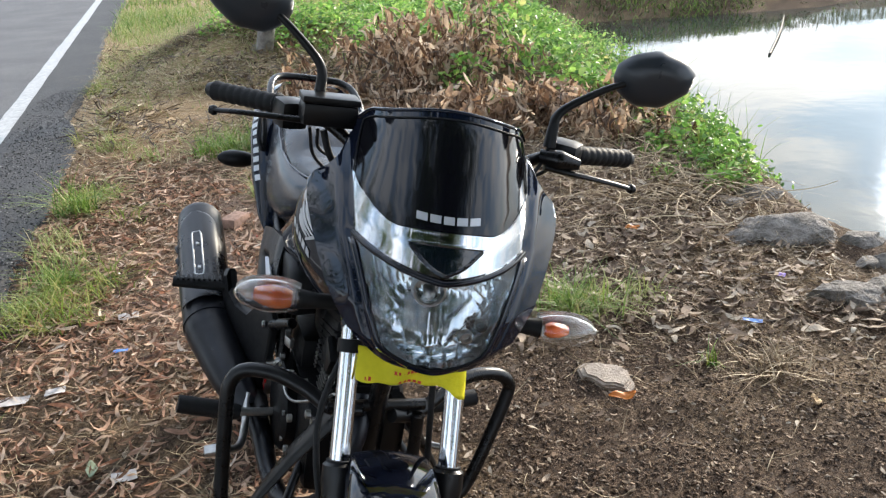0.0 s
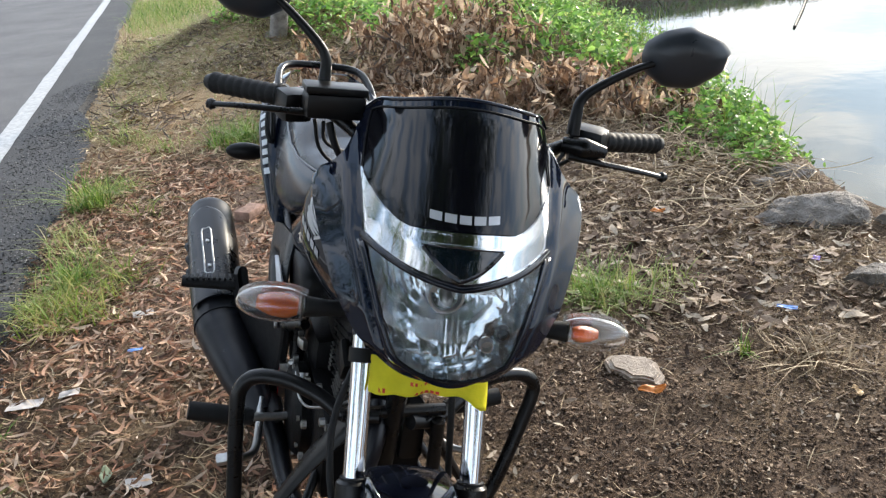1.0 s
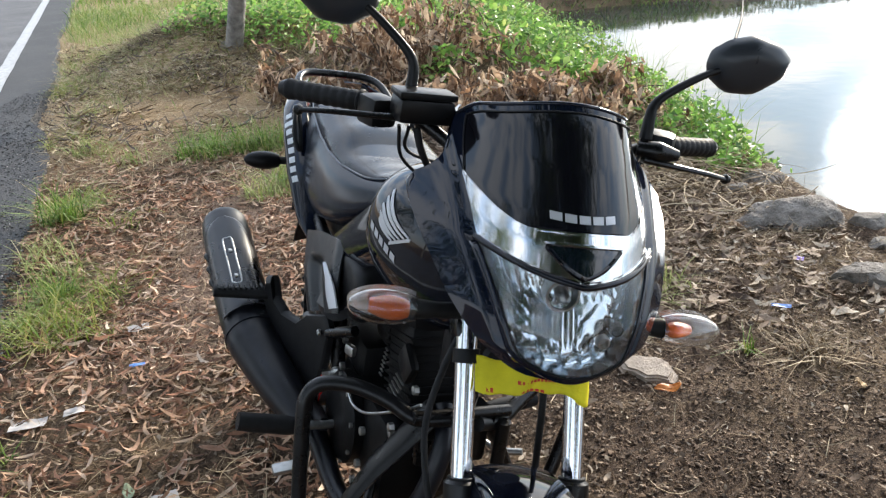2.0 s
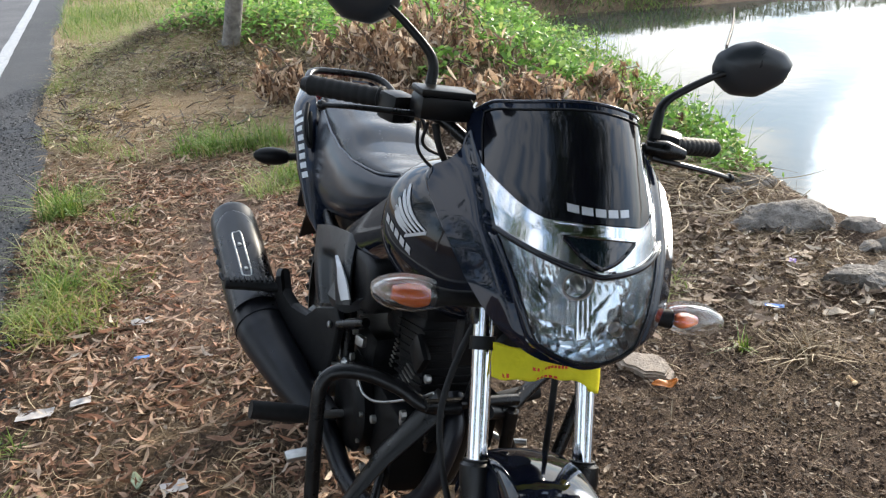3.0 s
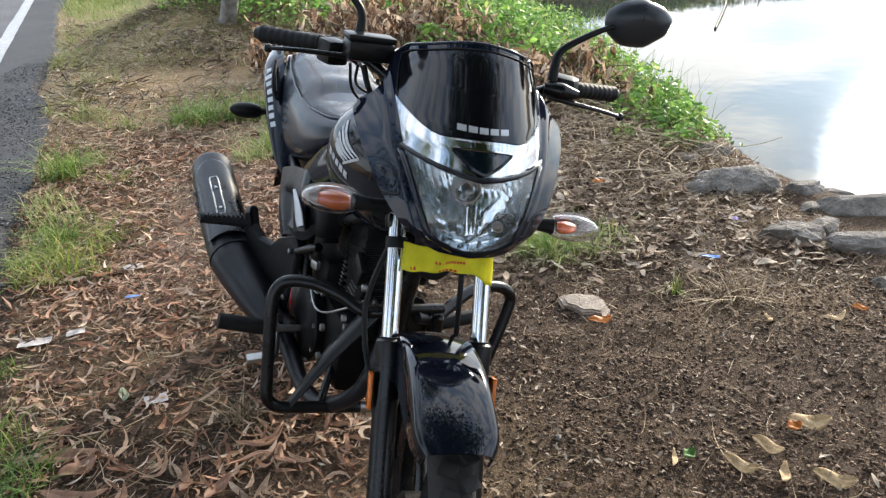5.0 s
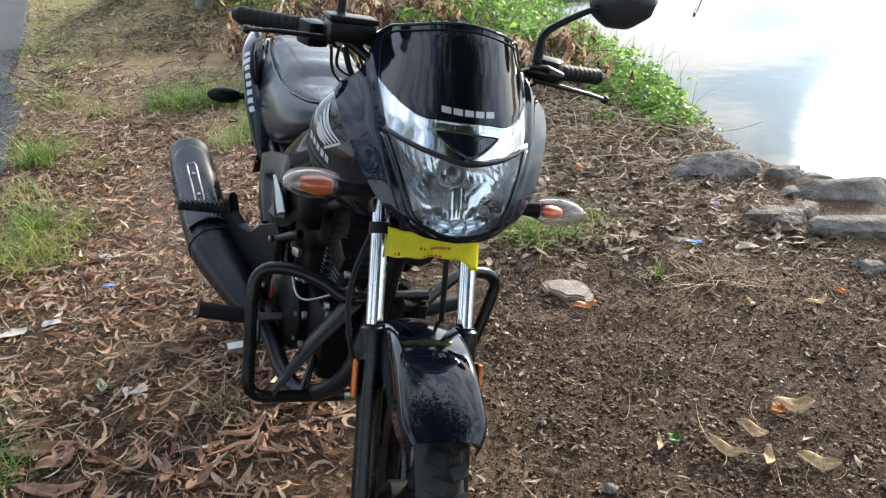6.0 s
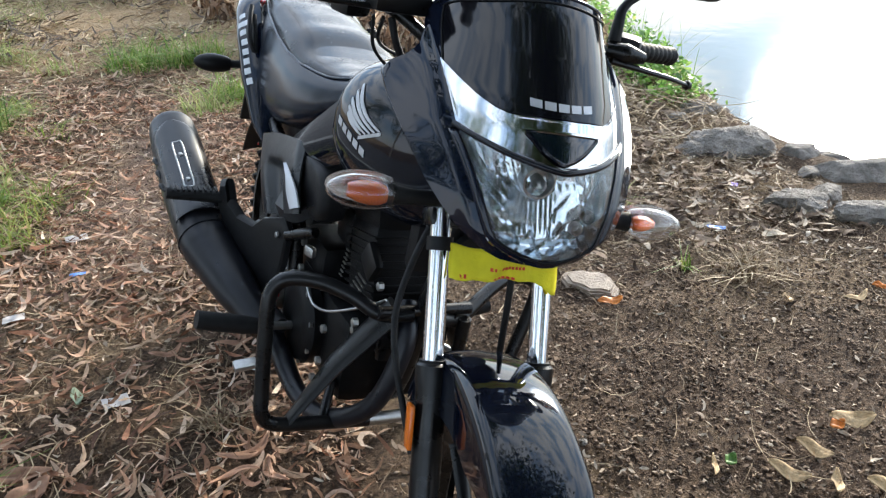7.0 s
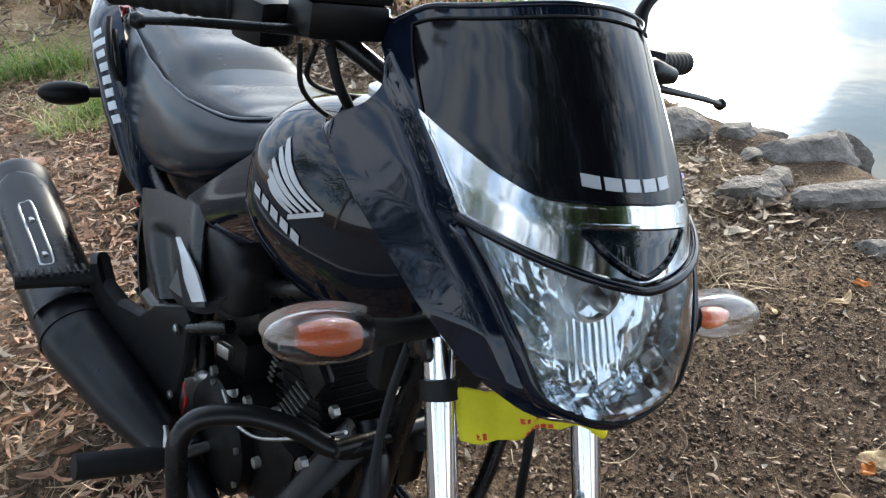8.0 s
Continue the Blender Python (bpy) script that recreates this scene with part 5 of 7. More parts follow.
    # heat shield plate with its light outline
    out = Vector((-0.30, -0.2, 0.95))
    out = (out - d * out.dot(d)).normalized()
    wid = d.cross(out).normalized()
    a, b = Vector((-0.287, 1.255, 0.391)), Vector((-0.294, 1.425, 0.442))
    plate = []
    for t in np.linspace(-0.55, 1.62, 30):
        c = a.lerp(b, t)
        reach = radians(50) * min(1.0, math.sqrt(max(0.02, 1 - max(0.0, t - 1.22) ** 2 / 0.165)))
        plate.append([tuple(c + (out * math.cos(v) + wid * math.sin(v)) * (0.0738 - 0.0032 * abs(v / reach) ** 10)) for v in np.linspace(-reach, reach, 17)])
    bpart("heat_shield", sheet(plate, 0.003), SHIELD, "satin black heat shield plate", sil)
    pts = []
    for t, w in ((0, -0.012), (0.5, -0.012), (1, -0.012), (1.04, 0), (1, 0.012), (0.5, 0.012), (0, 0.012), (-0.04, 0), (0, -0.012)):
        pts.append(a.lerp(b, t) + out * 0.0750 + wid * w)
    shield = bpart("shield_outline", tube(pts, 0.0026, 8, 4), ALLOY, "bare metal outline of the heat shield slot", sil)
    for t in (0.12, 0.72):
        bpart("shield_clip", moved(block((0.010, 0.016, 0.014), 0.003), Matrix.Translation(a.lerp(b, t) + out * 0.0725)), ALLOY, "", sil)
    # slanted slots in the silencer's shell
    for k in range(3):
        c = Vector(axis[4]).lerp(Vector(axis[5]), 0.15 + 0.27 * k)
        o2 = (out * 0.35 - wid * 0.93).normalized()
        bpart("shell_slot", tube([c + o2 * 0.068 - d * 0.03 + out * 0.008, c + o2 * 0.070, c + o2 * 0.068 + d * 0.03 - out * 0.012], [0.003, 0.008, 0.003], 8), PLASTIC, "", sil)
    bpart("exhaust_bolt", moved(lathe([(0, 0.008), (-0.006, 0.008), (-0.008, 0)], 6), Matrix.Translation((-0.285, 1.03, 0.36))), ENGINE, "", sil)


def build_guard():
    """Crash guard: one bent loop at each side, joined across the frame."""
    for s in (-1, 1):
        if s < 0:
            loop = [(-0.03, 0.455, 0.505), (-0.09, 0.48, 0.497), (-0.135, 0.515, 0.518), (-0.19, 0.55, 0.532), (-0.245, 0.575, 0.528), (-0.272, 0.582, 0.50), (-0.278, 0.575, 0.45), (-0.278, 0.552, 0.31), (-0.276, 0.540, 0.25), (-0.255, 0.535, 0.225), (-0.20, 0.53, 0.220), (-0.05, 0.525, 0.214)]
        else:
            loop = [(0.03, 0.455, 0.490), (0.09, 0.48, 0.478), (0.15, 0.515, 0.498), (0.22, 0.55, 0.520), (0.295, 0.572, 0.514), (0.335, 0.578, 0.488), (0.333, 0.572, 0.445), (0.287, 0.547, 0.31), (0.264, 0.54, 0.25), (0.242, 0.535, 0.225), (0.18, 0.53, 0.220), (0.05, 0.525, 0.214)]
        g = bpart("crash_guard", tube(loop, 0.0148, 14, 6), TUBE_BLACK, "black tubular crash guard")
        bpart("guard_brace", tube([(s * 0.225, 0.535, 0.222), (s * 0.14, 0.53, 0.36), (s * 0.055, 0.49, 0.50)], [0.016, 0.031, 0.038], 12, smooth=False, flat=0.35), BAR_BLACK, "", g)
        bpart("guard_plate", block((0.05, 0.03, 0.10), 0.012, (s * 0.05, 0.50, 0.43)), TUBE_BLACK, "", g)
        bpart("guard_strut", tube([(s * 0.15, 0.53, 0.218), (s * 0.10, 0.62, 0.29)], 0.010, 10, smooth=False), TUBE_BLACK, "", g)
    bpart("guard_post", tube([(0.085, 0.455, 0.49), (0.10, 0.475, 0.24)], 0.0135, 12, smooth=False), TUBE_BLACK)
    bpart("speedometer_cable", tube([(0.02, 0.26, 0.72), (0.024, 0.25, 0.64), (0.036, 0.25, 0.52), (0.05, 0.24, 0.40)], 0.0058, 10), RUBBER, "black speedometer cable")
    bpart("guard_crossbar", tube([(-0.10, 0.47, 0.505), (0.10, 0.47, 0.505)], 0.012, 12, smooth=False), TUBE_BLACK)
    bpart("guard_sleeve", tube([(-0.05, 0.525, 0.214), (0.05, 0.525, 0.214)], 0.0135, 12, smooth=False), ALLOY, "bare steel sleeve")


build_front()
build_cowl()
for side in (-1, 1):
    build_indicator((side * 0.187, 0.212, 0.833), side, bulb=1.0 if side < 0 else 0.72)
build_bars()
build_tag()
build_tank()
build_seat()
build_tail()
build_body()
build_engine()
build_guard()
build_wheel("rear", 1.316, 0.216, 0.305, 0.105, False)

# ---- litter, plants, stones ----
RNG = np.random.default_rng(7)


def fast_mesh(name, verts, faces, mat, label="", category="", kind="", smooth_faces=True):
    """A mesh object from number arrays; all faces have the same number of corners."""
    verts, faces = np.ascontiguousarray(verts, np.float32), np.ascontiguousarray(faces, np.int32)
    me = bpy.data.meshes.new(name)
    me.vertices.add(len(verts))
    me.vertices.foreach_set("co", verts.ravel())
    k = faces.shape[1]
    me.loops.add(faces.size)
    me.loops.foreach_set("vertex_index", faces.ravel())
    me.polygons.add(len(faces))
    me.polygons.foreach_set("loop_start", np.arange(0, faces.size, k, dtype=np.int32))
    me.update(calc_edges=True)
    if smooth_faces:
        me.shade_smooth()
    me.materials.append(mat)
    ob = new(name, me)
    return tagged(ob, label, category, kind=kind) if label else ob


def turned(v, yaw, pitch, roll):
    """Turns points v (n, k, 3) by n angles: roll about x, pitch about y, yaw about z."""
    x, y, z = v[..., 0], v[..., 1], v[..., 2]
    c, s = np.cos(roll)[:, None], np.sin(roll)[:, None]
    y, z = y * c - z * s, y * s + z * c
    c, s = np.cos(pitch)[:, None], np.sin(pitch)[:, None]
    x, z = x * c + z * s, -x * s + z * c
    c, s = np.cos(yaw)[:, None], np.sin(yaw)[:, None]
    x, y = x * c - y * s, x * s + y * c
    return np.stack([x, y, z], -1)


def strips(n, stations, length, width, bend, curl, twist, cup=0.0, profile=0.8, point=0.08):
    """n leaf blades along x, each a strip of `stations` cross rows of two points (three with a cup)."""
    s = np.linspace(0, 1, stations)[None, :]
    L, W = length[:, None], width[:, None]
    prof = np.maximum(np.sin(np.pi * (0.04 + 0.92 * s)) ** profile, point)
    ang = bend[:, None] * (s - 0.5)
    x = L * (s - 0.5) * np.cos(ang * 0.6)
    y0 = L * bend[:, None] * 0.5 * ((s - 0.5) ** 2 - 0.08)
    z0 = L * curl[:, None] * ((s - 0.5) ** 2) * 2.0
    tw = twist[:, None] * (s - 0.5)
    half = W * prof * 0.5
    cols = (-1, 0, 1) if cup else (-1, 1)
    rows = []
    for c in cols:
        rows.append(np.stack([x - np.sin(ang) * half * c, y0 + np.cos(ang) * np.cos(tw) * half * c, z0 + np.sin(tw) * half * c - (cup * half if c == 0 else 0)], -1))
    v = np.stack(rows, 2)
    k = len(cols)
    v = v.reshape(n, stations * k, 3)
    f = []
    for i in range(stations - 1):
        for j in range(k - 1):
            a = i * k + j
            f.append((a, a + k, a + k + 1, a + 1))
    return v, np.array(f)


def scatter(v, f, xyz):
    n, k = v.shape[:2]
    pts = (v + xyz[:, None, :]).reshape(-1, 3)
    faces = (f[None] + (np.arange(n) * k)[:, None, None]).reshape(-1, f.shape[1])
    return pts, faces


def sample(n, x0, x1, y0, y1, weight):
    out = np.zeros((0, 2))
    while len(out) < n:
        p = RNG.random((n * 2, 2)) * (x1 - x0, y1 - y0) + (x0, y0)
        w = weight(p[:, 0], p[:, 1])
        out = np.concatenate([out, p[RNG.random(len(p)) < w]])
    return out[:n]


def across(x, y):
    return x * ROAD_N[0] + y * ROAD_N[1]


def uni(n, a, b):
    return a + (b - a) * RNG.random(n)


LEAF_STOPS = [(0.0, (0.06, 0.030, 0.018)), (0.2, (0.18, 0.085, 0.048)), (0.4, (0.30, 0.16, 0.094)), (0.6, (0.46, 0.295, 0.19)), (0.78, (0.57, 0.42, 0.30)), (0.9, (0.38, 0.16, 0.085)), (1.0, (0.65, 0.54, 0.42))]
DULL_STOPS = [(0.0, (0.040, 0.025, 0.017)), (0.3, (0.12, 0.077, 0.050)), (0.55, (0.235, 0.162, 0.112)), (0.8, (0.38, 0.29, 0.21)), (1.0, (0.53, 0.45, 0.35))]
LEAF_DRY = material("dry fallen leaves", rough=0.7, random_stops=LEAF_STOPS, island=True, grain=0.25, grain_scale=120, translucent=0.12, spec=0.3)
LEAF_DULL = material("weathered grey brown leaves", rough=0.75, random_stops=DULL_STOPS, island=True, grain=0.3, grain_scale=120, translucent=0.1, spec=0.3)
CHIP = material("broken leaf and bark bits", rough=0.85, random_stops=[(0.0, (0.026, 0.017, 0.011)), (0.4, (0.086, 0.053, 0.033)), (0.7, (0.19, 0.125, 0.08)), (0.9, (0.32, 0.24, 0.165)), (1.0, (0.46, 0.38, 0.29))], island=True, spec=0.3)
PEBBLE = material("mixed gravel", rough=0.85, random_stops=[(0.0, (0.050, 0.030, 0.019)), (0.45, (0.115, 0.073, 0.047)), (0.75, (0.19, 0.128, 0.086)), (1.0, (0.34, 0.26, 0.19))], island=True, grain=0.2, grain_scale=300)
GRIT = material("dark road grit", rough=0.85, random_stops=[(0.0, (0.015, 0.015, 0.016)), (0.6, (0.06, 0.06, 0.062)), (0.9, (0.14, 0.14, 0.14)), (1.0, (0.28, 0.27, 0.26))], island=True)
STRAW = material("dry straw and twigs", rough=0.75, random_stops=[(0.0, (0.10, 0.065, 0.035)), (0.5, (0.30, 0.21, 0.12)), (1.0, (0.52, 0.41, 0.26))], island=True)
GRASS = material("green grass blades", rough=0.5, random_stops=[(0.0, (0.060, 0.12, 0.016)), (0.4, (0.125, 0.23, 0.030)), (0.75, (0.22, 0.34, 0.050)), (0.9, (0.33, 0.35, 0.10)), (1.0, (0.44, 0.36, 0.17))], island=True, translucent=0.3)
GRASS_DRY = material("yellowing verge grass", rough=0.6, random_stops=[(0.0, (0.14, 0.23, 0.05)), (0.35, (0.30, 0.34, 0.11)), (0.7, (0.50, 0.46, 0.22)), (0.9, (0.21, 0.33, 0.07)), (1.0, (0.62, 0.54, 0.34))], island=True, translucent=0.35)
GRASS_EDGE = material("yellow green grass blades", rough=0.5, random_stops=[(0.0, (0.10, 0.17, 0.025)), (0.4, (0.22, 0.30, 0.05)), (0.75, (0.36, 0.38, 0.09)), (1.0, (0.48, 0.42, 0.18))], island=True, translucent=0.4)
GRASS_BANK = material("dull bank grass", rough=0.6, random_stops=[(0.0, (0.035, 0.05, 0.018)), (0.4, (0.075, 0.10, 0.03)), (0.75, (0.14, 0.16, 0.05)), (1.0, (0.20, 0.17, 0.09))], island=True, translucent=0.2)
THATCH = material("tan dry grass thatch", rough=0.75, random_stops=[(0.0, (0.200, 0.138, 0.075)), (0.4, (0.450, 0.338, 0.200)), (0.8, (0.650, 0.525, 0.338)), (1.0, (0.750, 0.663, 0.475))], island=True, translucent=0.2)
WEED = material("bright creeper leaves", rough=0.45, random_stops=[(0.0, (0.070, 0.155, 0.032)), (0.4, (0.165, 0.335, 0.066)), (0.75, (0.29, 0.49, 0.11)), (0.95, (0.46, 0.60, 0.16)), (1.0, (0.576, 0.484, 0.208))], island=True, translucent=0.5)
TANGLE = material("tangled olive and brown dry grass", rough=0.7, random_stops=[(0.0, (0.060, 0.042, 0.022)), (0.3, (0.17, 0.12, 0.06)), (0.55, (0.32, 0.24, 0.125)), (0.8, (0.17, 0.21, 0.05)), (1.0, (0.54, 0.43, 0.25))], island=True, translucent=0.25)
BRUSH_LEAF = material("withered brown leaves", rough=0.6, random_stops=[(0.0, (0.06, 0.034, 0.020)), (0.3, (0.23, 0.135, 0.080)), (0.6, (0.42, 0.285, 0.185)), (0.85, (0.56, 0.43, 0.31)), (1.0, (0.66, 0.55, 0.43))], island=True, grain=0.25, grain_scale=80, translucent=0.5)
DARK_WOOD = material("wet dark wood", (0.03, 0.026, 0.022), 0.7, grain=0.4, grain_scale=30)
PALE_BARK = material("pale grey bark", (0.25, 0.23, 0.21), 0.9, grain=0.45, grain_scale=14, bump=0.8, bump_scale=40)
BARK = material("grey brown bark", (0.13, 0.10, 0.08), 0.9, grain=0.5, grain_scale=18, bump=0.8, bump_scale=40)
ROCK = material("weathered grey rock", (0.23, 0.205, 0.18), 0.88, grain=0.5, grain_scale=11, bump=1.0, bump_scale=38, spec=0.25)
SLATE = material("pale layered stone", (0.42, 0.34, 0.27), 0.8, grain=0.3, grain_scale=30, bump=0.6, bump_scale=90)
BRICK_OLD = material("weathered clay brick", (0.24, 0.15, 0.115), 0.9, grain=0.35, grain_scale=35, bump=0.6, bump_scale=120)
PAPER = material("dirty white paper", (0.50, 0.46, 0.43), 0.6, grain=0.15, grain_scale=40)
BLUE_FOIL = material("blue wrapper", (0.10, 0.25, 0.62), 0.3, coat=0.4, grain=0.2)
PURPLE_FOIL = material("purple wrapper", (0.20, 0.10, 0.42), 0.3, coat=0.4)
ORANGE_LEAF = material("orange fallen leaf", (0.62, 0.20, 0.03), 0.5, grain=0.25, grain_scale=60, translucent=0.15)
PALE_LEAF = material("pale dry leaf", (0.56, 0.385, 0.205), 0.7, grain=0.35, grain_scale=70, bump=0.4, bump_scale=120, translucent=0.06)
GREEN_LEAF = material("fresh green leaf", (0.11, 0.22, 0.045), 0.4, grain=0.15, translucent=0.25)


def litter_weight(x, y):
    n = across(x, y)
    w = np.where(x < -0.25, 1.0, 0.0) * smooth(-0.9, -0.62, n)
    w = w * (0.16 + 0.84 * smooth(5.2, 3.9, y)) * (0.45 + 0.9 * np.clip(0.5 + 1.4 * fbm(x, y, 1.1, 3, 51), 0, 1))
    mid = 0.55 * smooth(-0.3, 0.2, x) * smooth(1.9, 2.6, y) * smooth(5.4, 4.8, y) * smooth(1.75, 1.5, x)
    near = 0.06 * smooth(-0.3, 0.1, x) * smooth(1.75, 1.5, x)
    under = 0.25 * np.where(abs(x + 0.2) < 0.5, 1, 0)
    # the trodden earth strip behind the bike stays nearly bare
    bare = 1 - 0.80 * np.exp(-((x + 1.02 + 0.10 * np.sin(2.3 * y)) / 0.20) ** 2) * smooth(2.1, 2.8, y) * smooth(4.9, 4.3, y)
    return np.clip(np.maximum.reduce([w, mid, near, under]) * bare, 0, 1)


def lay(v, f, pts, lift, name, mat, label, category):
    z = ground_z(pts[:, 0], pts[:, 1]) + lift
    V, F = scatter(v, f, np.stack([pts[:, 0], pts[:, 1], z], -1))
    return fast_mesh(name, V, F, mat, label, category, "stuff")


def build_litter():
    n = 23500
    p = sample(n, -2.5, 1.8, -1.4, 6.0, lambda x, y: litter_weight(x, y) * (0.12 + 0.88 * smooth(-1.3, 0.6, y)))
    left = p[:, 0] < -0.2
    length = np.where(left, 0.022 + 0.075 * RNG.random(n) ** 1.7, np.where(p[:, 1] > 2.3, 0.018 + 0.075 * RNG.random(n) ** 2.2, 0.012 + 0.032 * RNG.random(n) ** 1.6))
    width = length * np.where(left, uni(n, 0.09, 0.20), uni(n, 0.12, 0.40))
    v, f = strips(n, 6, length, width, RNG.normal(0, 1.0, n) * 1.3, RNG.normal(0.1, 0.28, n), RNG.normal(0, 1.4, n) * np.where(left, 1.0, 0.5))
    v = turned(v, uni(n, 0, 6.3), RNG.normal(0, 0.16, n), RNG.normal(0, 0.35, n) * np.where(left, 1.0, 0.9))
    up = uni(n, 0.004, 0.02)
    lay(v[left], f, p[left], up[left], "leaf_litter", LEAF_DRY, "brown and tan sickle-shaped dry leaves covering the soil", "leaf litter")
    lay(v[~left], f, p[~left], up[~left], "leaf_litter", LEAF_DULL, "grey-brown broken dry leaves strewn towards the pond", "leaf litter")
    n = 66000
    p = sample(n, -2.4, 1.75, -1.4, 5.6, lambda x, y: smooth(-1.4, 0.7, y) * np.clip(litter_weight(x, y) * 0.7 + 0.22 + 0.42 * smooth(-0.2, 0.3, x) * smooth(1.8, 1.5, x), 0, 1) * smooth(-0.85, -0.7, across(x, y)))
    length = uni(n, 0.006, 0.03) * uni(n, 0.5, 1.0)
    v, f = strips(n, 3, length, length * uni(n, 0.2, 0.6), RNG.normal(0, 0.8, n), RNG.normal(0, 0.4, n), RNG.normal(0, 0.8, n), point=0.35)
    v = turned(v, uni(n, 0, 6.3), RNG.normal(0, 0.25, n), RNG.normal(0, 0.4, n))
    lay(v, f, p, uni(n, 0.002, 0.008), "leaf_bits", CHIP, "small broken bits of leaf and bark on the soil", "litter")


def build_verge_litter():
    n = 9000
    p = sample(n, -4.2, 0.3, 4.6, 10.0, lambda x, y: smooth(-0.8, -0.6, across(x, y)) * np.clip(0.10 + 1.6 * fbm(x, y, 1.2, 4, 191), 0, 1) * (0.35 + 0.65 * smooth(6.4, 7.4, y)))
    length = uni(n, 0.025, 0.10) * uni(n, 0.5, 1.0)
    v, f = strips(n, 4, length, length * uni(n, 0.15, 0.4), RNG.normal(0, 0.9, n), RNG.normal(0.1, 0.35, n), RNG.normal(0, 1.0, n))
    v = turned(v, uni(n, 0, 6.3), RNG.normal(0, 0.25, n), RNG.normal(0, 0.5, n))
    lay(v, f, p, uni(n, 0.006, 0.05), "verge_litter", LEAF_DULL, "patches of dry brown leaves on the sandy verge", "leaf litter")


def build_gravel():
    n = 42000
    p = sample(n, -2.2, 1.8, -1.0, 4.8, lambda x, y: smooth(-1.0, 0.8, y) * np.clip(0.10 + 0.95 * smooth(-0.4, 0.3, x) * smooth(3.4, 1.9, y), 0, 1) * (0.4 + 0.9 * np.clip(0.5 + fbm(x, y, 2.0, 3, 77), 0, 1)) * smooth(-0.85, -0.7, across(x, y)))
    base = np.array([(1, 0, 0), (0, 1, 0), (-1, 0, 0), (0, -1, 0), (0, 0, 1), (0, 0, -0.6), (0.62, 0.62, 0.4), (-0.62, 0.62, 0.4), (-0.62, -0.62, 0.4), (0.62, -0.62, 0.4)], float)
    f = np.array([(0, 6, 4), (6, 1, 4), (1, 7, 4), (7, 2, 4), (2, 8, 4), (8, 3, 4), (3, 9, 4), (9, 0, 4), (6, 0, 1), (7, 1, 2), (8, 2, 3), (9, 3, 0), (1, 0, 5), (2, 1, 5), (3, 2, 5), (0, 3, 5)])
    size = 0.0020 + 0.0048 * RNG.random(n) ** 2.8
    v = base[None] * (1 + 0.3 * RNG.standard_normal((n, 10, 1))) * size[:, None, None] * np.stack([uni(n, 0.8, 1.4), uni(n, 0.7, 1.1), uni(n, 0.5, 0.8)], -1)[:, None, :]
    v = turned(v, uni(n, 0, 6.3), RNG.normal(0, 0.2, n), RNG.normal(0, 0.2, n))
    ob = lay(v, f, p, size * 0.25, "gravel", PEBBLE, "small grey and brown gravel pressed into dark soil", "gravel")


def build_grit():
    n = 7000
    p = sample(n, -3.6, -0.6, 1.0, 7.5, lambda x, y: smooth(-1.25, -1.10, across(x, y)) * smooth(-0.70, -0.80, across(x, y)))
    base = np.array([(1, 0, 0), (0, 1, 0), (-1, 0, 0), (0, -1, 0), (0, 0, 1), (0, 0, -0.6)], float)
    f = np.array([(0, 1, 4), (1, 2, 4), (2, 3, 4), (3, 0, 4), (1, 0, 5), (2, 1, 5), (3, 2, 5), (0, 3, 5)])
    size = 0.0035 + 0.006 * RNG.random(n) ** 2
    v = base[None] * (1 + 0.25 * RNG.standard_normal((n, 6, 1))) * size[:, None, None] * np.array([1.2, 1.0, 0.55])
    v = turned(v, uni(n, 0, 6.3), RNG.normal(0, 0.2, n), RNG.normal(0, 0.2, n))
    V, F = scatter(v, f, np.stack([p[:, 0], p[:, 1], 0.013 + 0 * p[:, 0]], -1))
    fast_mesh("road_grit", V, F, GRIT, "dark loose grit on the asphalt shoulder", "grit", "stuff", False)


def build_straw():
    n = 10500
    def weight(x, y):
        return np.clip(0.12 + 0.9 * smooth(2.0, 2.5, y) * smooth(0.2, 0.6, x) + 0.8 * np.exp(-(((x - 1.05) / 0.28) ** 2 + ((y - 2.15) / 0.16) ** 2)) + 0.55 * smooth(-0.4, -0.8, x) + 0.6 * smooth(4.8, 5.6, y), 0, 1) * smooth(-0.8, -0.65, across(x, y)) * smooth(1.75, 1.6, x)
    p = sample(n, -2.6, 1.8, 0.6, 7.0, weight)
    length = uni(n, 0.04, 0.20)
    v, f = strips(n, 6, length, uni(n, 0.0012, 0.0032), RNG.normal(0, 0.9, n), RNG.normal(0.1, 0.35, n), RNG.normal(0, 1, n), point=0.5)
    v = turned(v, uni(n, 0, 6.3), RNG.normal(0, 0.12, n), RNG.normal(0, 0.6, n))
    lay(v, f, p, uni(n, 0.004, 0.02), "straw", STRAW, "dry straw and thin twigs strewn over the soil", "straw")


def build_vines():
    n = 620
    p = sample(n, 0.3, 1.8, 3.0, 5.2, lambda x, y: smooth(0.4, 0.9, x) * smooth(bank_edge(y) + 0.05, bank_edge(y) - 0.2, x) * smooth(3.0, 3.6, y))
    length = uni(n, 0.12, 0.42)
    v, f = strips(n, 9, length, uni(n, 0.003, 0.006), RNG.normal(0, 1.3, n), RNG.normal(-0.25, 0.3, n), RNG.normal(0, 2, n), point=0.6)
    v = turned(v, uni(n, 0, 6.3), RNG.normal(0, 0.16, n), RNG.normal(0, 0.4, n))
    lay(v, f, p, uni(n, 0.03, 0.10), "dry_vines", STRAW, "tangle of dry leafless vines beside the creeper", "dry vines")


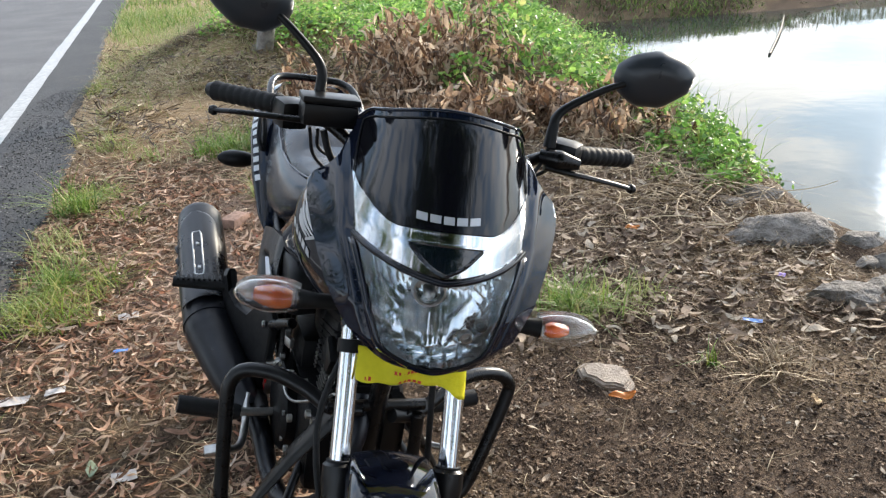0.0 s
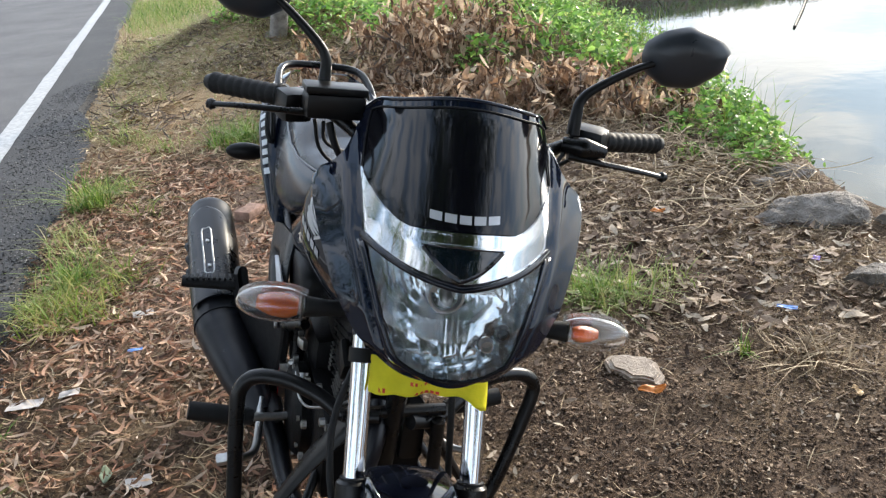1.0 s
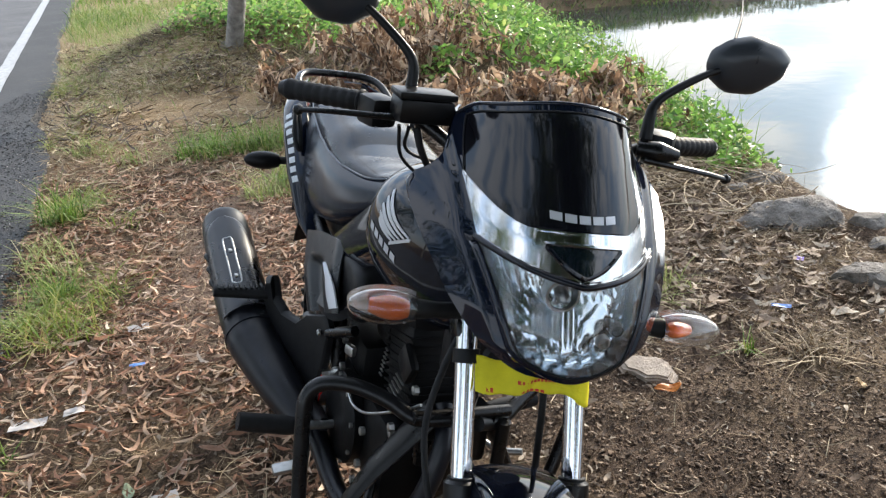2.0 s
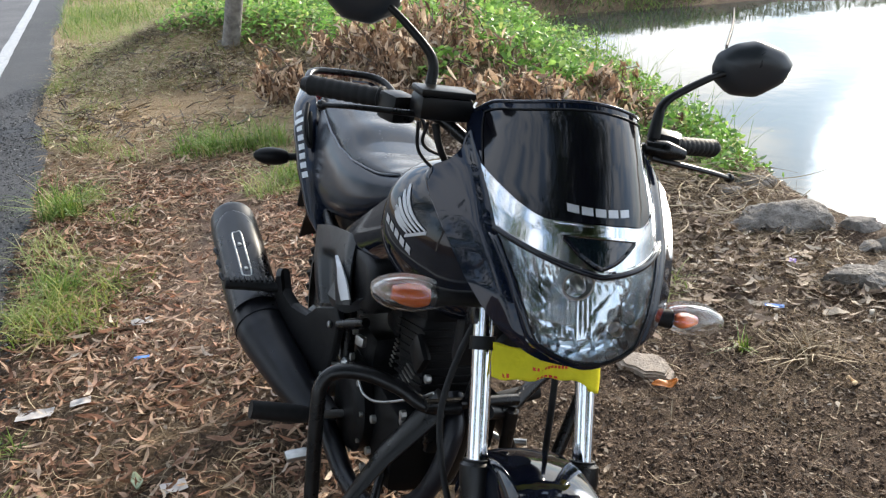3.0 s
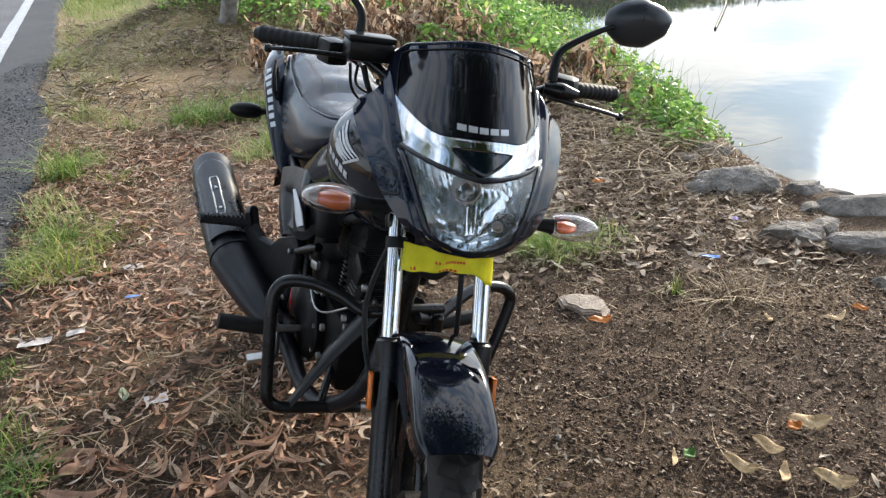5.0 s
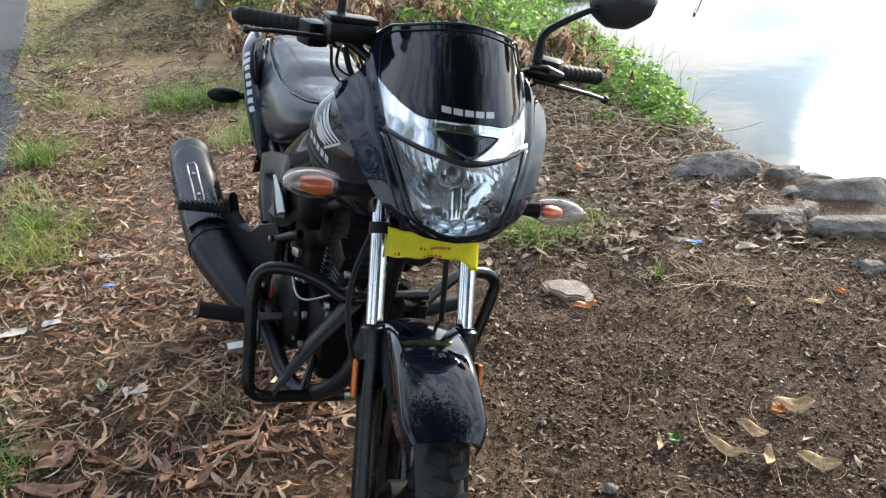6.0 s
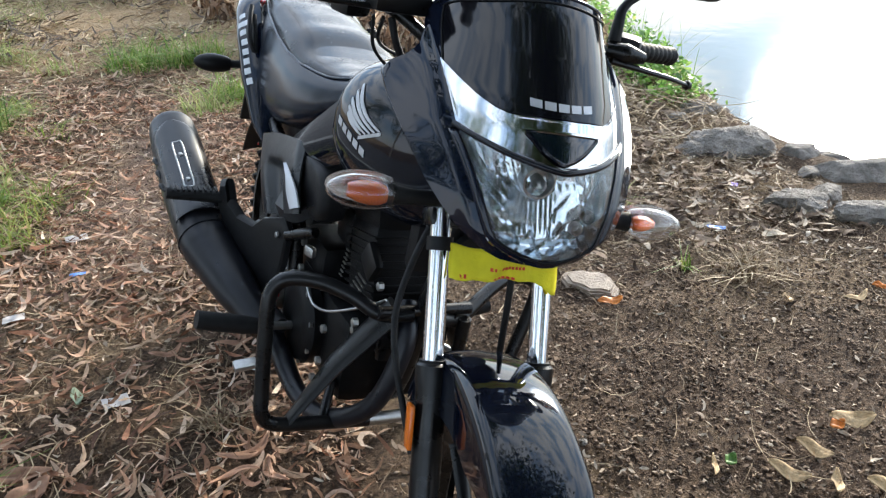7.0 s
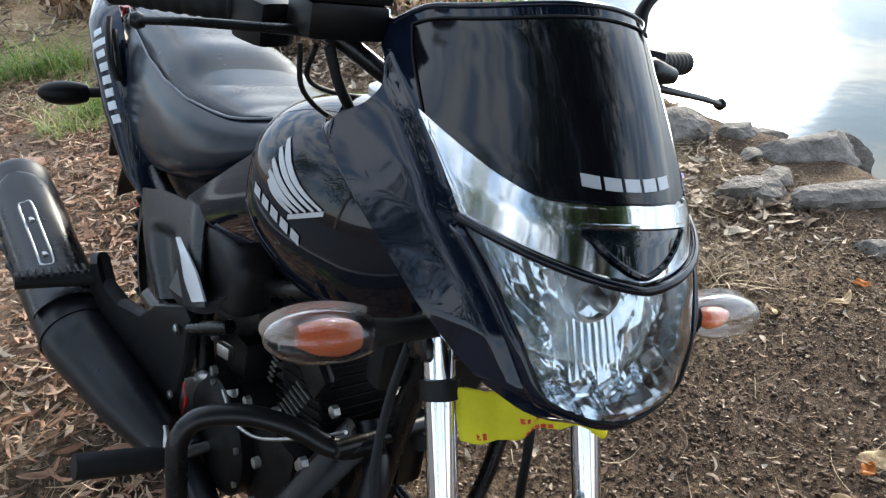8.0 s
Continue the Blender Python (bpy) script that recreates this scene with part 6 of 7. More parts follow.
def blades(n, pts, height, width, lean, seg=4):
    """n upright blades that bow over, from pts (n, 2) on the ground."""
    s = np.linspace(0, 1, seg)[None, :]
    a = uni(n, 0, 6.3)[:, None]
    h, l = height[:, None], lean[:, None]
    out = l * h * s ** 1.8
    z = h * s * (1 - 0.35 * np.minimum(l, 1.6) * s)
    half = width[:, None] * (1 - s) ** 0.7 * 0.5 + 0.0004
    cx, cy = out * np.cos(a), out * np.sin(a)
    b = a + np.pi / 2 + RNG.normal(0, 0.5, n)[:, None]
    L = np.stack([cx - half * np.cos(b), cy - half * np.sin(b), z], -1)
    R = np.stack([cx + half * np.cos(b), cy + half * np.sin(b), z], -1)
    v = np.stack([L, R], 2).reshape(n, seg * 2, 3)
    f = np.array([(2 * i, 2 * i + 1, 2 * i + 3, 2 * i + 2) for i in range(seg - 1)])
    base = np.stack([pts[:, 0], pts[:, 1], ground_z(pts[:, 0], pts[:, 1]) - 0.006], -1)
    return scatter(v, f, base)


def build_tuft(x, y, radius, height, count, mat, label):
    count = int(count * 0.6) if mat is GRASS_DRY else int(count * 1.25)
    a, r = uni(count, 0, 6.3), radius * 1.15 * RNG.random(count) ** 0.8
    p = np.stack([x + r * np.cos(a), y + r * np.sin(a) * 0.8], -1)
    V, F = blades(count, p, 1.3 * height * (0.3 + 0.9 * RNG.random(count) ** 1.5), uni(count, 0.003, 0.0065), uni(count, 0.2, 1.9))
    z0 = float(ground_z(x, y))
    ob = fast_mesh("grass_tuft", V - np.array([x, y, z0]), F, mat)
    ob.location = (x, y, z0)
    tagged(ob, label, "grass", "grass tufts on the verge")


def build_grass():
    green, dry = "bright green grass tuft growing in the litter", "yellowing half-dry grass tuft growing in the litter"
    for x, y, r, h, c, m in [(-1.95, 3.95, 0.10, 0.20, 170, GRASS), (-1.74, 3.28, 0.15, 0.11, 220, GRASS_DRY), (-1.84, 3.50, 0.12, 0.10, 160, GRASS_DRY), (-1.66, 3.08, 0.10, 0.09, 140, GRASS), (-1.72, 2.82, 0.15, 0.10, 190, GRASS_DRY),
                             (-1.40, 5.05, 0.22, 0.17, 380, GRASS), (-1.08, 5.05, 0.16, 0.20, 260, GRASS), (-0.93, 4.10, 0.13, 0.15, 240, GRASS_DRY), (-0.82, 4.3, 0.12, 0.17, 160, GRASS), (-2.24, 5.25, 0.13, 0.15, 200, GRASS_DRY), (-1.9, 4.95, 0.12, 0.12, 90, GRASS_DRY),
                             (0.56, 2.60, 0.17, 0.11, 300, GRASS_DRY), (0.48, 2.62, 0.12, 0.13, 200, GRASS), (0.75, 2.68, 0.10, 0.08, 90, GRASS_DRY), (-1.22, 1.40, 0.15, 0.075, 260, GRASS), (-1.30, 1.58, 0.12, 0.07, 160, GRASS), (-1.45, 1.98, 0.07, 0.06, 60, GRASS), (-0.60, 1.62, 0.05, 0.07, 70, STRAW),
                             (1.05, 2.14, 0.10, 0.08, 90, STRAW), (0.86, 2.2, 0.03, 0.06, 25, GRASS), (-2.6, 6.4, 0.2, 0.13, 200, GRASS_DRY), (-1.62, 3.0, 0.06, 0.10, 60, GRASS)]:
        build_tuft(x, y, r, h, c, m, green if m is GRASS else dry if m is GRASS_DRY else "dry straw tuft standing in the soil")
    n = 2000
    p = sample(n, -3.6, -0.9, 2.2, 8.0, lambda x, y: smooth(-0.80, -0.68, across(x, y)) * smooth(-0.15, -0.5, across(x, y)) * np.clip(-0.6 + 4.0 * fbm(x, y, 2.6, 3, 131), 0, 1))
    V, F = blades(n, p, 0.03 + 0.12 * RNG.random(n) ** 2, uni(n, 0.003, 0.007), uni(n, 0.3, 2.2), 4)
    fast_mesh("edge_grass", V, F, GRASS_EDGE, "yellow-green grass patches along the asphalt edge", "grass", "stuff")
    # thatch of fallen dry grass
    n = 19000
    p = sample(n, -4.6, 0.2, 4.4, 10.5, lambda x, y: smooth(-0.86, -0.7, across(x, y)) * (0.06 + 0.94 * smooth(6.7, 7.7, y)) * (0.12 + 1.0 * np.clip(0.4 + 2.2 * fbm(x, y, 1.1, 3, 97), 0, 1)) * smooth(0.2, -0.4, x))
    length = uni(n, 0.05, 0.17)
    v, f = strips(n, 4, length, uni(n, 0.003, 0.008), RNG.normal(0, 0.8, n), RNG.normal(0.1, 0.3, n), RNG.normal(0, 1, n), point=0.4)
    v = turned(v, uni(n, 0, 6.3), RNG.normal(0, 0.15, n), RNG.normal(0, 0.6, n))
    lay(v, f, p, uni(n, 0.004, 0.035), "dry_thatch", THATCH, "tan thatch of fallen dry grass on the verge", "dry grass")
    n = 26000
    def verge(x, y):
        a = across(x, y)
        return np.clip(smooth(-0.85, -0.6, a) * (0.9 * smooth(6.4, 7.6, y) * smooth(0.4, -0.6, x) + 0.10) * (0.35 + 1.0 * np.clip(0.5 + 1.8 * fbm(x, y, 0.8, 3, 91), 0, 1)), 0, 1)
    p = sample(n, -6.0, 0.4, 5.0, 15.0, verge)
    V, F = blades(n, p, uni(n, 0.03, 0.11) * (1 + 0.6 * smooth(8, 11, p[:, 1])), uni(n, 0.004, 0.010), uni(n, 0.3, 1.9), 3)
    fast_mesh("verge_grass", V, F, GRASS_DRY, "sparse yellow-green verge grass beside the road", "grass", "stuff")
    n = 9000
    p = sample(n, -6.5, 1.2, 8.0, 18.0, lambda x, y: np.clip(smooth(-0.85, -0.6, across(x, y)) * smooth(8.3, 10.5, y + 0.5 * x), 0, 1) * (0.3 + 0.9 * np.clip(0.5 + 1.6 * fbm(x, y, 0.7, 3, 95), 0, 1)))
    V, F = blades(n, p, uni(n, 0.08, 0.28), uni(n, 0.006, 0.014), uni(n, 0.3, 1.6), 4)
    fast_mesh("green_verge", V, F, GRASS, "fresh green grass on the far verge", "grass", "stuff")
    # dark tangled mound of dry grass round the foot of the tree
    def mound(x, y):
        return np.clip(1.4 * np.exp(-(((x + 1.9) / 1.35) ** 4 + ((y - 8.9) / 1.55) ** 4)) * smooth(-0.75, -0.45, across(x, y)) * np.clip(0.28 + 2.2 * fbm(x, y, 1.3, 4, 171), 0.04, 1), 0, 1)
    n = 12000
    p = sample(n, -4.2, 0.2, 6.6, 11.5, mound)
    V, F = blades(n, p, 0.04 + 0.20 * RNG.random(n) ** 1.8, uni(n, 0.004, 0.011), uni(n, 0.8, 3.4), 5)
    fast_mesh("mound_grass", V, F, TANGLE, "tangled dry and olive grass on a low mound by the tree", "grass", "stuff")
    n = 3600
    p = sample(n, 0.8, 9.0, 12.2, 14.5, lambda x, y: smooth(-0.35, 0.2, y - far_shore(x)) * (0.2 + 0.8 * (fbm(x, y, 0.9, 2, 12) > 0.0)))
    V, F = blades(n, p, uni(n, 0.05, 0.17), uni(n, 0.010, 0.022), uni(n, 0.4, 1.6), 4)
    fast_mesh("reeds", V, F, GRASS, "green reeds along the far bank of the pond", "reeds", "stuff")


def build_far_bank():
    n = 9000
    p = sample(n, 0.4, 14.0, 12.2, 17.0, lambda x, y: smooth(-0.1, 0.6, y - far_shore(x)) * (0.4 + 0.8 * np.clip(0.5 + 1.5 * fbm(x, y, 0.8, 3, 141), 0, 1)))
    V, F = blades(n, p, uni(n, 0.05, 0.22), uni(n, 0.012, 0.03), uni(n, 0.4, 2.0), 3)
    fast_mesh("far_bank_grass", V, F, GRASS_BANK, "dull green and brown grass covering the far bank", "grass", "stuff")


def leaf_cards(n, pos, size, mat, name, label, category, ratio=0.6, droop=0.5, kind="stuff", cup=0.25):
    length = size
    v, f = strips(n, 4, length, length * ratio * uni(n, 0.8, 1.2), RNG.normal(0, 0.25, n), RNG.normal(-0.15, 0.25, n), RNG.normal(0, 0.4, n), cup=cup, profile=0.6)
    v = turned(v, uni(n, 0, 6.3), RNG.normal(0.1, droop, n), RNG.normal(0, droop, n))
    V, F = scatter(v, f, pos)
    return fast_mesh(name, V, F, mat, label, category, kind)


def build_weeds():
    # creepers along the bank
    n = 7500
    def w(x, y):
        e = bank_edge(y)
        d = x - e
        return np.clip(np.exp(-((d + 0.02 + 0.05 * (y - 4)) / (0.26 + 0.05 * np.clip(y - 4, 0, 3))) ** 2) * smooth(3.75, 4.6, y) * (0.25 + np.clip(0.5 + 1.8 * fbm(x, y, 1.4, 3, 61), 0, 1)), 0, 1)
    p = sample(n, 0.6, 2.5, 3.6, 10.5, w)
    top = (0.05 + 0.20 * np.clip(0.5 + 1.4 * fbm(p[:, 0], p[:, 1], 2.2, 3, 63), 0, 1)) * (0.5 + 0.5 * smooth(3.8, 5.0, p[:, 1]))
    z = np.maximum(ground_z(p[:, 0], p[:, 1]), WATER_Z) + top * uni(n, 0.15, 1.1)
    leaf_cards(n, np.stack([p[:, 0], p[:, 1], z], -1), uni(n, 0.018, 0.046), WEED, "bank_creeper", "bright green creeper covering the pond bank", "creeper")
    n = 900
    p = sample(n, 0.6, 2.5, 3.6, 10.0, w)
    V, F = blades(n, p, uni(n, 0.12, 0.42), uni(n, 0.003, 0.006), uni(n, 0.1, 1.2), 5)
    V[:, 2] = np.maximum(V[:, 2], WATER_Z - 0.02)
    fast_mesh("bank_stems", V, F, GRASS, "thin green stems rising from the creeper", "weeds", "stuff")
    # weeds that grow up through the brush
    for x, y, r, h, c in ((0.95, 6.2, 0.38, 0.34, 460), (0.75, 7.0, 0.48, 0.48, 620), (1.18, 5.75, 0.34, 0.28, 380), (0.55, 6.35, 0.22, 0.50, 170), (-0.1, 7.4, 0.4, 0.45, 320), (-0.35, 7.7, 0.5, 0.36, 520), (1.15, 5.5, 0.25, 0.28, 260), (0.2, 5.9, 0.22, 0.30, 160), (0.5, 5.35, 0.18, 0.22, 110), (-1.15, 8.25, 0.55, 0.40, 620), (-2.15, 8.75, 0.45, 0.30, 380), (-0.60, 7.75, 0.40, 0.34, 380), (-1.6, 8.9, 0.6, 0.42, 560)):
        a, q = uni(c, 0, 6.3), r * RNG.random(c) ** 0.6
        px, py = x + q * np.cos(a), y + q * np.sin(a)
        z0 = float(ground_z(x, y))
        pos = np.stack([px - x, py - y, ground_z(px, py) - z0 + h * (1 - (q / r) ** 2 * 0.6) * uni(c, 0.1, 1.0)], -1)
        ob = leaf_cards(c, pos, uni(c, 0.03, 0.075), WEED, "weed", "", "")
        ob.location = (x, y, z0)
        tagged(ob, "bright green leafy weed growing through withered branches", "weed", "weeds in the brush", "stuff")
    for x, y, r, h, c in ((1.50, 3.90, 0.16, 0.13, 150), (1.56, 4.15, 0.20, 0.20, 240), (1.58, 4.50, 0.24, 0.24, 300), (1.32, 4.55, 0.14, 0.14, 90), (1.18, 4.05, 0.08, 0.10, 28), (1.66, 4.95, 0.24, 0.26, 280)):
        a, q = uni(c, 0, 6.3), r * RNG.random(c) ** 0.6
        px, py = x + q * np.cos(a), y + q * np.sin(a)
        z0 = float(ground_z(x, y))
        pos = np.stack([px - x, py - y, np.maximum(ground_z(px, py), WATER_Z) - z0 + h * (1 - (q / r) ** 2 * 0.6) * uni(c, 0.1, 1.0)], -1)
        ob = leaf_cards(c, pos, uni(c, 0.022, 0.055), WEED, "bank_weed", "", "")
        ob.location = (x, y, z0)
        tagged(ob, "bright green leafy weed at the edge of the pond bank", "weed", "weeds on the bank", "stuff")
    # pale dead twigs lying between them
    n = 170
    p = np.stack([RNG.normal(1.28, 0.17, n), RNG.normal(4.05, 0.26, n)], -1)
    length = uni(n, 0.10, 0.34)
    v, f = strips(n, 5, length, uni(n, 0.004, 0.008), RNG.normal(0, 0.35, n), RNG.normal(0.1, 0.25, n), RNG.normal(0, 0.6, n), point=0.4)
    v = turned(v, uni(n, 0, 6.3), RNG.normal(0, 0.3, n), RNG.normal(0, 0.6, n))
    lay(v, f, p, uni(n, 0.01, 0.09), "dead_twigs", STRAW, "pale dead twigs tangled on the pond bank", "twigs")
    # bleached and dark stalks strewn over the mound and the sandy verge
    near_mound = lambda x, y: smooth(-0.80, -0.6, across(x, y)) * smooth(5.0, 5.8, y) * smooth(10.0, 9.0, y) * smooth(0.0, -0.5, x) * np.clip(0.35 + 1.6 * fbm(x, y, 1.6, 3, 181), 0.05, 1)
    for n, name, mat, label in ((1500, "pale_stalks", STRAW, "bleached dry stalks strewn over the verge"), (1300, "dark_stalks", BARK, "dark dead stalks strewn over the verge")):
        p = sample(n, -4.4, 0.0, 5.0, 10.0, near_mound)
        v, f = strips(n, 4, uni(n, 0.06, 0.22), uni(n, 0.007, 0.016), RNG.normal(0, 0.7, n), RNG.normal(0.1, 0.3, n), RNG.normal(0, 0.8, n), point=0.4)
        v = turned(v, uni(n, 0, 6.3), RNG.normal(0, 0.2, n), RNG.normal(0, 0.6, n))
        lay(v, f, p, uni(n, 0.02, 0.06), name, mat, label, "dry stalks")
    # green weeds behind the brush
    n = 12000
    p = sample(n, -4.5, 1.4, 8.0, 14.0, lambda x, y: np.clip(smooth(-0.3, 0.2, across(x, y) + 0.2) * smooth(8.3, 9.3, y + 0.15 * abs(x + 0.8)) * smooth(-2.3, -1.5, x) * (0.2 + np.clip(0.5 + 1.6 * fbm(x, y, 0.8, 3, 66), 0, 1)), 0, 1))
    z = ground_z(p[:, 0], p[:, 1]) + 0.32 * np.clip(0.45 + 1.2 * fbm(p[:, 0], p[:, 1], 1.2, 3, 68), 0.05, 1) * uni(n, 0.1, 1.1)
    leaf_cards(n, np.stack([p[:, 0], p[:, 1], z], -1), uni(n, 0.03, 0.085), WEED, "weed_bed", "bright green broad-leaved weeds beyond the brush", "weeds")


def build_brush(x, y, radius, height, stems, per, label):
    """A heap of cut branches with withered leaves hanging on them."""
    z0 = float(ground_z(x, y))
    root = new("brush_heap")
    root.location = (x, y, z0)
    tagged(root, label, "brush heap", "heaps of withered cut branches")
    pos, sticks = [], []
    for k in range(stems):
        a = RNG.random() * 6.28
        r0 = radius * RNG.random() ** 0.6
        base = np.array([r0 * math.cos(a), 0.8 * r0 * math.sin(a), 0.0])
        b = RNG.random() * 6.28
        reach = radius * (0.3 + 0.6 * RNG.random())
        up = height * (0.35 + 0.75 * RNG.random())
        tip = base + np.array([reach * math.cos(b), reach * math.sin(b), up])
        mid = (base + tip) / 2 + np.array([0, 0, up * 0.3])
        sticks.append(tube([base - (0, 0, 0.03), mid, tip], [0.007, 0.005, 0.003], 6, 4))
        for t in RNG.random(per) ** 0.8:
            q = (1 - t) ** 2 * base + 2 * t * (1 - t) * mid + t * t * tip
            pos.append(q + RNG.normal(0, 0.035, 3))
    for q in sticks:
        part("branch", q, BARK, root)
    pos = np.array(pos)
    pos[:, 2] = np.maximum(pos[:, 2], 0.02)
    n = len(pos)
    length = 0.05 + 0.10 * RNG.random(n) ** 1.2
    v, f = strips(n, 5, length, length * uni(n, 0.14, 0.36), RNG.normal(0, 0.8, n), RNG.normal(0, 0.4, n), RNG.normal(0, 1.6, n), cup=0.45)
    v = v + np.stack([length * 0.4, length * 0, length * 0], -1)[:, None, :]
    v = turned(v, uni(n, 0, 6.3), RNG.normal(0.95, 0.5, n), RNG.normal(0, 0.7, n))
    V, F = scatter(v, f, pos)
    V[:, 2] = np.maximum(V[:, 2], -0.01)
    ob = fast_mesh("withered_leaves", V, F, BRUSH_LEAF)
    ob.parent = root
    tagged(ob, "hanging withered brown leaves", kind="stuff")


def noisy_rock(size, seed, flat=1.0, sub=4, rough=0.22, cuts=0):
    """A weathered stone: a lumpy ball with a flattened top and some split faces."""
    rng = random.Random(seed * 7 + 3)
    faces = []
    for k in range(cuts):
        a, e = rng.uniform(0, 2 * math.pi), rng.uniform(-0.1, 1.2)
        faces.append((Vector((math.cos(a) * math.cos(e), math.sin(a) * math.cos(e), math.sin(e))), rng.uniform(0.62, 0.86)))
    bm = bmesh.new()
    bmesh.ops.create_icosphere(bm, subdivisions=sub, radius=1.0)
    for v in bm.verts:
        d = noise.fractal(v.co * 1.1 + Vector((seed * 3.1, seed, 0)), 0.8, 2.0, 5) * rough * 1.7
        v.co *= 1 + d
        for nrm, far in faces:
            over = v.co.dot(nrm) - far
            if over > 0:
                v.co -= nrm * (over * 0.92)
        v.co *= 1 + 0.05 * noise.fractal(v.co * 4.5 + Vector((seed, 0, 2.0)), 0.9, 2.0, 4)
        v.co = Vector((v.co.x * size[0], v.co.y * size[1], v.co.z * size[2]))
        top = size[2] * flat
        if v.co.z > top:
            v.co.z = top + (v.co.z - top) * 0.15
    out = [tuple(v.co) for v in bm.verts], [tuple(v.index for v in q.verts) for q in bm.faces]
    bm.free()
    return out


def build_stones():
    rocks = [(1.54, 3.25, 0.25, 0.22, 0.13, 30, -0.045, 1.0, 0.10), (1.32, 3.20, 0.09, 0.08, 0.07, 70, -0.01, 0.8, 0.15), (1.62, 3.74, 0.12, 0.11, 0.08, 10, -0.02, 0.8, 0.15),
             (1.94, 2.84, 0.28, 0.15, 0.12, -6, -0.03, 0.75, 0.20), (2.18, 2.94, 0.17, 0.13, 0.17, 20, -0.03, 0.9, 0.18), (1.84, 2.45, 0.25, 0.10, 0.11, -10, -0.02, 0.6, 0.20),
             (1.50, 2.60, 0.16, 0.08, 0.09, -14, -0.015, 0.7, 0.20), (1.68, 2.68, 0.11, 0.07, 0.07, 35, -0.015, 0.7, 0.20), (1.63, 2.15, 0.075, 0.06, 0.06, 10, -0.015, 0.8, 0.16),
             (2.12, 2.2, 0.24, 0.16, 0.12, 60, -0.03, 0.6, 0.2), (1.42, 3.62, 0.07, 0.06, 0.05, 50, -0.01, 0.8, 0.16), (1.80, 3.10, 0.11, 0.08, 0.08, 15, -0.02, 0.7, 0.2), (1.96, 3.12, 0.13, 0.09, 0.10, -20, -0.03, 0.7, 0.2), (1.72, 2.90, 0.08, 0.06, 0.05, 60, -0.01, 0.7, 0.2), (2.0, 1.8, 0.22, 0.2, 0.1, 20, -0.02, 0.6, 0.2)]
    for k, (x, y, sx, sy, sz, yaw, lift, flat, rough) in enumerate(rocks):
        shape = noisy_rock((sx, sy, sz), k + 1, flat, 5, rough, 3 if k == 0 else 9)
        z = float(ground_z(x, y))
        label = "rounded weathered grey boulder at the edge of the pond bank" if k == 0 else "weathered grey rock lying at the edge of the pond bank"
        thing("rock", shape, ROCK, label, "rock", "rocks on the bank", m=pose(x, y, max(z, -0.10) + lift, 4 * math.sin(k), 5 * math.cos(k), yaw), sharp=35)
    g = []
    for k, (dx, s) in enumerate(((0, 1.0), (0.004, 0.97), (-0.003, 0.90), (0.004, 0.78))):
        ring = [(dx + s * px, s * py, -0.006 + 0.007 * k) for px, py in ((-0.098, 0.028), (-0.085, 0.052), (-0.04, 0.066), (-0.01, 0.060), (0.03, 0.064), (0.062, 0.045), (0.078, 0.012), (0.098, -0.02), (0.088, -0.062), (0.05, -0.052), (0.01, -0.058), (-0.03, -0.03), (-0.07, -0.018))]
        g += [ring, [(px * 0.985, py * 0.985, pz + 0.0065) for px, py, pz in ring]]
    thing("flat_stone", loft(g), SLATE, "flat pale layered stone lying on the soil", "stone", m=pose(0.505, 2.125, float(ground_z(0.505, 2.125)) + 0.004, 5, -4, -24), sharp=30)
    b = block((0.16, 0.085, 0.05), 0.012)
    thing("old_brick", b, BRICK_OLD, "weathered half-buried clay brick behind the motorcycle", "brick", m=pose(-1.03, 3.66, float(ground_z(-1.03, 3.66)) + 0.022, 3, 5, 75))
    for x, y, r, s in ((0.38, 1.16, 0.016, 1), (-0.10, 1.0, 0.014, 2), (0.27, 1.42, 0.011, 3), (1.02, 1.08, 0.012, 4)):
        thing("pebble", noisy_rock((r * 1.2, r, r * 0.8), 20 + s, 1, 2), ROCK, "small rounded brown stone on the soil", "stone", "loose stones", m=pose(x, y, float(ground_z(x, y)) + r * 0.5))


def one_leaf(x, y, yaw, length, width, bend, curl, mat, label, name="fallen_leaf", roll=0.2, lift=0.012, group="large fallen leaves", category="leaf"):
    rows = []
    for s in np.linspace(0, 1, 12):
        w = width * max(0.04, math.sin(math.pi * (0.03 + 0.94 * s)) ** 0.75)
        a = bend * (s - 0.5)
        cx, cy, cz = length * (s - 0.5), length * bend * 0.5 * (s - 0.5) ** 2, length * curl * 2 * (s - 0.5) ** 2 + 0.004 * math.sin(7 * s)
        row = []
        for k in np.linspace(-1, 1, 7):
            row.append((cx - math.sin(a) * w * k / 2, cy + math.cos(a) * w * k / 2, cz + w * 0.16 * k * abs(k) + w * 0.14 * k * k + 0.11 * w * math.sin(6 * s + 4 * k + 40 * length)))
        rows.append(row)
    low = min(p[2] for r in rows for p in r)
    rows = [[(p[0], p[1], p[2] - low) for p in r] for r in rows]
    z = float(ground_z(x, y))
    thing(name, sheet(rows, 0.0007, True), mat, label, category, group, m=pose(x, y, z + lift * 0.5, roll * 20, 0, yaw), sharp=0)


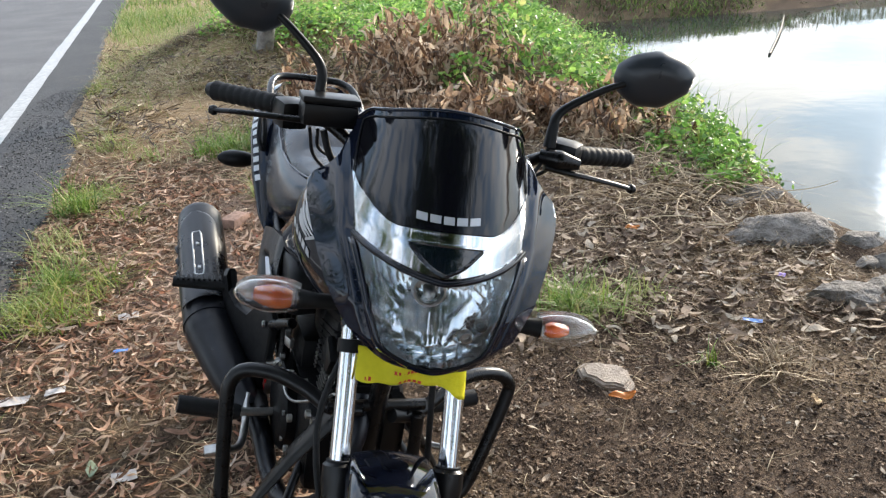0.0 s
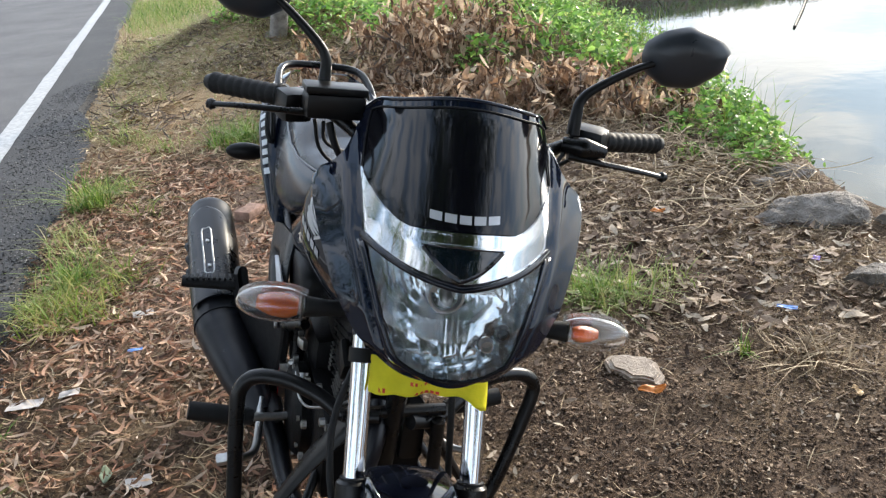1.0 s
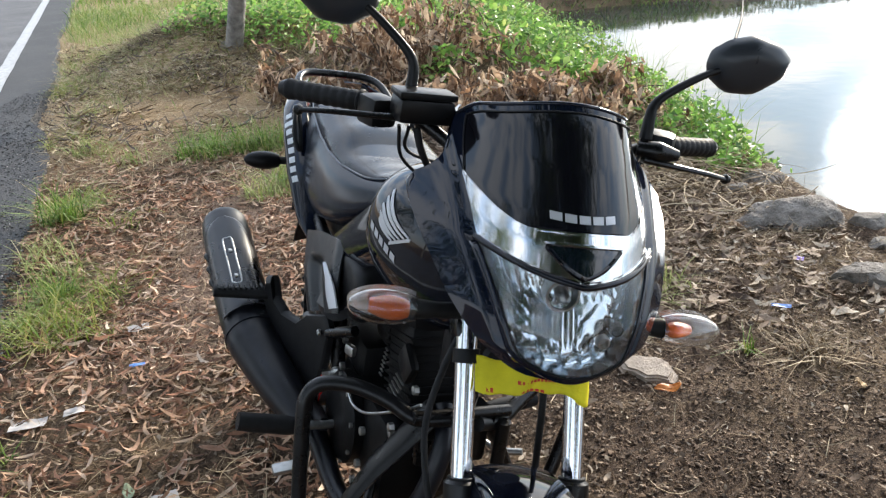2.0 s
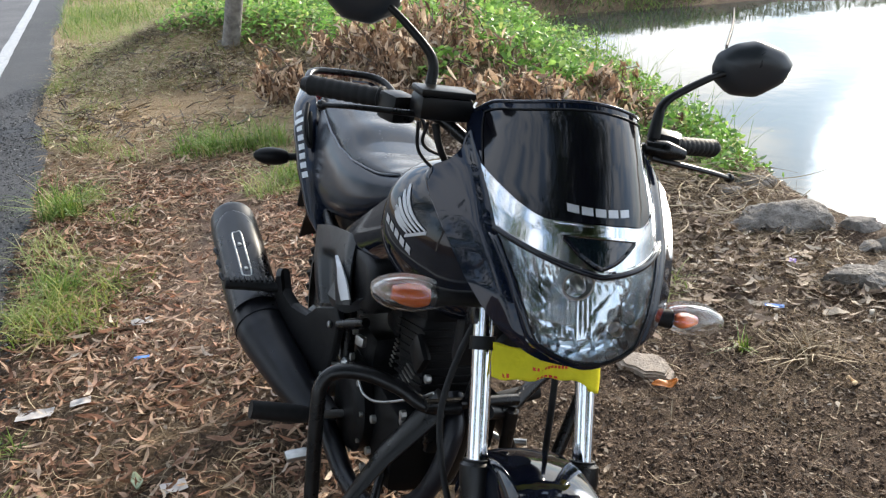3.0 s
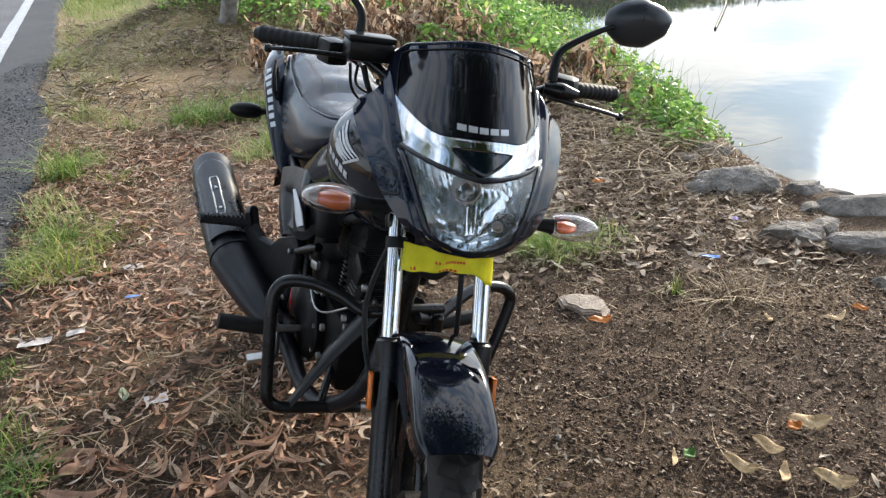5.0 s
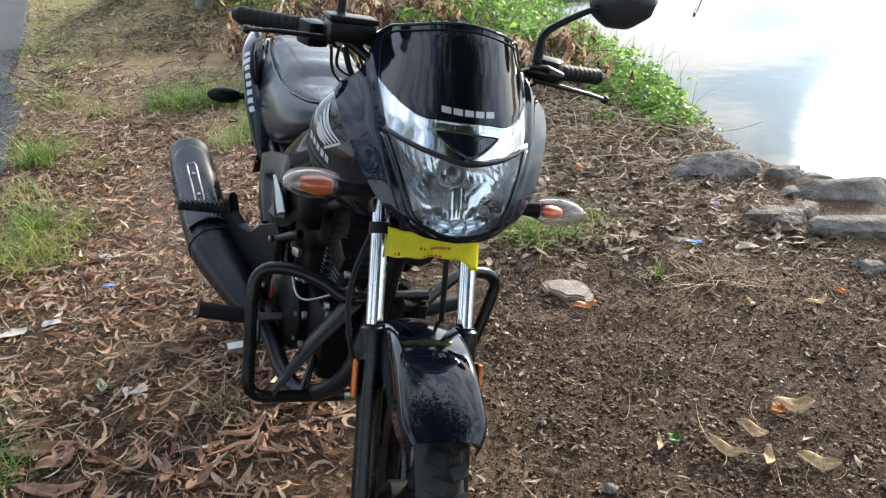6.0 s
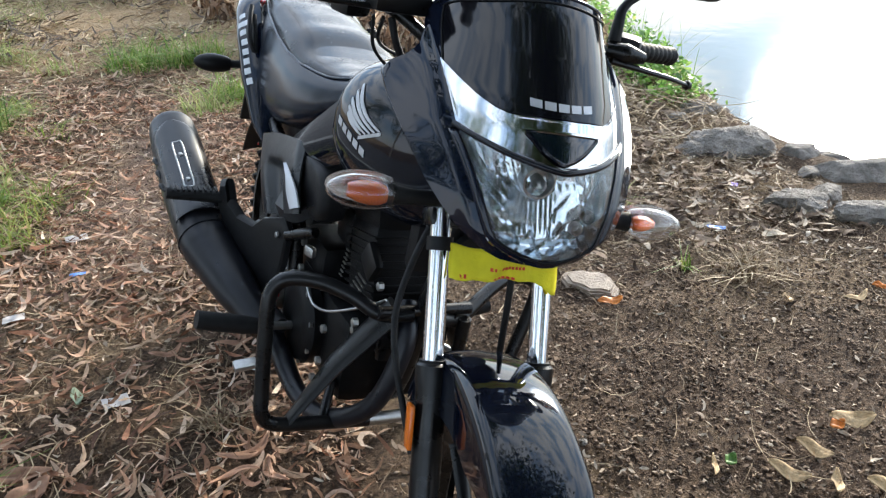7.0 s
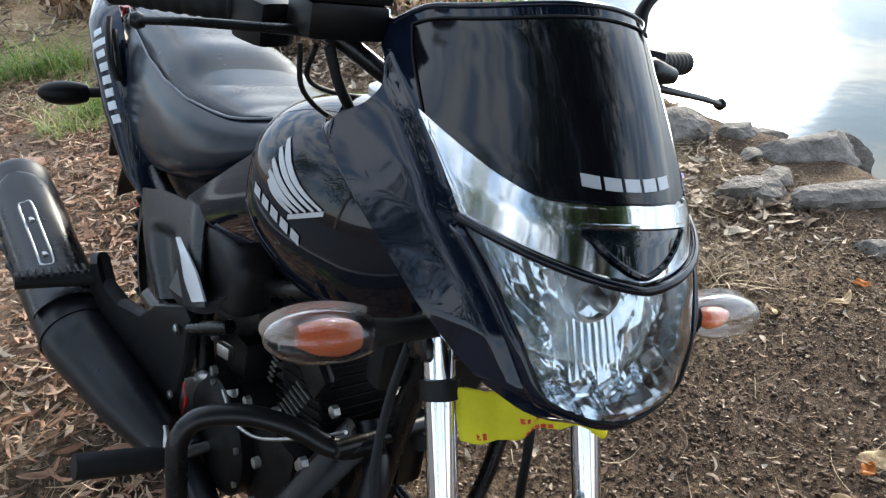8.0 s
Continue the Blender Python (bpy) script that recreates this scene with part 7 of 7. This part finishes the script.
def crumpled(x, y, yaw, sx, sy, mat, label, name, seed):
    rows = []
    for i in np.linspace(-0.5, 0.5, 9):
        rows.append([(sx * i, sy * j, 0.006 + 0.16 * sy * noise.noise(Vector((i * 3 + seed, j * 3, seed)))) for j in np.linspace(-0.5, 0.5, 7)])
    low = min(p[2] for r in rows for p in r)
    rows = [[(p[0], p[1], p[2] - low) for p in r] for r in rows]
    thing(name, sheet(rows, 0.0006, True), mat, label, "litter", "bits of litter", m=pose(x, y, float(ground_z(x, y)) + 0.012, 0, 0, yaw), sharp=30)


def build_small():
    for args in [(0.70, 1.25, -42, 0.095, 0.034, 0.5, 0.25, PALE_LEAF), (0.80, 1.31, -50, 0.085, 0.036, -0.4, 0.3, PALE_LEAF), (0.955, 1.40, -8, 0.115, 0.045, 0.5, 0.2, PALE_LEAF), (0.79, 1.20, 60, 0.075, 0.03, 0.4, 0.3, PALE_LEAF),
                 (0.90, 1.17, -30, 0.10, 0.04, 0.5, 0.2, PALE_LEAF), (1.31, 1.92, 15, 0.10, 0.022, 1.5, 0.15, PALE_LEAF), (0.55, 1.30, 70, 0.07, 0.016, 0.6, 0.2, PALE_LEAF),
                 (1.09, 1.95, 80, 0.05, 0.03, 0.2, 0.1, PALE_LEAF), (1.40, 1.62, -20, 0.07, 0.03, 0.3, 0.1, PALE_LEAF)]:
        one_leaf(*args, "pale curled dry leaf lying on the soil")
    for args in [(0.905, 1.385, 20, 0.05, 0.03, 0.3, 0.2), (0.535, 2.005, 8, 0.085, 0.030, 0.4, 0.15), (1.43, 1.985, -20, 0.05, 0.025, 0.2, 0.1), (0.87, 3.35, 10, 0.07, 0.03, 0.2, 0.1)]:
        one_leaf(*args, ORANGE_LEAF, "orange fallen leaf lying on the soil")
    for args in [(-0.52, 1.50, 30, 0.14, 0.022, 2.3, 0.1), (-0.56, 1.44, 200, 0.12, 0.03, 1.8, 0.15), (-0.47, 1.42, 120, 0.10, 0.028, -1.8, 0.2), (-1.05, 1.50, 10, 0.17, 0.035, -0.9, 0.2), (-1.00, 1.44, 40, 0.10, 0.045, 0.5, 0.2), (-0.98, 1.33, -5, 0.18, 0.03, 0.7, 0.15),
                 (-0.87, 1.86, 70, 0.10, 0.022, 0.9, 0.2), (-0.78, 1.93, 20, 0.09, 0.02, 1.9, 0.2), (-0.60, 1.97, 5, 0.11, 0.018, 0.3, 0.1), (-0.9, 2.3, 150, 0.10, 0.02, 1.2, 0.2), (-0.7, 1.35, 95, 0.09, 0.03, 0.8, 0.3), (-0.62, 1.32, 60, 0.10, 0.03, -0.8, 0.3)]:
        one_leaf(*args, material("curled tan leaf", (0.36, 0.20, 0.125), 0.6, grain=0.3, grain_scale=50, translucent=0.1), "curled tan sickle-shaped dry leaf lying on the litter")
    one_leaf(0.59, 1.31, 40, 0.045, 0.03, 0.2, 0.3, GREEN_LEAF, "small fresh green leaf lying on the soil")
    one_leaf(-0.985, 1.78, 110, 0.075, 0.032, 0.3, 0.1, material("grey green leaf", (0.25, 0.30, 0.19), 0.6, grain=0.2), "fading grey-green leaf lying on the litter")
    crumpled(-1.385, 2.13, 8, 0.105, 0.05, PAPER, "crumpled white and red wrapper lying on the litter", "paper_scrap", 1.3)
    crumpled(-1.265, 2.18, 15, 0.06, 0.038, PAPER, "small torn scrap of white paper on the litter", "paper_scrap", 4.1)
    crumpled(-1.215, 2.70, 20, 0.075, 0.045, PAPER, "small torn scrap of white paper on the litter", "paper_scrap", 7.7)
    crumpled(-0.875, 1.735, 25, 0.065, 0.045, PAPER, "crumpled thin white plastic scrap on the litter", "plastic_scrap", 9.2)
    crumpled(-1.14, 2.42, 10, 0.05, 0.02, BLUE_FOIL, "small blue wrapper scrap on the litter", "wrapper", 2.9)
    crumpled(1.085, 2.44, -25, 0.065, 0.022, BLUE_FOIL, "small blue wrapper on the soil", "wrapper", 5.5)
    crumpled(1.33, 2.80, 60, 0.04, 0.03, PURPLE_FOIL, "small purple wrapper on the soil", "wrapper", 6.1)
    a, b = Vector((4.03, 9.79, WATER_Z + 0.012)), Vector((5.50, 13.0, WATER_Z + 0.03))
    thing("pole", tube([a, a.lerp(b, 0.5) + Vector((0.03, 0, 0.01)), b], [0.017, 0.015, 0.010], 8, 4), DARK_WOOD, "thin dark pole floating on the pond", "pole")


def build_tree(x, y, height, girth, crown_r, crown_z, clumps, leaves, seed, label, low=1.2, spread=0.17):
    """A tapered trunk with limbs and a crown of many small leaves."""
    rng = np.random.default_rng(seed)
    z0 = float(ground_z(x, y)) - 0.05
    root = new("tree")
    root.location = (x, y, z0)
    tagged(root, label, "tree", "roadside trees")
    lean = rng.normal(0, 0.12, 2) * (0 if low > 2 else 1)
    top = np.array([lean[0] * height, lean[1] * height, height * 0.9])
    trunk = [np.array([0, 0, 0]), np.array([lean[0], lean[1], 0.5]) * 0.6, top * 0.5 + rng.normal(0, 0.08, 3), top]
    shapes = [tube(trunk, [girth * 1.25, girth, girth * 0.7, girth * 0.2], 12, 6)]
    pos = []
    for k in range(clumps):
        t = crown_z / height + (0.95 - crown_z / height) * rng.random()
        start = top * t
        a = rng.random() * 6.28
        r = crown_r * (0.35 + 0.65 * rng.random()) * (1.1 - 0.5 * t)
        end = start + np.array([r * math.cos(a), r * math.sin(a), 0.25 * crown_r * rng.normal(0.4, 0.7)])
        end[2] = max(end[2], low + 0.2)
        if k < clumps * 0.6:
            shapes.append(tube([start, (start + end) / 2 + (0, 0, 0.1 * r), end], [girth * 0.28, girth * 0.16, girth * 0.05], 6, 3))
        m = leaves // clumps
        pos.append(end + rng.normal(0, 1, (m, 3)) * crown_r * np.array([spread, spread, 0.7 * spread]))
    part("trunk", join(*shapes), PALE_BARK, root, "pale grey trunk and limbs")
    pos = np.concatenate(pos)
    pos = pos[pos[:, 2] > low]
    n = len(pos)
    v, f = strips(n, 3, uni(n, 0.10, 0.22), uni(n, 0.05, 0.10), RNG.normal(0, 0.2, n), RNG.normal(0, 0.2, n), RNG.normal(0, 0.3, n))
    v = turned(v, uni(n, 0, 6.3), RNG.normal(0, 0.8, n), RNG.normal(0, 0.8, n))
    V, F = scatter(v, f, pos)
    ob = fast_mesh("crown", V, F, TREE_LEAF)
    ob.parent = root
    tagged(ob, "green leafy crown", kind="stuff")


TREE_LEAF = material("tree foliage", rough=0.5, random_stops=[(0.0, (0.02, 0.045, 0.01)), (0.5, (0.045, 0.09, 0.02)), (1.0, (0.09, 0.15, 0.035))], island=True, translucent=0.25)

build_stones()
build_small()
build_brush(0.72, 5.50, 0.46, 0.24, 26, 34, "withered brown cut branches heaped beside the bank")
build_brush(0.12, 6.45, 0.58, 0.42, 34, 34, "tall heap of withered brown cut branches")
build_brush(0.50, 7.9, 0.26, 0.62, 16, 34, "upright stack of withered brown leaves")
build_brush(-0.30, 6.02, 0.36, 0.14, 20, 30, "flattened heap of withered brown branches")
build_brush(-0.45, 7.0, 0.60, 0.30, 26, 30, "low heap of withered brown cut branches")
build_brush(1.05, 4.95, 0.35, 0.14, 16, 22, "flattened withered branches and dry leaves")
build_brush(-1.12, 6.30, 0.26, 0.26, 14, 26, "small heap of withered brown leaves on dry grass")
build_brush(-0.15, 5.60, 0.45, 0.16, 22, 26, "flattened withered branches and dry leaves")
build_brush(0.35, 5.25, 0.40, 0.20, 22, 28, "withered brown cut branches heaped beside the bank")
build_brush(0.95, 5.15, 0.42, 0.26, 26, 30, "withered brown cut branches heaped beside the bank")
build_litter()
build_verge_litter()
build_gravel()
build_grit()
build_straw()
build_vines()
build_grass()
build_far_bank()
build_weeds()
build_tree(-1.80, 8.05, 9.5, 0.082, 1.8, 7.0, 16, 2600, 3, "slender roadside tree standing in green weeds")
build_tree(0.62, -2.7, 7.5, 0.22, 5.2, 3.6, 95, 46000, 21, "large shade tree spreading over the roadside", 3.4, 0.105)
build_tree(-6.8, -4.5, 7.5, 0.16, 2.6, 2.2, 26, 5200, 11, "leafy roadside tree beside the asphalt road")
build_tree(1.8, -6.5, 8.0, 0.18, 2.8, 2.2, 28, 5600, 12, "leafy roadside tree beside the pond")
build_tree(4.8, -7.0, 7.0, 0.15, 2.4, 2.0, 24, 4800, 13, "leafy roadside tree beside the pond")
build_tree(-8.9, 1.5, 8.0, 0.18, 2.8, 2.4, 26, 5200, 14, "leafy tree across the asphalt road")
build_tree(-10.9, 7.5, 8.0, 0.18, 2.8, 2.4, 26, 5200, 15, "leafy tree across the asphalt road")
